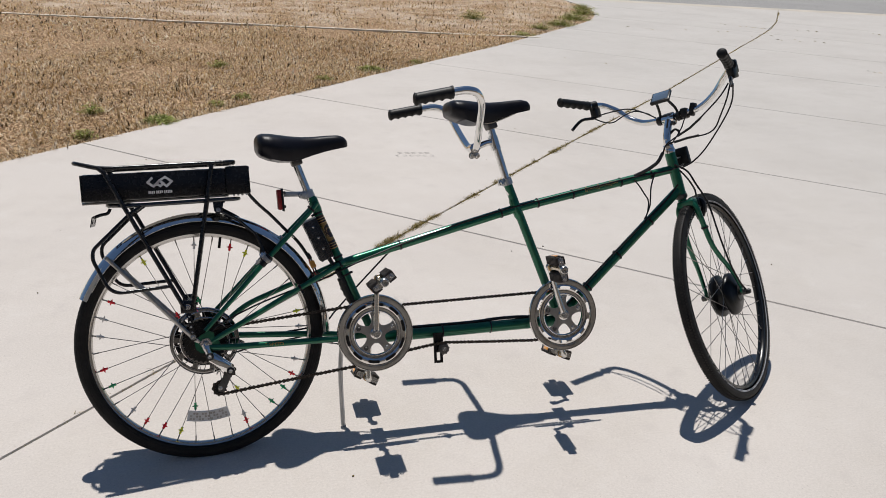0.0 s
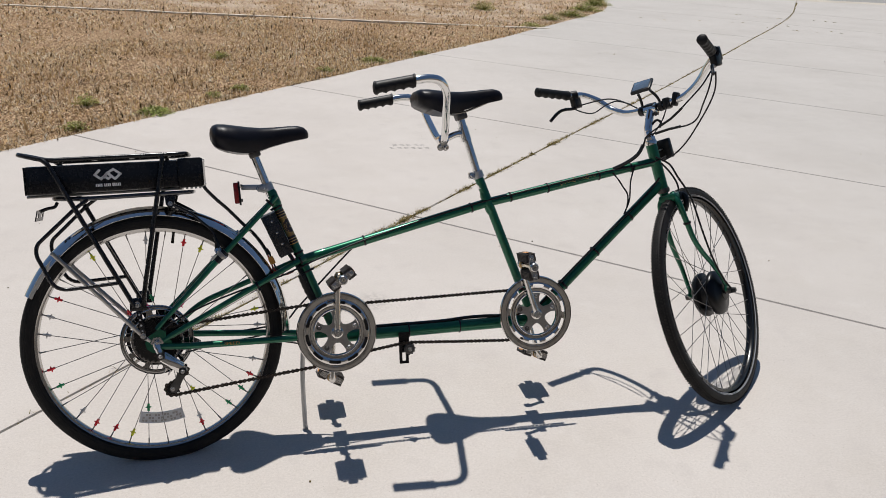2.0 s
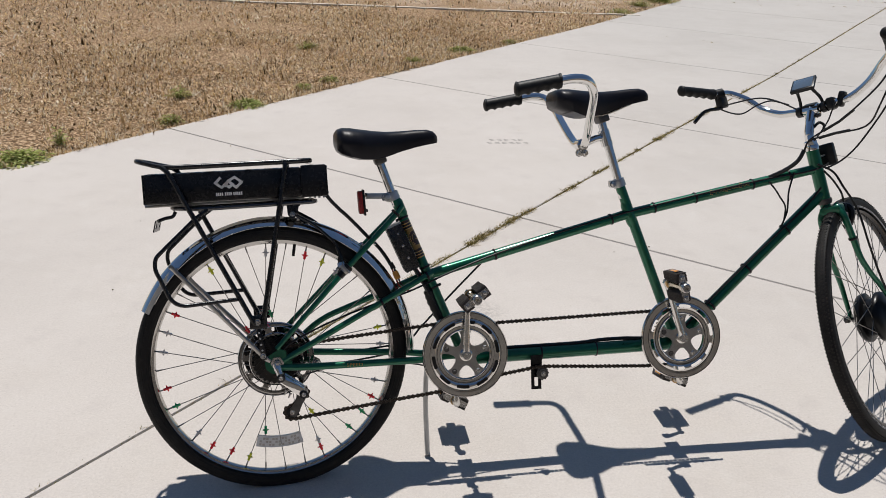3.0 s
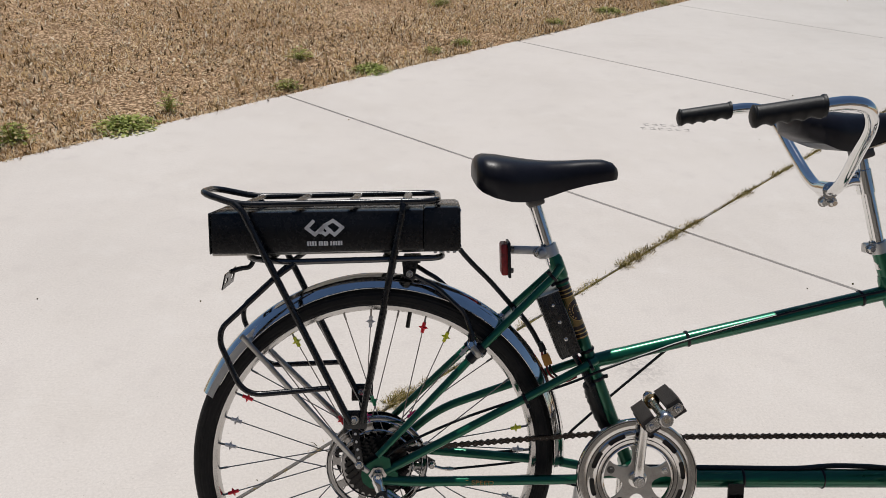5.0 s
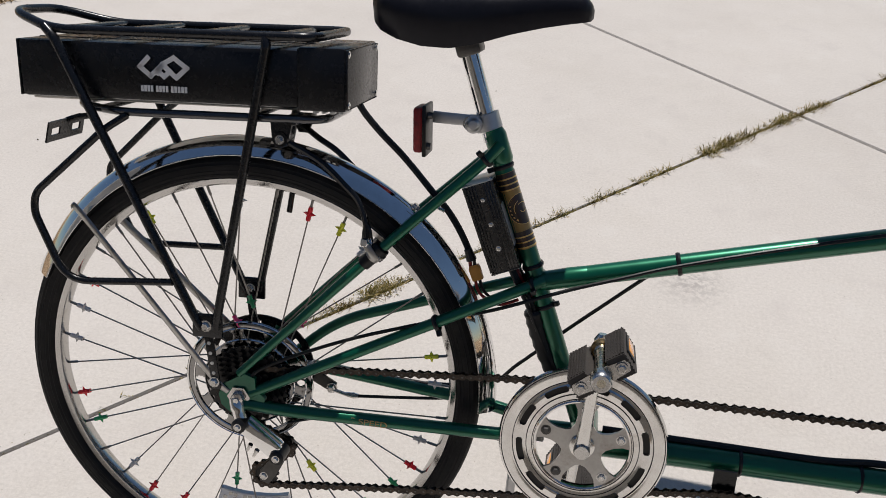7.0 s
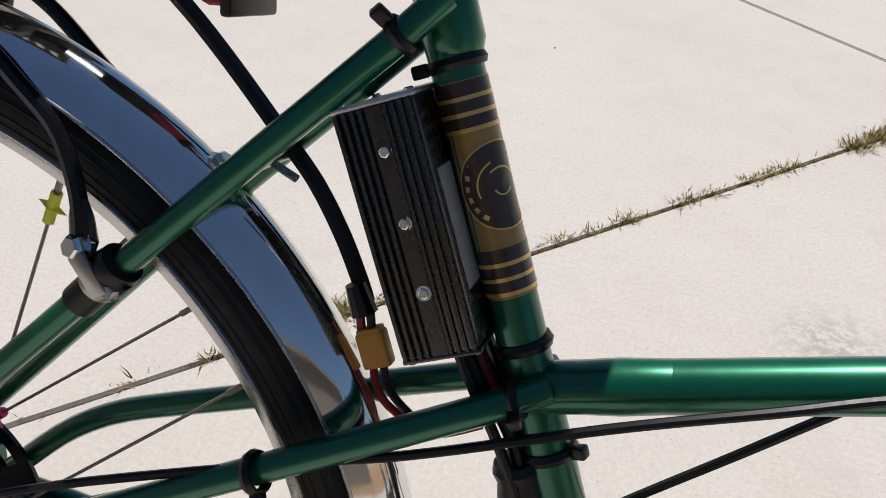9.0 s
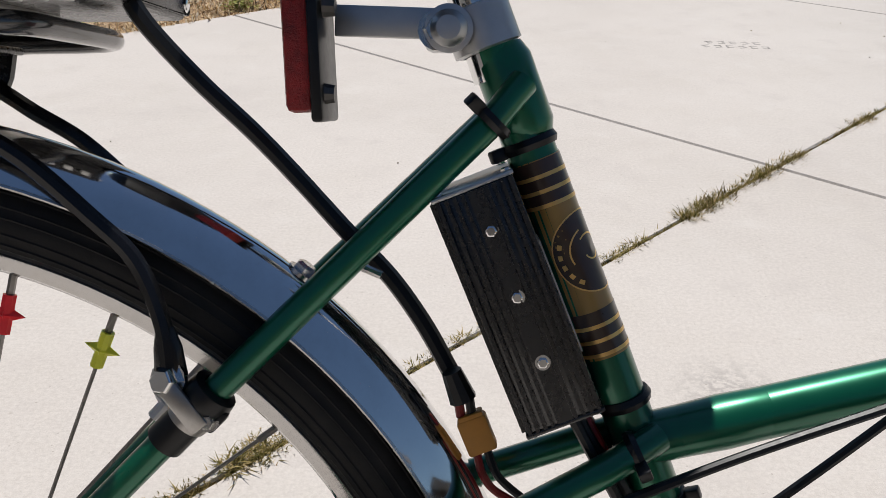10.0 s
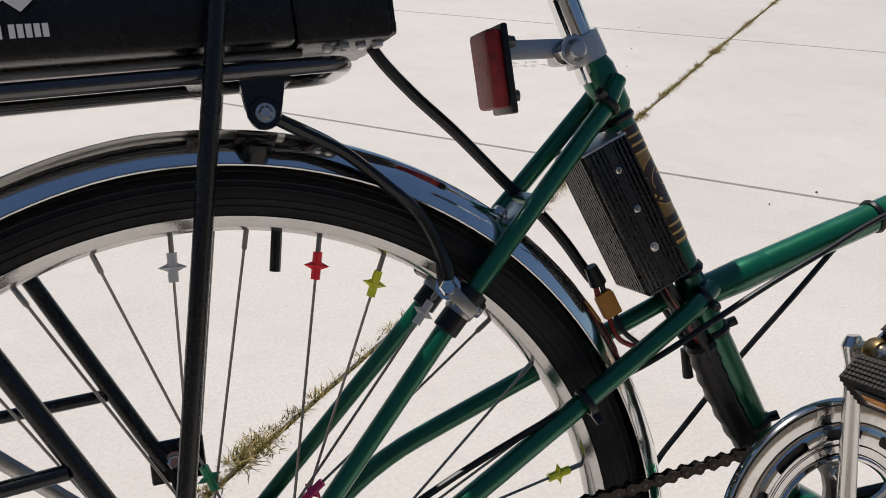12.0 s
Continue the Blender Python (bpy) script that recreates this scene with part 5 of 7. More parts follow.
def pedal(where, side, tilt, parent):
    """Two rubber blocks between end plates on a spindle; its long side lies across the bicycle."""
    m = Matrix.Translation(where) @ Matrix.Rotation(radians(tilt), 4, "Y") @ Matrix.Diagonal((1, side, 1, 1))
    body = part("pedal", moved(sweep(B(), [Vector((0, y, 0)) for y in (0, 0.012, 0.014, 0.030, 0.032, 0.104, 0.106, 0.116, 0.121)], [0.0078, 0.0078, 0.0105, 0.0105, 0.0088, 0.0082, 0.0145, 0.0135, 0.007], 18), m), ZINC, parent, "worn pedal with ribbed rubber blocks")
    part("dust_cap", moved(lathe(B(), [(0, 0.1200), (0.0045, 0.1200), (0.0060, 0.1212), (0.0105, 0.1212), (0.0125, 0.1195), (0.0140, 0.1150), (0.0140, 0.104)], (0, 0, 0), (0, 1, 0), 22), m), STEEL, body)
    part("bearing_collar", moved(lathe(B(), [(0.008, 0.014), (0.0135, 0.015), (0.0145, 0.020), (0.0125, 0.026), (0.009, 0.028)], (0, 0, 0), (0, 1, 0), 22), m), BRASS, body)
    for k in (-1, 1):
        outline = []
        for j in range(12):
            z = -0.0140 + 0.0028 * j * 10 / 11
            outline += [(0.0145 * k, z), (0.0135 * k if j % 2 else 0.0155 * k, z + 0.0012)]
        for j in range(12):
            z = 0.0140 - 0.0028 * j * 10 / 11
            outline += [(0.0395 * k, z), (0.0405 * k if j % 2 else 0.0385 * k, z - 0.0012)]
        part("pedal_block", moved(plate(B(), outline, 0.020, 0.101), m), PEDAL_RUBBER, body)
        for face in (-1, 1):
            ribs = B()
            for j in range(6):
                for i in range(18):
                    box(ribs, ((0.0165 + 0.0042 * j) * k, 0.0240 + 0.0043 * i, 0.0144 * face), (0.0025, 0.0036, 0.0034))
            part("tread_studs", moved(ribs, m), PEDAL_RUBBER, body, "small square studs of the rubber block")
        part("reflector_frame", moved(box(B(), (0.0407 * k, 0.060, 0), (0.003, 0.050, 0.019), None, 0.001), m), PLASTIC, body)
        part("pedal_reflector", moved(box(B(), (0.0418 * k, 0.060, 0), (0.002, 0.038, 0.011), None, 0.0008), m), AMBER, body)
        bolt("pedal_rivet", m @ Vector((0.028 * k, 0.1065, 0)), m.to_3x3() @ Vector((0, 1, 0)), 0.0058, 0.003, body)
    for y in (0.018, 0.103):
        out = [(-0.036, -0.008), (-0.012, -0.010), (0.012, -0.010), (0.036, -0.008), (0.039, 0), (0.036, 0.008), (0.012, 0.010), (-0.012, 0.010), (-0.036, 0.008), (-0.039, 0)]
        part("pedal_plate", moved(plate(B(), out, y - 0.0015, y + 0.0015), m), STEEL, body)
    return body


for (centre, (angle, k), tilt, far_tilt) in ((BB[0], CRANK_ANGLES[0], -36, 28), (BB[1], CRANK_ANGLES[1], 80, 20)):
    ring = chainring(centre, "chainset")
    for side in (-1, 1):
        a = radians(angle) if side < 0 else radians(angle + 180)
        way = Vector((math.cos(a), 0, math.sin(a)))
        base = centre + Vector((0, 0.064 * side, 0))
        end = base + way * 0.172 + Vector((0, 0.012 * side, 0))
        arm = part("crank_arm", sweep(B(), [base - way * 0.012, base, base + way * 0.03, end - way * 0.014, end + way * 0.002, end + way * 0.010], [0.007, 0.0118, 0.0094, 0.0076, 0.0108, 0.006], 14, squash=0.75, up=(0, 1, 0)), POLISHED, ring, "steel crank arm")
        part("crank_cap", lathe(B(), [(0, 0.012), (0.010, 0.012), (0.012, 0.006), (0.012, 0)], base, (0, side, 0), 18), STEEL, ring)
        pedal(end + Vector((0, 0.008 * side, 0)), side, tilt if side < 0 else far_tilt, bike)


# -- chains --
def link_chain(bm, path, closed=True):
    """Roller chain along a closed path of (x, z) at the chain line."""
    pts = [Vector((x, y, z)) for x, y, z in path] + ([Vector(path[0])] if closed else [])
    lengths = [0.0]
    for a, b in zip(pts, pts[1:]):
        lengths.append(lengths[-1] + (b - a).length)

    def along(s):
        s = min(max(s, 0), lengths[-1] - 1e-6)
        for k in range(len(pts) - 1):
            if lengths[k + 1] >= s:
                return pts[k].lerp(pts[k + 1], (s - lengths[k]) / max(lengths[k + 1] - lengths[k], 1e-9))
        return pts[-1]

    n = int(lengths[-1] / 0.0127)
    pitch = lengths[-1] / n
    half = ((-0.86, 0.0), (-0.76, 0.32), (-0.5, 0.45), (-0.24, 0.33), (0.0, 0.24), (0.24, 0.33), (0.5, 0.45), (0.76, 0.32), (0.86, 0.0))
    shape = list(half) + [(x, -z) for x, z in half[-2:0:-1]]
    for k in range(n):
        a, b = along(k * pitch), along((k + 1) * pitch)
        d = (b - a).normalized()
        up = Vector((-d.z, 0, d.x)).normalized()
        c = (a + b) / 2
        off, tall = (0.0034, 0.0118) if k % 2 else (0.0024, 0.0098)
        for side in (-1, 1):
            y0, y1 = side * (off - 0.0005), side * (off + 0.0006)
            f = [bm.verts.new(c + d * px * pitch + up * pz * tall + Vector((0, y1, 0))) for px, pz in shape]
            g = [bm.verts.new(c + d * px * pitch + up * pz * tall + Vector((0, y0, 0))) for px, pz in shape]
            bm.faces.new(f)
            for j in range(16):
                bm.faces.new((f[j], f[(j + 1) % 16], g[(j + 1) % 16], g[j]))
            if side < 0 and k % 2:
                for e in (-0.5, 0.5):
                    pin = c + d * e * pitch + Vector((0, y1 - 0.0005, 0))
                    bm.faces.new([bm.verts.new(pin + 0.0017 * (math.cos(t) * d + math.sin(t) * up)) for t in (2 * math.pi * q / 6 for q in range(6))]).material_index = 1
        r = [bm.verts.new(a + 0.0040 * (math.cos(t) * d + math.sin(t) * up) + Vector((0, y, 0))) for y in (-0.002, 0.002) for t in (2 * math.pi * j / 6 for j in range(6))]
        for j in range(6):
            bm.faces.new((r[j], r[(j + 1) % 6], r[6 + (j + 1) % 6], r[6 + j]))
    return bm


def arc(centre, r, a0, a1, y, n=14):
    return [(centre.x + r * math.cos(radians(a0 + (a1 - a0) * k / n)), y, centre.z + r * math.sin(radians(a0 + (a1 - a0) * k / n))) for k in range(n + 1)]


timing = arc(BB[0], 0.079, 270, 92, -0.0435) + arc(BB[1], 0.079, 90, -88, -0.0435) + [(1.04, -0.0435, 0.2705), (0.89, -0.0435, 0.2785), (0.765, -0.0435, 0.2865), (0.736, -0.0435, 0.2880), (0.715, -0.0435, 0.2865), (0.66, -0.0435, 0.2790), (0.60, -0.0435, 0.2705)]
part("timing_chain", link_chain(B(), timing), [CHAIN, DARK_STEEL], bike, "oily dark timing chain between the chainrings", 0)
JOCKEY = Vector((0.042, 0, 0.213))
UPPER = Vector((0.070, 0, 0.262))
drive = arc(HUB, 0.034, 80, 250, -0.0435, 16) + arc(UPPER, 0.016, 110, -60, -0.0465, 8) + arc(JOCKEY, 0.020, 150, 270, -0.0465, 8) + arc(BB[0], 0.094, -98, 92, -0.0485, 20)
part("drive_chain", link_chain(B(), drive), [CHAIN, DARK_STEEL], bike, "oily dark drive chain", 0)
idler = part("chain_idler", lathe(B(), [(0, -0.008), (0.012, -0.008), (0.012, -0.004), (0.017, -0.003), (0.017, 0.003), (0.012, 0.004), (0.012, 0.008), (0, 0.008)], Vector((0.7360, -0.0435, 0.2685)), (0, 1, 0), 14), DARK_STEEL, bike, "toothed chain idler on a slotted bracket")
bm = plate(B(), [(0.706, 0.318), (0.738, 0.318), (0.738, 0.262), (0.706, 0.262)], -0.034, -0.030)
for x0, x1, z0, z1 in ((0.706, 0.7150, 0.222, 0.262), (0.7260, 0.7350, 0.222, 0.262), (0.7150, 0.7260, 0.222, 0.230), (0.7150, 0.7260, 0.256, 0.262)):
    plate(bm, [(x0, z1), (x1, z1), (x1, z0), (x0, z0)], -0.034, -0.030)
part("idler_bracket", bm, BLACK, idler, "slotted black bracket", 0)
bolt("idler_bolt", Vector((0.7360, -0.052, 0.2685)), (0, -1, 0), 0.0055, 0.006, idler)
teeth = []
for j in range(44):
    rr = 0.0165 + (0.003 if j % 4 in (0, 1) else -0.001)
    teeth.append((0.7360 + rr * math.cos(2 * math.pi * j / 44), 0.2685 + rr * math.sin(2 * math.pi * j / 44)))
part("idler_teeth", plate(B(), teeth, -0.0450, -0.0420), PLASTIC, idler)

# -- rear derailleur --
derailleur = part("rear_derailleur", sweep(B(), spline([Vector((0.006, -0.074, 0.350)), Vector((0.012, -0.080, 0.333)), Vector((0.018, -0.082, 0.318))], 4), [0.011] * 4 + [0.0095] * 5, 12), CHROME, bike, "silver rear derailleur")
part("derailleur_body", box(B(), (0.046, -0.080, 0.292), (0.068, 0.013, 0.026), Matrix.Rotation(radians(38), 3, "Y"), 0.005), CHROME, derailleur)
part("derailleur_body", box(B(), (0.050, -0.074, 0.300), (0.066, 0.010, 0.016), Matrix.Rotation(radians(38), 3, "Y"), 0.004), CHROME, derailleur)
for p in (Vector((0.018, -0.080, 0.316)), Vector((0.074, -0.074, 0.268))):
    part("pivot", lathe(B(), [(0, -0.018), (0.007, -0.018), (0.011, -0.015), (0.0115, 0.012), (0, 0.012)], p, (0, 1, 0), 18), PLASTIC, derailleur)
    bolt("pivot_bolt", p + Vector((0, -0.018, 0)), (0, -1, 0), 0.0045, 0.003, derailleur)
for y in (-0.0545, -0.0385):
    part("cage_plate", plate(B(), [(0.062, 0.276), (0.080, 0.268), (0.078, 0.252), (0.060, 0.214), (0.050, 0.200), (0.036, 0.204), (0.036, 0.222), (0.050, 0.240)], y - 0.001, y + 0.001), DARK_STEEL, derailleur)
for c, r in ((JOCKEY, 0.018), (UPPER, 0.014)):
    bm, ring = B(), []
    for j in range(44):
        rr = r + (0.003 if j % 4 in (0, 1) else -0.001)
        ring.append((c.x + rr * math.cos(2 * math.pi * j / 44), c.z + rr * math.sin(2 * math.pi * j / 44)))
    plate(bm, ring, -0.0485, -0.0445)
    part("jockey_wheel", bm, PLASTIC, derailleur)
bolt("jockey_bolt", Vector((JOCKEY.x, -0.0555, JOCKEY.z)), (0, -1, 0), 0.005, 0.003, derailleur)
for k in range(2):
    bolt("limit_screw", Vector((0.030 + 0.010 * k, -0.078, 0.278 - 0.008 * k)), (-0.5, 0, -1), 0.0028, 0.012, derailleur)
run("shift_cable", [Vector((0.082, -0.066, 0.315)), Vector((0.12, -0.056, 0.322)), Vector((0.20, -0.05, 0.334)), Vector((0.33, -0.03, 0.322)), Vector((0.41, -0.02, 0.305))], 0.0022, derailleur)

# -- brake arm on the far side of the hub --
arm = part("hub_brake_arm", plate(B(), [(0.060, 0.352), (0.078, 0.350), (0.120, 0.326), (0.118, 0.314), (0.108, 0.312), (0.062, 0.336)], 0.050, 0.054), DARK_STEEL, bike, "dark brake arm behind the rear hub")
bolt("cable_clamp", Vector((0.113, 0.049, 0.319)), (0, -1, 0), 0.0065, 0.010, arm)
part("barrel_adjuster", sweep(B(), [Vector((0.113, 0.046, 0.318)), Vector((0.135, 0.046, 0.312)), Vector((0.150, 0.046, 0.311)), Vector((0.158, 0.046, 0.311))], [0.0030, 0.0030, 0.0050, 0.0035], 10), STEEL, arm)
run("brake_cable", [Vector((0.155, 0.046, 0.311)), Vector((0.22, 0.045, 0.318)), Vector((0.30, 0.044, 0.329)), Vector((0.36, 0.034, 0.35))], 0.0026, arm)

# -- kickstand --
stand = part("kickstand", sweep(B(), spline([Vector((0.430, 0.020, 0.312)), Vector((0.424, 0.050, 0.300)), Vector((0.415, 0.058, 0.20)), Vector((0.416, 0.062, 0.050)), Vector((0.417, 0.064, 0.030)), Vector((0.424, 0.064, 0.0295))], 7), [0.0075] * 36, 12), ALLOY, bike, "grey steel kickstand resting on the concrete")
part("stand_bracket", box(B(), (0.436, 0.012, 0.312), (0.05, 0.04, 0.012), None, 0.003), ALLOY, stand)

# -- mudguard --
bm = B()
rings = []
for k in range(73):
    a = radians(-2 + 158 * k / 72)
    row = []
    inner = 0.013 * min(max((math.degrees(a) - 95) / 55, 0), 1)
    for j in range(15):
        t = -1 + 2 * j / 14
        r = 0.3800 - inner - 0.0235 * abs(t) ** 2.2
        row.append(bm.verts.new(HUB + Vector((r * math.cos(a), 0.0245 * t, r * math.sin(a)))))
    rings.append(row)
for p, q in zip(rings, rings[1:]):
    for j in range(14):
        bm.faces.new((p[j], p[j + 1], q[j + 1], q[j]))
bmesh.ops.recalc_face_normals(bm, faces=bm.faces)
bmesh.ops.solidify(bm, geom=list(bm.faces), thickness=0.0012)
mudguard = part("mudguard", bm, CHROME, bike, "chrome rear mudguard", 60)
for side in (-1, 1):
    part("mudguard_stay", sweep(B(), spline([HUB + Vector((-0.256, 0.034 * side, 0.262)), HUB + Vector((-0.235, 0.034 * side, 0.240)), HUB + Vector((-0.055, 0.066 * side, 0.042)), HUB + Vector((-0.018, 0.068 * side, 0.004))], 5), 0.0060, 10, squash=0.35, up=(0, 1, 0)), DULL_STEEL, mudguard, "grey flat mudguard stay")
    run("mudguard_edge", [HUB + Vector(((0.3555 - 0.013 * min(max((a - 95) / 55, 0), 1)) * math.cos(radians(a)), 0.0247 * side, (0.3555 - 0.013 * min(max((a - 95) / 55, 0), 1)) * math.sin(radians(a)))) for a in range(-2, 157, 9)], 0.0012, mudguard, STEEL, steps=4, sides=6)
bolt("mudguard_bolt", Vector((0.2390, 0.0, 0.6450)), (0.62, 0, 0.78), 0.0062, 0.006, mudguard)
part("mudguard_screw", sweep(B(), [Vector((0.268, -0.003, 0.651)), Vector((0.284, -0.005, 0.645))], 0.0024, 8), STEEL, mudguard)

# -- clamps that hold the rack's front arms to the seat stays --
STAY_WAY = Vector((0.69, 0, 0.724))
ARM_LINE = ((0.064, 0.0555, 0.7385), (0.078, 0.0530, 0.7300), (0.093, 0.0480, 0.7215), (0.1184, 0.0464, 0.7060), (0.146, 0.0440, 0.6805), (0.1676, 0.0433, 0.6585), (0.1806, 0.0455, 0.6300), (0.1846, 0.0470, 0.6050))


def rack_clamp(side):
    shift = Vector((0, 0.0 if side < 0 else -0.014, 0.0 if side < 0 else 0.006))

    def at(x, y, z):
        return Vector((x, y * -side, z)) + shift

    seat = at(0.1915, -0.0420, 0.5788)
    clamp = part("rack_clamp", lathe(B(), [(0.0078, -0.018), (0.0104, -0.017), (0.0104, 0.010), (0.0122, 0.011), (0.0134, 0.015), (0.0124, 0.021), (0.0078, 0.022)], seat, STAY_WAY, 20), PLASTIC, bike, "band clamp with a bright bolt on the seat stay")
    part("clamp_band", lathe(B(), [(0.0085, -0.0050), (0.0116, -0.0050), (0.0122, 0), (0.0116, 0.0050), (0.0085, 0.0050)], seat + STAY_WAY * 0.004, STAY_WAY, 20), DULL_STEEL, clamp)
    part("band_ear", box(B(), at(0.1885, -0.0435, 0.5920), (0.011, 0.007, 0.024), Matrix.Rotation(radians(-50), 3, "Y"), 0.003), DULL_STEEL, clamp)
    part("band_ear", box(B(), at(0.2050, -0.0460, 0.5815), (0.013, 0.008, 0.012), Matrix.Rotation(radians(-46), 3, "Y"), 0.002), PLASTIC, clamp)
    part("clamp_plate", box(B(), at(0.1935, -0.0535, 0.5880), (0.0100, 0.0030, 0.026), Matrix.Rotation(radians(-38), 3, "Y"), 0.0012), DULL_STEEL, clamp, "bright plate under the bolt")
    bolt("clamp_bolt", at(0.1845, -0.0470, 0.6000), (-0.25, side, 0.2), 0.0072, 0.0085, clamp, CHROME)
    bolt("band_bolt", at(0.2040, -0.0490, 0.5805), (0, side, 0.1), 0.0042, 0.005, clamp)
    inward = 0.0 if side < 0 else 0.022
    run("rack_arm", [at(x, -y + inward * max(0, (z - 0.605) / 0.1335), z) for x, y, z in ARM_LINE], 0.0046, clamp, BLACK, "black rack arm bent down to the clamp")
    part("arm_eye", sweep(B(), [at(0.1825, -0.0460, 0.6260), at(0.1838, -0.0458, 0.6160), at(0.1848, -0.0450, 0.6020), at(0.1848, -0.0450, 0.5960)], [0.0046, 0.0072, 0.0084, 0.0060], 12, squash=0.6, up=(0, 1, 0)), BLACK, clamp)
    return clamp


for side in (-1, 1):
    rack_clamp(side)

# -- reflector on the seat clamp --
tail_arm = part("rear_reflector", box(B(), (0.2535, -0.012, 0.7610), (0.006, 0.049, 0.070), Matrix.Rotation(radians(-3), 3, "Y"), 0.002), PLASTIC, bike, "red plastic rear reflector on a flat arm")
part("reflector_lens", box(B(), (0.2445, -0.012, 0.7615), (0.014, 0.044, 0.062), Matrix.Rotation(radians(-3), 3, "Y"), 0.004), RED_LENS, tail_arm)
part("reflector_arm", box(B(), (0.292, -0.006, 0.777), (0.066, 0.003, 0.016), Matrix.Rotation(radians(1), 3, "Y"), 0.001), ALLOY, tail_arm)
for z in (0.740, 0.782):
    part("housing_boss", lathe(B(), [(0, 0), (0.0055, 0), (0.0045, 0.006), (0, 0.006)], Vector((0.2565, -0.026, z)), (1, 0, 0), 10), DARK_STEEL, tail_arm)
part("arm_bolt", lathe(B(), [(0.0122, 0.0), (0.0122, 0.0025), (0.0095, 0.0030), (0.0090, 0.0055), (0.0060, 0.0085), (0, 0.0092)], Vector((0.318, -0.0165, 0.7735)), (0, -1, 0), 28), ALLOY, tail_arm, "domed bolt on a round washer")

# -- motor controller behind the seat tube --
AX_C = (Vector((0.3575, 0, 0.5695)) - Vector((0.3085, 0, 0.6865))).normalized()
WD_C = Vector((-AX_C.z, 0, AX_C.x)).normalized()
if WD_C.x < 0:
    WD_C = -WD_C
C0 = Vector((0.3520, 0.0117, 0.6405))
M_C = Matrix((WD_C, (0, 1, 0), -AX_C)).transposed().to_4x4()
M_C.translation = C0


M_CASE = M_C @ Matrix.Translation((0, 0, -0.0055))


def in_case(bm):
    return moved(bm, M_CASE)


case = B()
box(case, (0, -0.012, 0), (0.0415, 0.062, 0.129), None, 0.002)
controller = part("motor_controller", in_case(case), CASE_BLACK, bike, "black finned aluminium motor controller")
for k in range(10):
    if k not in (4, 5):
        part("fin", in_case(box(B(), (-0.0188 + 0.00418 * k, -0.0438, 0), (0.0019, 0.003, 0.127))), CASE_BLACK, controller)
for k in range(12):
    part("fin", in_case(box(B(), (-0.0215, -0.038 + 0.0047 * k, 0), (0.003, 0.0018, 0.127))), CASE_BLACK, controller)
part("screw_rib", in_case(box(B(), (0.0005, -0.0434, 0), (0.0085, 0.0026, 0.127))), CASE_BLACK, controller)
for s in (-1, 1):
    part("end_cap", in_case(box(B(), (0, -0.012, 0.0652 * s), (0.0430, 0.063, 0.0025), None, 0.0008)), ALLOY if s > 0 else CASE_BLACK, controller)
    for x, y in ((-0.018, -0.038), (0.018, -0.038), (-0.018, 0.012), (0.018, 0.012)):
        bolt("case_screw", M_CASE @ Vector((x, y, 0.0664 * s)), M_C.to_3x3() @ Vector((0, 0, s)), 0.0024, 0.0018, controller)
for z in (0.036, 0.0, -0.036):
    bolt("case_screw", M_C @ Vector((0.0005, -0.0445, z)), (0, -1, 0), 0.0030, 0.0016, controller, CHROME)
part("rating_label", in_case(box(B(), (0.0213, -0.026, -0.004), (0.0008, 0.020, 0.062))), SILVER_LABEL, controller, "silver rating label")
for k in range(7):
    y = -0.03 + 0.007 * k
    p = M_CASE @ Vector((0.004 + 0.002 * (k % 3), y, -0.066))
    run("wire", [p, p + Vector((0.012, 0.001, -0.022)), p + Vector((0.028 + 0.004 * (k % 2), 0.003 - 0.2 * y * 0.1, -0.050)), p + Vector((0.055, -0.004 - y * 0.4, -0.105)), p + Vector((0.085 + 0.003 * k, -0.006 - y * 0.6, -0.165))], 0.0032 + 0.0006 * (k % 3), controller, CABLE if k != 2 else RED_WIRE)
part("wire_sleeve", sweep(B(), spline([on_seat(0.512) + Vector((-0.020, -0.004, 0)), on_seat(0.47) + Vector((-0.022, -0.002, 0)), on_seat(0.42) + Vector((-0.017, 0, 0)), on_seat(0.385) + Vector((-0.004, 0, 0))], 6), [0.0125 + 0.0018 * (k % 2) for k in range(19)], 12), CABLE, controller, "black bundle of wires")
part("wire_end", sweep(B(), [Vector((0.424, 0.030, 0.498)), Vector((0.427, 0.032, 0.470))], [0.0040, 0.0052], 10), CABLE, controller)
# battery lead with its connector
lead = run("battery_lead", [Vector((0.1500, -0.0020, 0.7900)), Vector((0.1620, -0.0010, 0.7720)), Vector((0.1860, 0.0030, 0.7455)), Vector((0.2140, 0.0080, 0.7185)), Vector((0.2400, 0.0120, 0.6905)), Vector((0.2635, 0.0140, 0.6640)), Vector((0.2860, 0.0124, 0.6405)), Vector((0.3045, 0.0097, 0.6150)), Vector((0.3185, 0.0071, 0.5905)), Vector((0.3245, 0.0040, 0.5800))], 0.0050, bike, CABLE, "thick black battery lead with an orange connector")
part("lead_end", sweep(B(), [Vector((0.320, -0.0045, 0.593)), Vector((0.3265, -0.0035, 0.577))], [0.0055, 0.0075], 10), CABLE, lead)
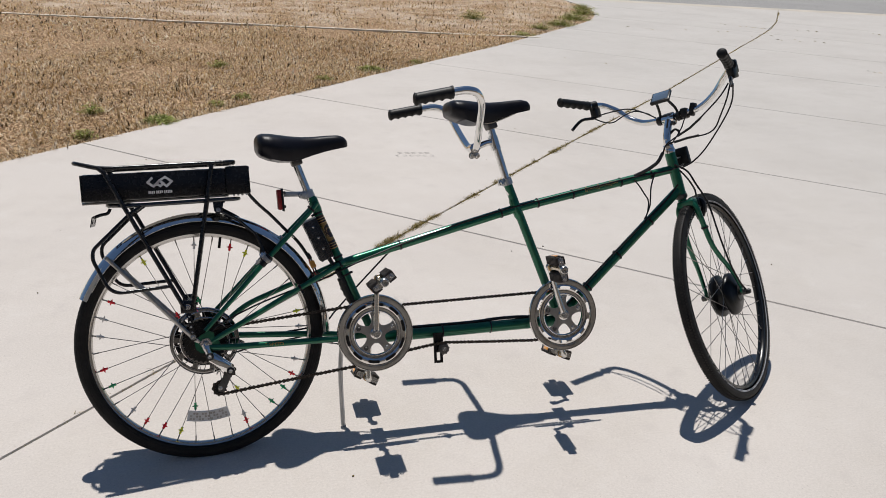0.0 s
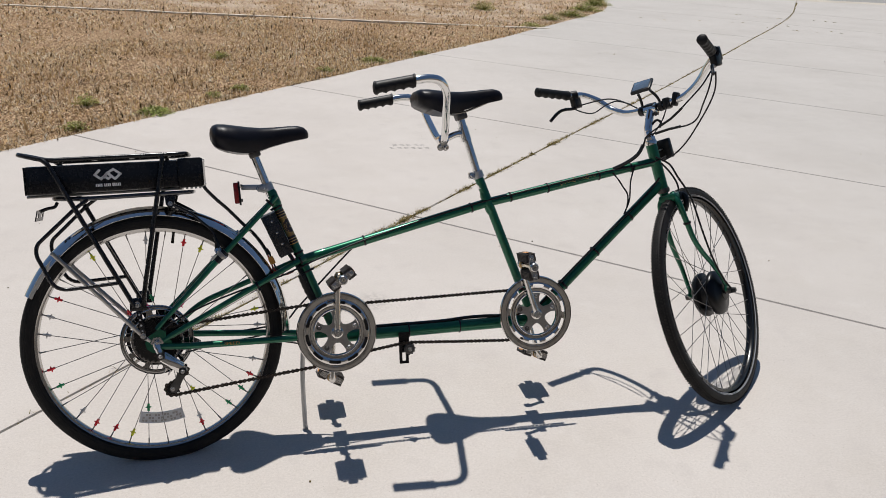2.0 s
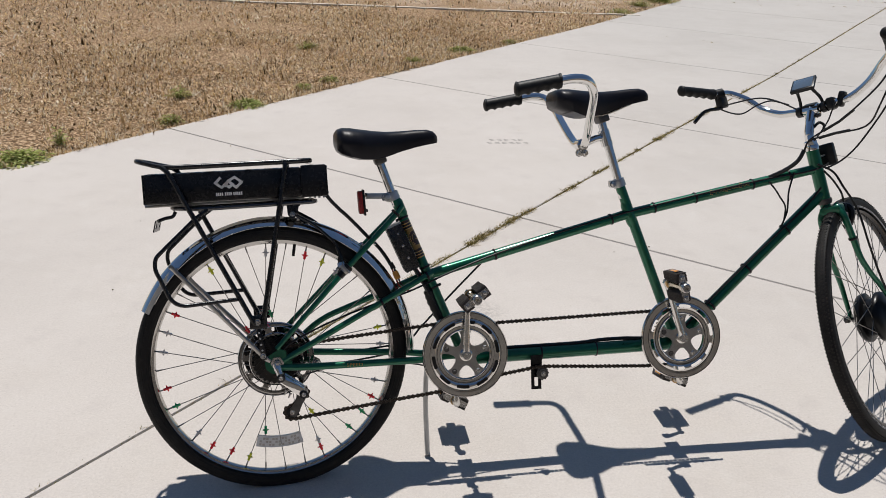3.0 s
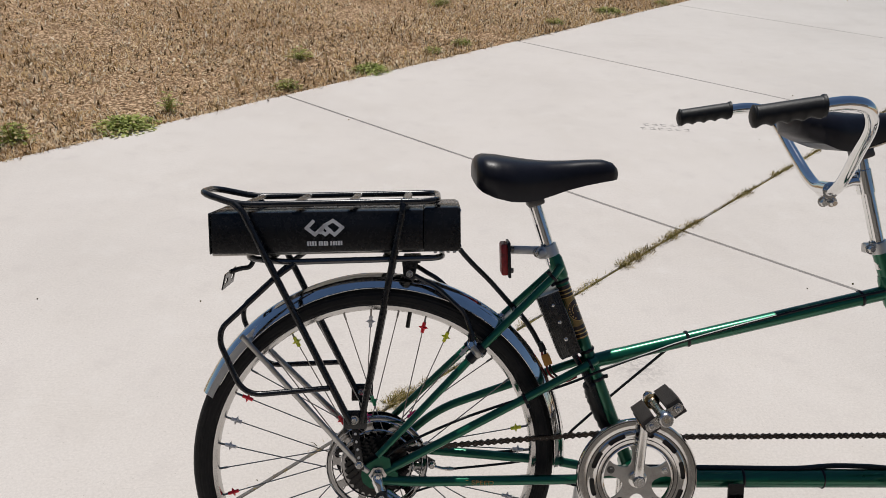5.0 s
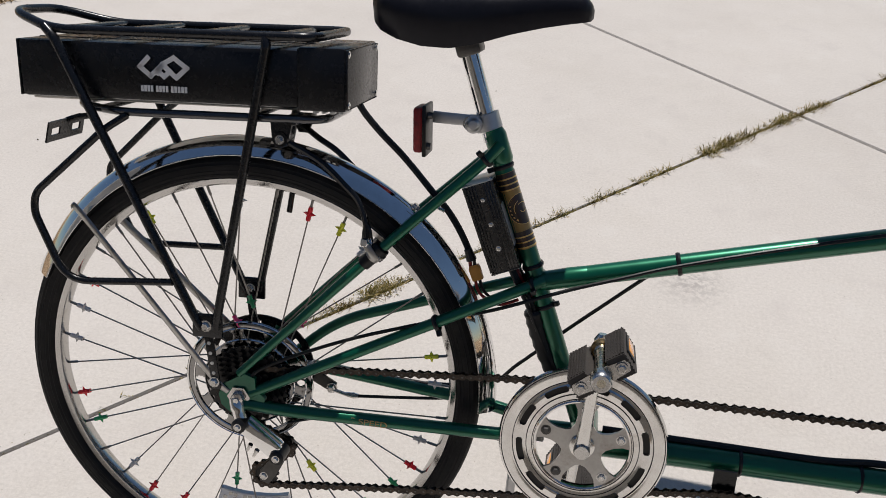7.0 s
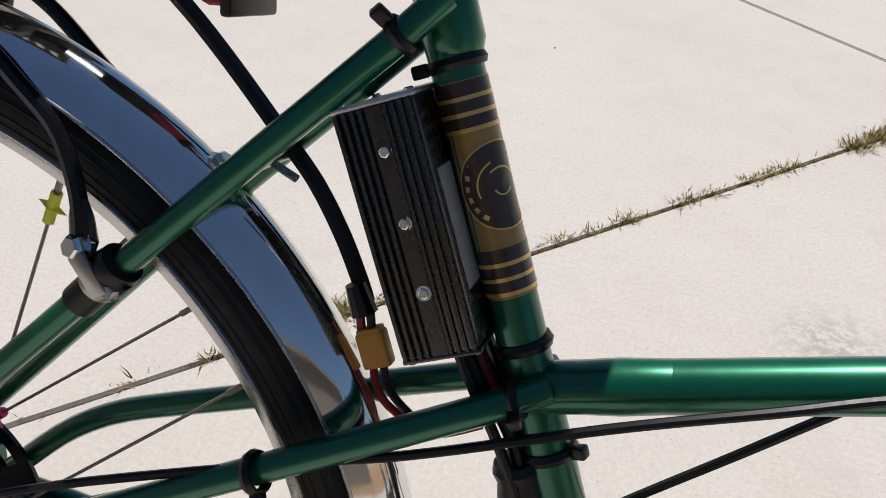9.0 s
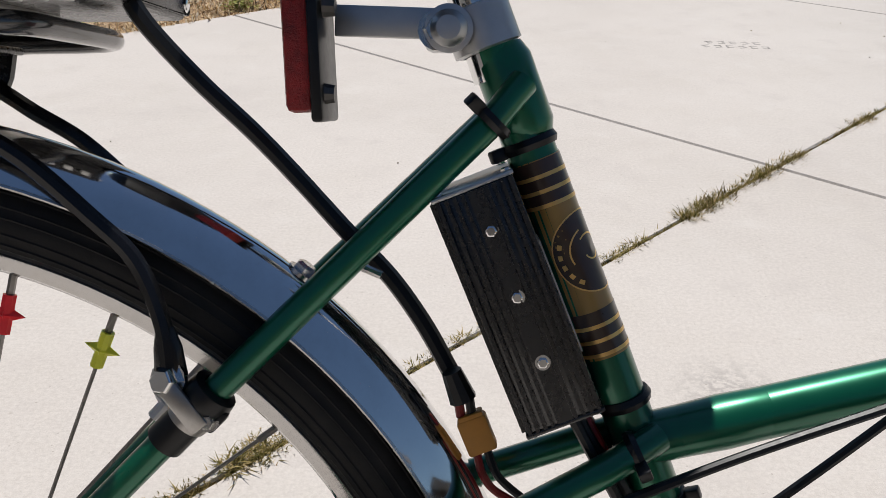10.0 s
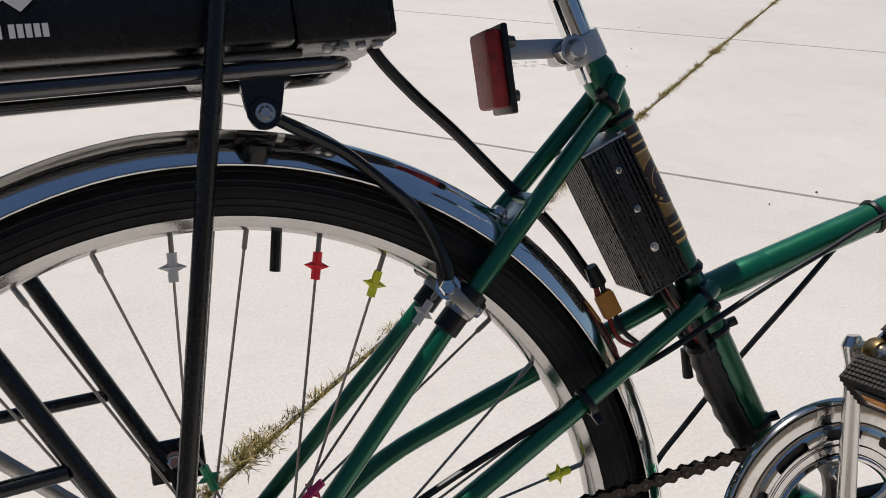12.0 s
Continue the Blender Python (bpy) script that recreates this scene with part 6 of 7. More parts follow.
for k, mat in ((-1, RED_WIRE), (1, CABLE)):
    part("lead_wire", sweep(B(), [Vector((0.3265 + 0.003 * k, -0.0035, 0.579)), Vector((0.3285 + 0.003 * k, -0.003, 0.567))], 0.0026, 8), mat, lead)
    run("lead_wire", [Vector((0.337 + 0.003 * k, -0.003, 0.549)), Vector((0.342 + 0.004 * k, -0.003, 0.534)), Vector((0.353 + 0.005 * k, -0.001, 0.522)), Vector((0.372, 0.0, 0.513)), Vector((0.398, 0.01, 0.520))], 0.0024, lead, RED_WIRE if k < 0 else CABLE)
conn = box(B(), (0.3345, -0.003, 0.5575), (0.0165, 0.010, 0.021), Matrix.Rotation(radians(22), 3, "Y").transposed(), 0.0018)
box(conn, (0.3310, -0.003, 0.5665), (0.0140, 0.0085, 0.006), Matrix.Rotation(radians(22), 3, "Y").transposed(), 0.001)
part("connector", conn, CONNECTOR, lead, "orange power connector")

# long cables on the frame
run("frame_cable", [Vector((1.642, -0.010, 0.838)), Vector((1.618, -0.0215, 0.828)), Vector((1.56, -0.0180, 0.812)), Vector((1.40, -0.0145, 0.7885)), Vector((1.02, -0.0150, 0.714)), Vector((0.80, -0.0140, 0.6595)), Vector((0.62, -0.0162, 0.6075)), Vector((0.5405, -0.0235, 0.5815)), Vector((0.4704, -0.028, 0.557)), Vector((0.3716, -0.032, 0.517)), Vector((0.302, -0.040, 0.497)), Vector((0.16, -0.056, 0.452)), Vector((0.045, -0.064, 0.40)), Vector((0.02, -0.066, 0.372))], 0.0027, bike, label="black gear cable along the frame")
run("frame_cable", [Vector((0.600, 0.0, 0.600)), Vector((0.575, 0.004, 0.577)), Vector((0.535, 0.012, 0.537)), Vector((0.4753, 0.028, 0.4750)), Vector((0.4088, 0.040, 0.4050)), Vector((0.36, 0.044, 0.362)), Vector((0.24, 0.05, 0.345))], 0.0028, bike, label="black brake cable under the top tube")
run("frame_cable", [Vector((0.545, 0.004, 0.336)), Vector((0.70, 0.002, 0.337)), Vector((0.85, -0.002, 0.339)), Vector((0.93, 0.003, 0.343)), Vector((1.00, 0.0, 0.344)), Vector((1.09, 0.0, 0.341)), Vector((1.15, 0.0, 0.36))], 0.0055, bike, label="black motor cable tied along the boom tube")
run("frame_cable", [Vector((1.17, -0.014, 0.365)), Vector((1.30, -0.018, 0.487)), Vector((1.45, -0.018, 0.616)), Vector((1.56, -0.019, 0.710)), Vector((1.61, -0.022, 0.765))], 0.0035, bike, label="black motor cable along the down tube")


# -- rear rack --
TOP_Z, LOW_Z = 0.8645, 0.756


def rz(x, base):
    return base + 0.036 * (x + 0.25)


def loop_at(x0, x1, y, base, r, lift=0.004):
    return rounded([Vector((x0, -y * 0.6, rz(x0, base) + lift)), Vector((x0 + 0.075, -y, rz(x0 + 0.05, base))), Vector((x1, -y, rz(x1, base))), Vector((x1, y, rz(x1, base))), Vector((x0 + 0.075, y, rz(x0 + 0.05, base))), Vector((x0, y * 0.6, rz(x0, base) + lift))], r, 6, closed=True)


def closed_tube(points, r, sides=12):
    pts = list(points)
    return sweep(B(), pts + [pts[0]], r, sides, cap=False)


rack = part("rear_rack", closed_tube(loop_at(-0.3225, 0.113, 0.082, TOP_Z, 0.03, 0.020), 0.0062), RACK_BLACK, bike, "black steel rear carrier rack")
part("rack_rail", closed_tube(loop_at(-0.242, 0.124, 0.066, LOW_Z, 0.03), 0.0058), RAIL_BLACK, rack)
for x in (-0.235, -0.145, -0.045, 0.055):
    part("rack_slat", sweep(B(), [Vector((x, -0.080, rz(x, TOP_Z))), Vector((x, 0.080, rz(x, TOP_Z)))], 0.0085, 10, squash=0.42, up=(0, 0, 1)), RACK_BLACK, rack)
for x in (-0.20, 0.02):
    part("rack_slat", box(B(), (x, 0, rz(x, LOW_Z)), (0.018, 0.128, 0.004), None, 0.001), RACK_BLACK, rack)
for side in (-1, 1):
    y = 0.087 * side
    part("rack_leg", sweep(B(), rounded([Vector((-0.255, 0.082 * side, rz(-0.255, TOP_Z) + 0.002)), Vector((-0.240, y, rz(-0.245, TOP_Z) - 0.010)), Vector((-0.052, 0.081 * side, 0.476)), Vector((-0.042, 0.080 * side, 0.458))], 0.02), 0.0064, 12), RACK_BLACK, rack)
    part("rack_leg", sweep(B(), rounded([Vector((0.046, 0.082 * side, rz(0.05, TOP_Z) + 0.002)), Vector((0.050, y, rz(0.05, TOP_Z) - 0.010)), Vector((-0.019, 0.081 * side, 0.480)), Vector((-0.022, 0.080 * side, 0.458))], 0.02), 0.0064, 12), RACK_BLACK, rack)
    part("pannier_loop", sweep(B(), rounded([Vector((-0.150, 0.070 * side, 0.755)), Vector((-0.178, 0.080 * side, 0.735)), Vector((-0.2765, 0.092 * side, 0.640)), Vector((-0.2785, 0.094 * side, 0.613)), Vector((-0.236, 0.094 * side, 0.515)), Vector((-0.082, 0.083 * side, 0.526))], 0.035, 6), 0.0052, 12), RACK_BLACK, rack)
    part("rack_foot", box(B(), (-0.034, 0.079 * side, 0.463), (0.044, 0.005, 0.036), None, 0.002), RACK_BLACK, rack)
    part("rack_strut", box(B(), (-0.030, 0.0755 * side, 0.414), (0.013, 0.003, 0.104), Matrix.Rotation(radians(-8), 3, "Y"), 0.001), RACK_BLACK, rack)
    for k in range(6):
        p = Vector((-0.0360 + 0.00225 * k, 0.0755 * side, 0.450 - 0.0155 * k))
        part("strut_hole", lathe(B(), [(0, 0.0017), (0.0028, 0.0017), (0.0028, 0.0021), (0, 0.0021)], p, (0, side, 0), 10), SILVER_LABEL, rack)
    bolt("rack_bolt", Vector((-0.036, 0.0815 * side, 0.463)), (0, side, 0), 0.0065, 0.005, rack)
    bolt("rack_nut", Vector((-0.036, 0.0765 * side, 0.463)), (0, -side, 0), 0.0062, 0.005, rack)
    bolt("rack_bolt", Vector((-0.0260, 0.0775 * side, 0.374)), (0, side, 0), 0.006, 0.005, rack)
clip = part("rack_clip", plate(B(), [(0.048, 0.765), (0.080, 0.768), (0.077, 0.752), (0.074, 0.738), (0.069, 0.729), (0.057, 0.728), (0.051, 0.736)], -0.066, -0.061), RACK_BLACK, rack, "black mudguard clip with a bolt")
bolt("clip_bolt", Vector((0.063, -0.069, 0.7385)), (0, -1, 0), 0.0050, 0.005, clip)
part("clip_boss", lathe(B(), [(0, 0), (0.0105, 0), (0.0112, 0.002), (0.0112, 0.024), (0, 0.024)], Vector((0.063, -0.068, 0.7385)), (0, 1, 0), 16), BLACK, clip)
part("clip_bridge", box(B(), (0.066, -0.020, 0.7600), (0.034, 0.088, 0.004), Matrix.Rotation(radians(-2), 3, "Y"), 0.001), RACK_BLACK, clip)
part("clip_ear", plate(B(), [(0.050, 0.762), (0.080, 0.763), (0.077, 0.746), (0.072, 0.734), (0.058, 0.734), (0.052, 0.746)], 0.0190, 0.0235), RACK_BLACK, clip)
tag = part("tail_bracket", sweep(B(), spline([Vector((-0.236, -0.006, 0.751)), Vector((-0.244, -0.006, 0.738)), Vector((-0.262, -0.006, 0.734)), Vector((-0.281, -0.006, 0.727))], 5), 0.0045, 8, squash=0.4, up=(0, 1, 0)), RACK_BLACK, rack, "perforated light bracket")
bm = B()
for y0, y1, z0, z1 in ((-0.0425, 0.0425, 0.005, 0.015), (-0.0425, 0.0425, -0.015, -0.006), (-0.0425, -0.034, -0.006, 0.005), (-0.014, 0.014, -0.006, 0.005), (0.034, 0.0425, -0.006, 0.005)):
    box(bm, (0, (y0 + y1) / 2, (z0 + z1) / 2), (0.0025, y1 - y0 + 0.0002, z1 - z0 + 0.0002))
part("bracket_plate", moved(bm, Matrix.Translation((-0.282, -0.008, 0.716)) @ Matrix.Rotation(radians(12), 4, "Y")), RACK_BLACK, tag, "black plate with two long slots")

# -- battery pack in the rack --
battery = thing("battery_pack", bike.matrix_world @ Matrix.Translation((-0.076, 0, 0.8165)) @ Matrix.Rotation(radians(-1.9), 4, "Y"), "long black battery pack with white logo in the rack", "battery")
part("case", box(B(), (-0.0295, 0, 0), (0.389, 0.150, 0.077), None, 0.006), BATTERY_BLACK, battery)
part("end_box", box(B(), (0.1975, 0, 0.001), (0.065, 0.155, 0.083), None, 0.004), BATTERY_BLACK, battery)
part("end_plate", box(B(), (0.2312, 0, 0.001), (0.003, 0.150, 0.078), None, 0.003), BATTERY_BLACK, battery)
part("end_plate", box(B(), (-0.2250, 0, 0), (0.003, 0.148, 0.075), None, 0.001), BATTERY_BLACK, battery)
for y in (-0.068, 0.068):
    for z in (-0.030, 0.036):
        bolt("plate_screw", Vector((0.2327, y, z - 0.002)), (1, 0, 0), 0.0035, 0.0016, battery, CHROME)
part("seam", box(B(), (0.1655, 0, 0.0), (0.002, 0.1515, 0.080), None, 0.0006), PLASTIC, battery)
part("base_rail", box(B(), (-0.03, 0, -0.042), (0.40, 0.085, 0.008), None, 0.002), DULL_STEEL, battery, "grey mounting rail")
for k in range(4):
    part("base_clip", box(B(), (0.185 + 0.012 * k, -0.060, -0.0425), (0.006, 0.012, 0.005), None, 0.001), ALLOY, battery)
for k in (-0.075, 0.075):
    part("top_groove", box(B(), (-0.0295, 0.030 * (1 if k > 0 else -1), 0.0388), (0.382, 0.003, 0.001)), PLASTIC, battery)
# angular white mark
Y_FACE = -0.0755
mark = [((-0.098, 0.008), (-0.086, 0.020)), ((-0.098, 0.008), (-0.083, -0.004)), ((-0.083, -0.004), (-0.070, 0.008)), ((-0.074, 0.000), (-0.066, 0.012)), ((-0.066, 0.012), (-0.0555, 0.003)), ((-0.0555, 0.003), (-0.0645, -0.004)), ((-0.0645, -0.004), (-0.074, 0.004)), ((-0.066, 0.012), (-0.050, 0.021)), ((-0.050, 0.021), (-0.033, 0.008)), ((-0.033, 0.008), (-0.0475, -0.005)), ((-0.0475, -0.005), (-0.0605, 0.006))]
for (x0, z0), (x1, z1) in [((a + 0.048, b), (c + 0.048, d)) for (a, b), (c, d) in mark]:
    d = Vector((x1 - x0, 0, z1 - z0))
    part("white_mark", box(B(), ((x0 + x1) / 2, Y_FACE, (z0 + z1) / 2), (d.length + 0.005, 0.0008, 0.0064), Matrix.Rotation(-math.atan2(d.z, d.x), 3, "Y")), WHITE_PRINT, battery, "stroke of an angular white printed mark")
bm = B()
x = -0.050
for word in (4, 4, 5):
    for k in range(word):
        box(bm, (x + 0.0018, Y_FACE, -0.0205), (0.0034, 0.0006, 0.0082))
        x += 0.0046
    x += 0.0028
part("white_lettering", bm, WHITE_PRINT, battery, "row of narrow white letter bars")


WHEEL_N = Vector((-0.0805, 1.0, 0.056)).normalized()             # the rear wheel's axle is not quite square to the frame
WHEEL_U = (Vector((1, 0, 0)) - WHEEL_N * WHEEL_N.x).normalized()
WHEEL_POSE = Matrix.Translation((0.0030, -0.0125, 0.3515)) @ Matrix((WHEEL_U, WHEEL_N, WHEEL_U.cross(WHEEL_N))).transposed().to_4x4() @ Matrix.Translation(-HUB)
FRAME_SIDE = ((-0.35, 0.0, 0.18, 0.34, 0.45, 0.65, 1.0, 1.5, 1.8), (-0.030, -0.0125, -0.002, 0.003, 0.004, 0.0067, 0.0115, 0.005, 0.0))
RACK_SIDE = ((-0.35, -0.23, -0.08, -0.036, 0.05, 0.16), (-0.037, -0.030, -0.022, -0.016, -0.007, -0.004))
FRAME_AHEAD = ((0.25, 0.33, 0.45, 0.62), (0.0, 0.0026, 0.0026, 0.0))


def settled(ob, to_bike, kind):
    """The bicycle is not quite true: its rear end stands a little to the right, its bars a little to the left."""
    back = to_bike.inverted()
    for v in ob.data.vertices:
        p = to_bike @ v.co
        if kind == "wheel":
            v.co = back @ (WHEEL_POSE @ p)
            continue
        side, ahead = RACK_SIDE if kind == "rack" else FRAME_SIDE, 0.0
        if kind == "frame":
            ahead = float(np.interp(p.x, *FRAME_AHEAD)) * float(np.interp(p.x, (0.62, 0.63), (1, 0)))
        v.co = back @ Vector((p.x + ahead, p.y + float(np.interp(p.x, *side)), p.z + 0.05 * p.y * float(np.interp(p.x, (1.2, 1.5), (1, 0)))))


def settle(top, kinds):
    done = set()
    for ob in top.children:
        kind = kinds.get(ob.name.split(".")[0], "other")
        for k in (ob, *ob.children_recursive):
            if k.data not in done:
                done.add(k.data)
                settled(k, bike.matrix_world.inverted() @ top.matrix_world, "other" if k.name.split(".")[0] == "mudguard_screw" else kind)


settle(bike, {"rear_wheel": "wheel", "mudguard": "wheel", "rear_rack": "rack", "bicycle_frame": "frame", "motor_controller": "frame", "battery_lead": "frame"})
settle(battery, {k.name.split(".")[0]: "rack" for k in battery.children})


# ---- unseen walls and eave, added behind the viewer for the chrome to reflect ----
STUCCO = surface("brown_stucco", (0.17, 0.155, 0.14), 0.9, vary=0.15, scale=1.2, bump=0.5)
GREY_STUCCO = surface("pale_grey_stucco", (0.46, 0.44, 0.41), 0.9, vary=0.15, scale=1.2, bump=0.5)
tagged(part("wall_south", box(B(), (2.0, -6.6, 1.5), (13, 0.25, 3.2)), STUCCO, smooth=0), "plain brown stucco wall, unseen, added for reflections", "wall", kind="structure")
tagged(part("roof_eave", box(B(), (2.0, -6.55, 3.2), (13.4, 0.7, 0.2)), STUCCO, smooth=0), "plain unseen eave, added to shade the top of the wall", "eave", kind="structure")
tagged(part("wall_west", box(B(), (-4.6, -4.0, 1.9), (0.25, 5.6, 4.0)), GREY_STUCCO, smooth=0), "plain pale grey stucco wall, unseen, added for reflections", "wall", kind="structure")


# ---- dry grass, weeds and litter ----
def blades_mesh(name, roots, heights, widths, lean, bend, material, label, category, seed, kind="stuff"):
    """Many bent blades in one mesh: arrays of roots (n, 3), heights, widths, lean and bend."""
    rng = np.random.default_rng(seed)
    n = len(roots)
    a = rng.uniform(0, 2 * np.pi, n)
    out = np.stack([np.cos(a), np.sin(a), np.zeros(n)], 1)
    side = np.stack([-np.sin(a), np.cos(a), np.zeros(n)], 1)
    up = np.array([0, 0, 1.0])
    w, h = widths[:, None], heights[:, None]
    t1, t2 = lean[:, None], (lean + bend)[:, None]
    p0 = roots
    p1 = p0 + h * 0.5 * (np.cos(t1) * up + np.sin(t1) * out)
    p2 = p1 + h * 0.5 * (np.cos(t2) * up + np.sin(t2) * out)
    p2[:, 2] = np.maximum(p2[:, 2], p0[:, 2] + 0.003)
    verts = np.stack([p0 - side * w / 2, p0 + side * w / 2, p1 + side * w * 0.4, p1 - side * w * 0.4, p2], 1).reshape(-1, 3)
    base = np.arange(n)[:, None] * 5
    quads = (base + np.array([0, 1, 2, 3])).tolist()
    tris = (base + np.array([3, 2, 4])).tolist()
    me = bpy.data.meshes.new(name)
    me.from_pydata(verts.tolist(), [], quads + tris)
    me.materials.append(material)
    ob = new(name, me)
    return tagged(ob, label, category, kind=kind)


def lawn_points(n, s0, s1, depth, power, seed):
    rng = np.random.default_rng(seed)
    s = rng.uniform(s0, s1, n)
    q = np.array([flare(v) for v in s]) + depth * rng.uniform(0, 1, n) ** power - 0.015
    p = np.outer(s, ALONG) + np.outer(q, ACROSS)
    over = (p - np.array(KERB_A)) @ np.array(STREET_OUT)
    p = p[over < -0.05]
    # uneven growth: some of it is bare
    keep = np.array([noise.noise((x * 0.9, y * 0.9, 7.0)) + 0.5 * noise.noise((x * 4.0, y * 4.0, 1.0)) + 0.9 * noise.noise((x * 19.0, y * 19.0, 3.0)) > -0.30 + 0.5 * (k % 3 == 0) * 0.2 for k, (x, y, _) in enumerate(p)])
    p = p[keep]
    beyond = p @ np.array((0.216, 0.976, 0.0)) - 10.60
    p = p[(beyond < 0) | (rng.uniform(0, 1, len(p)) < np.clip(0.9 - 0.25 * beyond, 0.45, 0.9))]
    p[:, 2] = [lawn_height(x, y) + 0.001 for x, y, _ in p]
    return p


def dry_grass():
    groups = ((130000, -3.5, 8.0, 3.2, 1.4, 0.028, 0.0056, 1), (95000, -3.5, 17.0, 10.0, 1.1, 0.036, 0.0125, 2), (22000, -3.5, 17.0, 0.30, 1.3, 0.038, 0.0040, 3), (34000, -3.0, 17.5, 13.0, 0.9, 0.042, 0.018, 4))
    roots, hs, ws, ls, bs = [], [], [], [], []
    for n, s0, s1, depth, power, h, w, seed in groups:
        p = lawn_points(n, s0, s1, depth, power, seed)
        rng = np.random.default_rng(seed + 20)
        m = len(p)
        roots.append(p)
        clump = np.array([noise.noise((x * 11.0, y * 11.0, 8.0)) for x, y, _ in p])
        hs.append(h * rng.lognormal(0, 0.35, m) * np.clip(1.0 + 1.1 * clump, 0.4, 2.0))
        ws.append(w * rng.uniform(0.6, 1.4, m))
        flat = rng.uniform(0, 1, m) < 0.6
        ls.append(np.where(flat, rng.uniform(0.95, 1.4, m), rng.uniform(0.1, 0.9, m)))
        bs.append(np.where(flat, rng.uniform(-0.1, 0.3, m), rng.uniform(0.0, 0.6, m)))
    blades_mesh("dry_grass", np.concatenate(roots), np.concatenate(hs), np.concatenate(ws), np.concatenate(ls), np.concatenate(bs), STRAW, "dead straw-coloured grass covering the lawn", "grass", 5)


dry_grass()


def joint_grass():
    """Tufts along the long joint of the driveway, with gaps between them."""
    rng = np.random.default_rng(11)
    roots, tall = [], []
    s = -0.62
    while s < 19.8:
        growth = float(np.interp(s, (0.36, 0.43, 0.60, 0.66, 1.20, 1.27, 1.50, 1.56, 1.70, 1.76, 2.32, 2.38, 2.54, 2.60, 2.86, 2.94, 3.05, 3.12, 3.78, 3.86, 4.00, 4.05, 4.33, 4.42, 4.64, 4.70, 5.10, 5.30, 5.90, 6.00, 6.30, 6.60),
                                 (0.02, 1.3, 1.3, 0.25, 0.3, 0.95, 0.95, 0.25, 0.25, 1.2, 1.2, 0.05, 0.05, 0.95, 0.85, 0.2, 0.2, 0.75, 0.75, 0.25, 0.25, 1.3, 1.3, 0.2, 0.2, 0.8, 0.8, 0.25, 0.25, 0.7, 0.6, 0.3)))
        density = min(max(growth * (1 + 0.6 * noise.noise((s * 3.1, 4.0, 0)) + 0.8 * noise.noise((s * 9.3, 9.0, 0))), 0.01), 1.7)
        n = int((420 if s < 1.0 else 230) * density * rng.uniform(0.5, 1.3))
        if n:
            c = yard(s, joint_q(s) + rng.normal(0, 0.002))
            p = np.array(c) + np.outer(rng.normal(0, 0.011, n), ALONG) + np.outer(rng.normal(0, 0.003 + 0.0065 * density, n), ACROSS)
            p[:, 2] = -0.006
            roots.append(p)
            tall.append(np.full(n, (0.95 if s < 1.0 else 1.0) * rng.lognormal(0, 0.3) * (0.8 + 0.2 * min(density, 1.4))))
        s += rng.uniform(0.012, 0.03)
    p = np.concatenate(roots)
    n = len(p)
    blades_mesh("joint_grass", p, np.concatenate(tall) * rng.lognormal(math.log(0.0130), 0.35, n), rng.uniform(0.0012, 0.0030, n), rng.uniform(0.5, 1.4, n), rng.uniform(0.0, 0.7, n), JOINT_GRASS, "yellow-green grass tufts growing in the concrete joint", "grass", 12)


joint_grass()


def weed(where, radius, height, n, seed, label, material=WEED):
    """A low plant: small oval leaves on a mound of short stems."""
    rng = np.random.default_rng(seed)
    bm = B()
    for k in range(n):
        a, r = rng.uniform(0, 2 * math.pi), radius * math.sqrt(rng.uniform(0, 1)) * (0.75 + 0.35 * math.sin(3 * k))
        top = height * (1 - 0.65 * (r / radius) ** 2) * rng.uniform(0.25, 1.0)
        c = Vector((r * math.cos(a), r * math.sin(a), top + 0.004))
        d = Vector((math.cos(a + rng.uniform(-1, 1)), math.sin(a + rng.uniform(-1, 1)), rng.uniform(-0.2, 0.35))).normalized()
        side = d.cross(Vector((0, 0, 1))).normalized()
        L, w = rng.uniform(0.014, 0.034), rng.uniform(0.005, 0.011)
        tip = c + d * L
        vs = [bm.verts.new(q) for q in (c, c + d * L * 0.35 + side * w, c + d * L * 0.75 + side * w * 0.8 - Vector((0, 0, 0.002)), tip - Vector((0, 0, 0.004)), c + d * L * 0.75 - side * w * 0.8 - Vector((0, 0, 0.002)), c + d * L * 0.35 - side * w)]
        bm.faces.new(vs[:4])
        bm.faces.new((vs[0], vs[3], vs[4], vs[5]))
        sweep(bm, [Vector((0, 0, -0.006)), Vector((c.x * 0.6, c.y * 0.6, top * 0.5)), c], 0.0009, 3, cap=False)
    ob = part("weed", moved(bm, Matrix.Translation((where[0], where[1], lawn_height(*where)))), material, None, "", 0)
    return tagged(ob, label, "weed", group="weeds in the lawn")


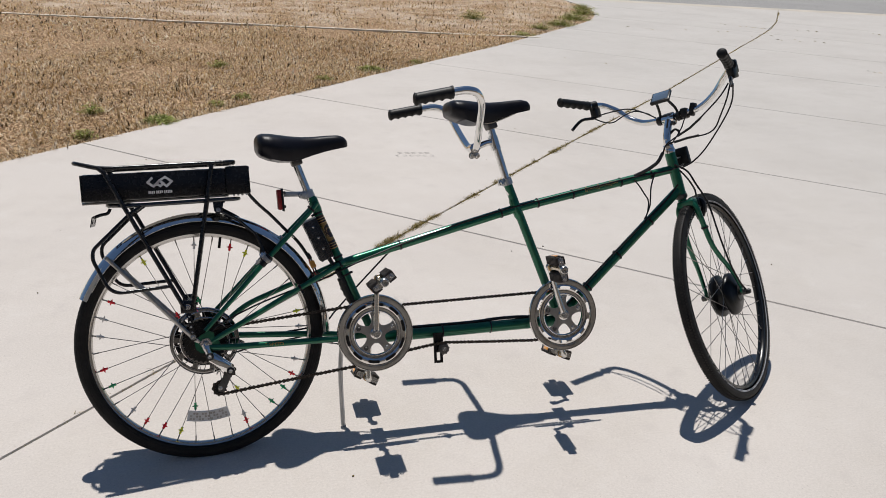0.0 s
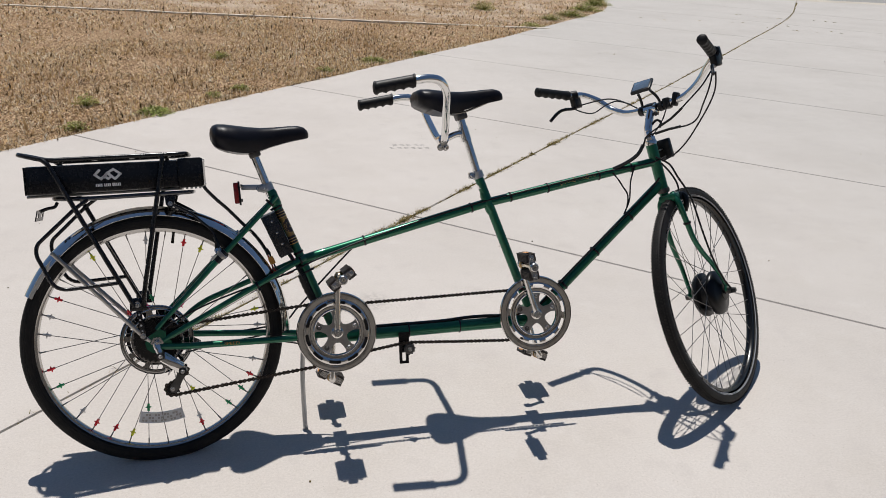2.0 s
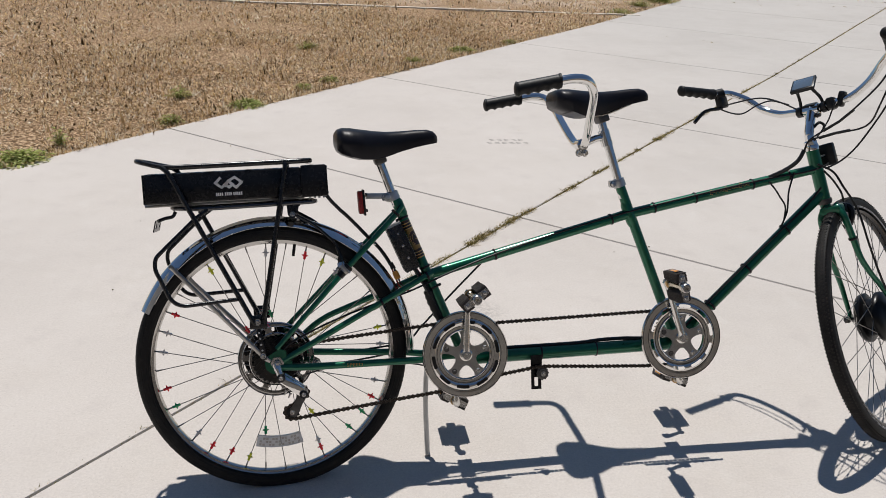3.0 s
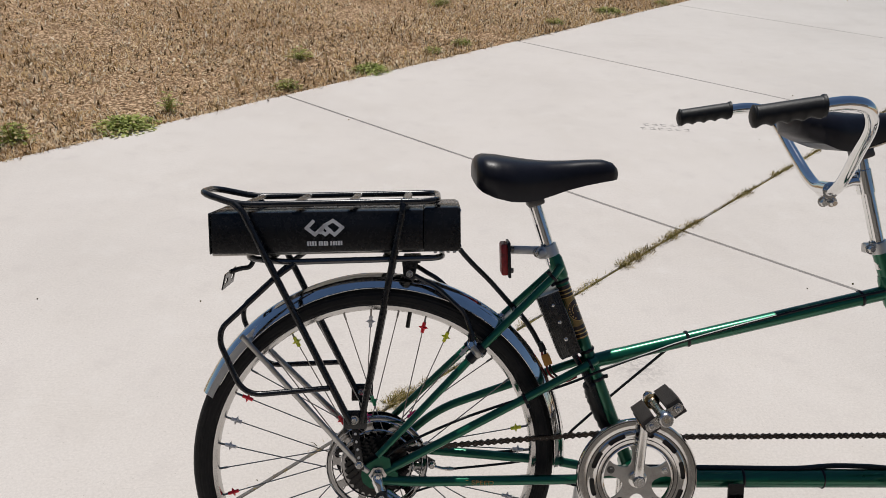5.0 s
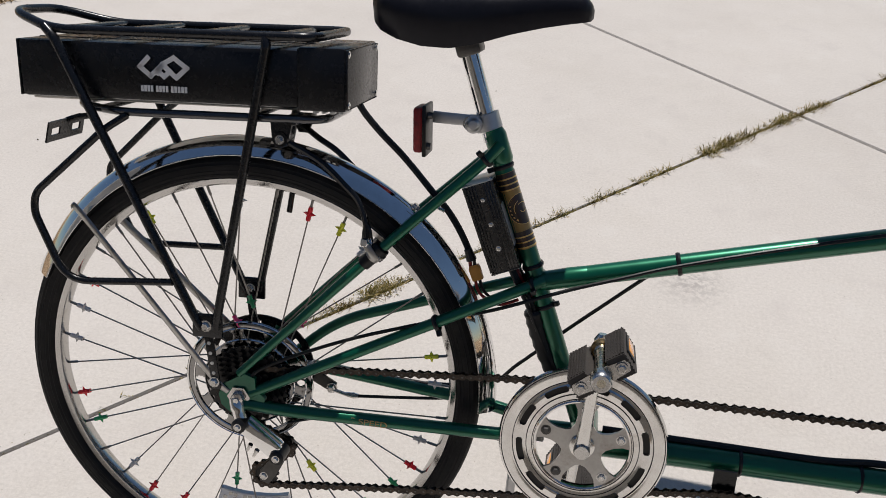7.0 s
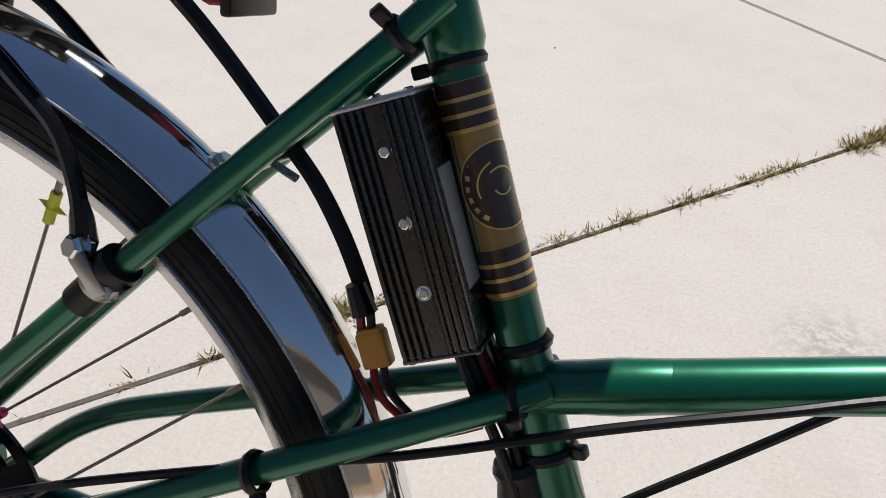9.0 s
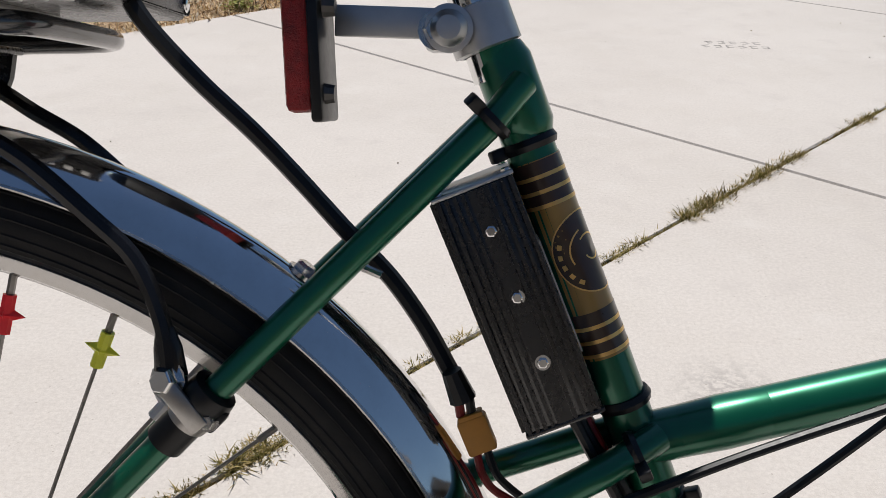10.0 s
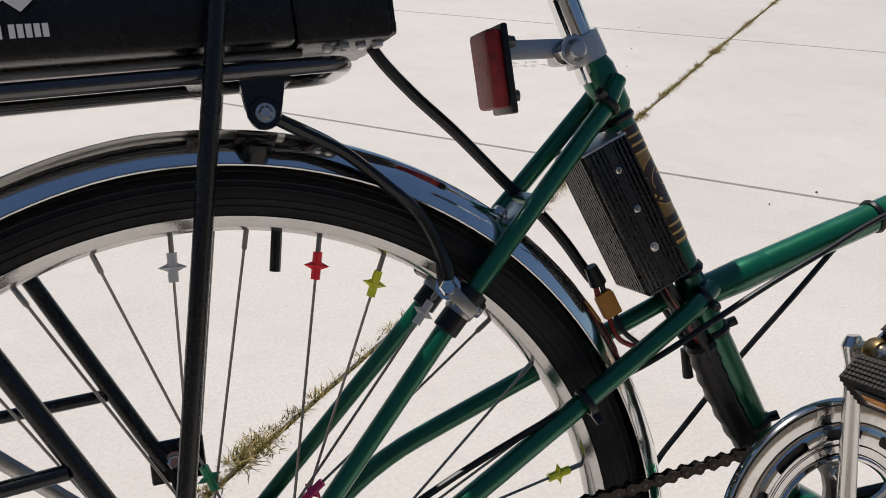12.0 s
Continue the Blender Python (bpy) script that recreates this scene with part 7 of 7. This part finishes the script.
green = "low green leafy weed at the lawn's edge"
sparse = "small sparse weed in the dry lawn"
for k, (x, y, r, h, n, label) in enumerate(((-1.55, 3.12, 0.17, 0.055, 620, green), (-0.33, 4.42, 0.13, 0.05, 380, green), (1.75, 6.80, 0.15, 0.05, 360, green), (-0.86, 4.75, 0.10, 0.09, 110, sparse),
                                            (-2.05, 2.86, 0.12, 0.10, 150, sparse), (-0.82, 3.95, 0.09, 0.06, 110, sparse), (-1.41, 3.43, 0.06, 0.12, 60, sparse), (0.16, 6.98, 0.14, 0.08, 120, sparse),
                                            (0.10, 5.02, 0.08, 0.05, 70, sparse), (0.33, 5.28, 0.09, 0.05, 90, sparse), (1.15, 6.15, 0.10, 0.05, 120, sparse), (2.4, 7.35, 0.10, 0.05, 120, sparse),
                                            (4.6, 12.2, 0.30, 0.16, 260, sparse), (5.9, 11.35, 0.32, 0.12, 420, green), (6.6, 12.35, 0.34, 0.14, 460, green), (7.25, 13.4, 0.34, 0.14, 460, green), (7.7, 14.4, 0.3, 0.12, 340, green), (5.3, 10.75, 0.25, 0.09, 240, green), (4.7, 9.95, 0.2, 0.07, 160, sparse))):
    weed((x, y), r, h, n, 100 + k, label)


def litter():
    """Dry leaf scraps blown over the concrete."""
    rng = np.random.default_rng(31)
    bm = B()
    spots = [(rng.uniform(8.5, 16.5), rng.uniform(-3.5, 2.6)) for _ in range(16)]
    for s, q in spots:
        for k in range(rng.integers(3, 9)):
            c = yard(s + rng.normal(0, 0.04), q + rng.normal(0, 0.26), 0.004)
            size = rng.uniform(0.010, 0.042)
            d = (ACROSS + ALONG * rng.normal(0, 0.5)).normalized() * size + Vector((0, 0, rng.uniform(0, 0.004)))
            e = Vector((-d.y, d.x, rng.uniform(0, 0.006))).normalized() * rng.uniform(0.004, 0.011)
            vs = [bm.verts.new(p) for p in (c - d, c - e + Vector((0, 0, 0.004)), c + d, c + e + Vector((0, 0, 0.006)))]
            bm.faces.new(vs)
    for k in range(22):
        c = yard(rng.uniform(-1.0, 6.0), rng.uniform(-1.9, 3.0), 0.002)
        size = rng.uniform(0.0015, 0.004)
        bmesh.ops.create_icosphere(bm, subdivisions=1, radius=size, matrix=Matrix.Translation(c))
    return tagged(part("leaf_litter", bm, JOINT_GRASS, smooth=0), "scattered dry leaf scraps and grit on the concrete", "litter", kind="stuff")


litter()


def stamp_marks():
    """Two rows of shallow marks pressed into the slab, grey with dust; no letter can be read."""
    bm = B()
    c = Vector((1.446, 3.316, 0.0))
    way = (ALONG * 0.62 - ACROSS * 0.78).normalized()
    over = Vector((-way.y, way.x, 0))
    for row, count in ((0, 6), (1, 5)):
        for k in range(count):
            p = c + way * (0.048 * (k - count / 2)) + over * (0.070 * row - 0.035)
            turn = Matrix.Rotation(math.atan2(way.y, way.x) + 0.5 - 0.25 * (k % 3), 3, "Z")
            box(bm, p + over * 0.014 + Vector((0, 0, 0.0003)), (0.030, 0.009, 0.0006), turn)
            box(bm, p - over * 0.016 + Vector((0, 0, 0.0003)), (0.026, 0.008, 0.0006), turn)
            box(bm, p + way * (0.010 if k % 2 else -0.010) + Vector((0, 0, 0.0003)), (0.008, 0.030, 0.0006), turn)
    return part("pressed_mark", bm, DUSTY, driveway, smooth=0)


DUSTY = surface("dusty_stained_concrete", (0.40, 0.37, 0.34), 0.9, vary=0.2, scale=8)
stamp_marks()
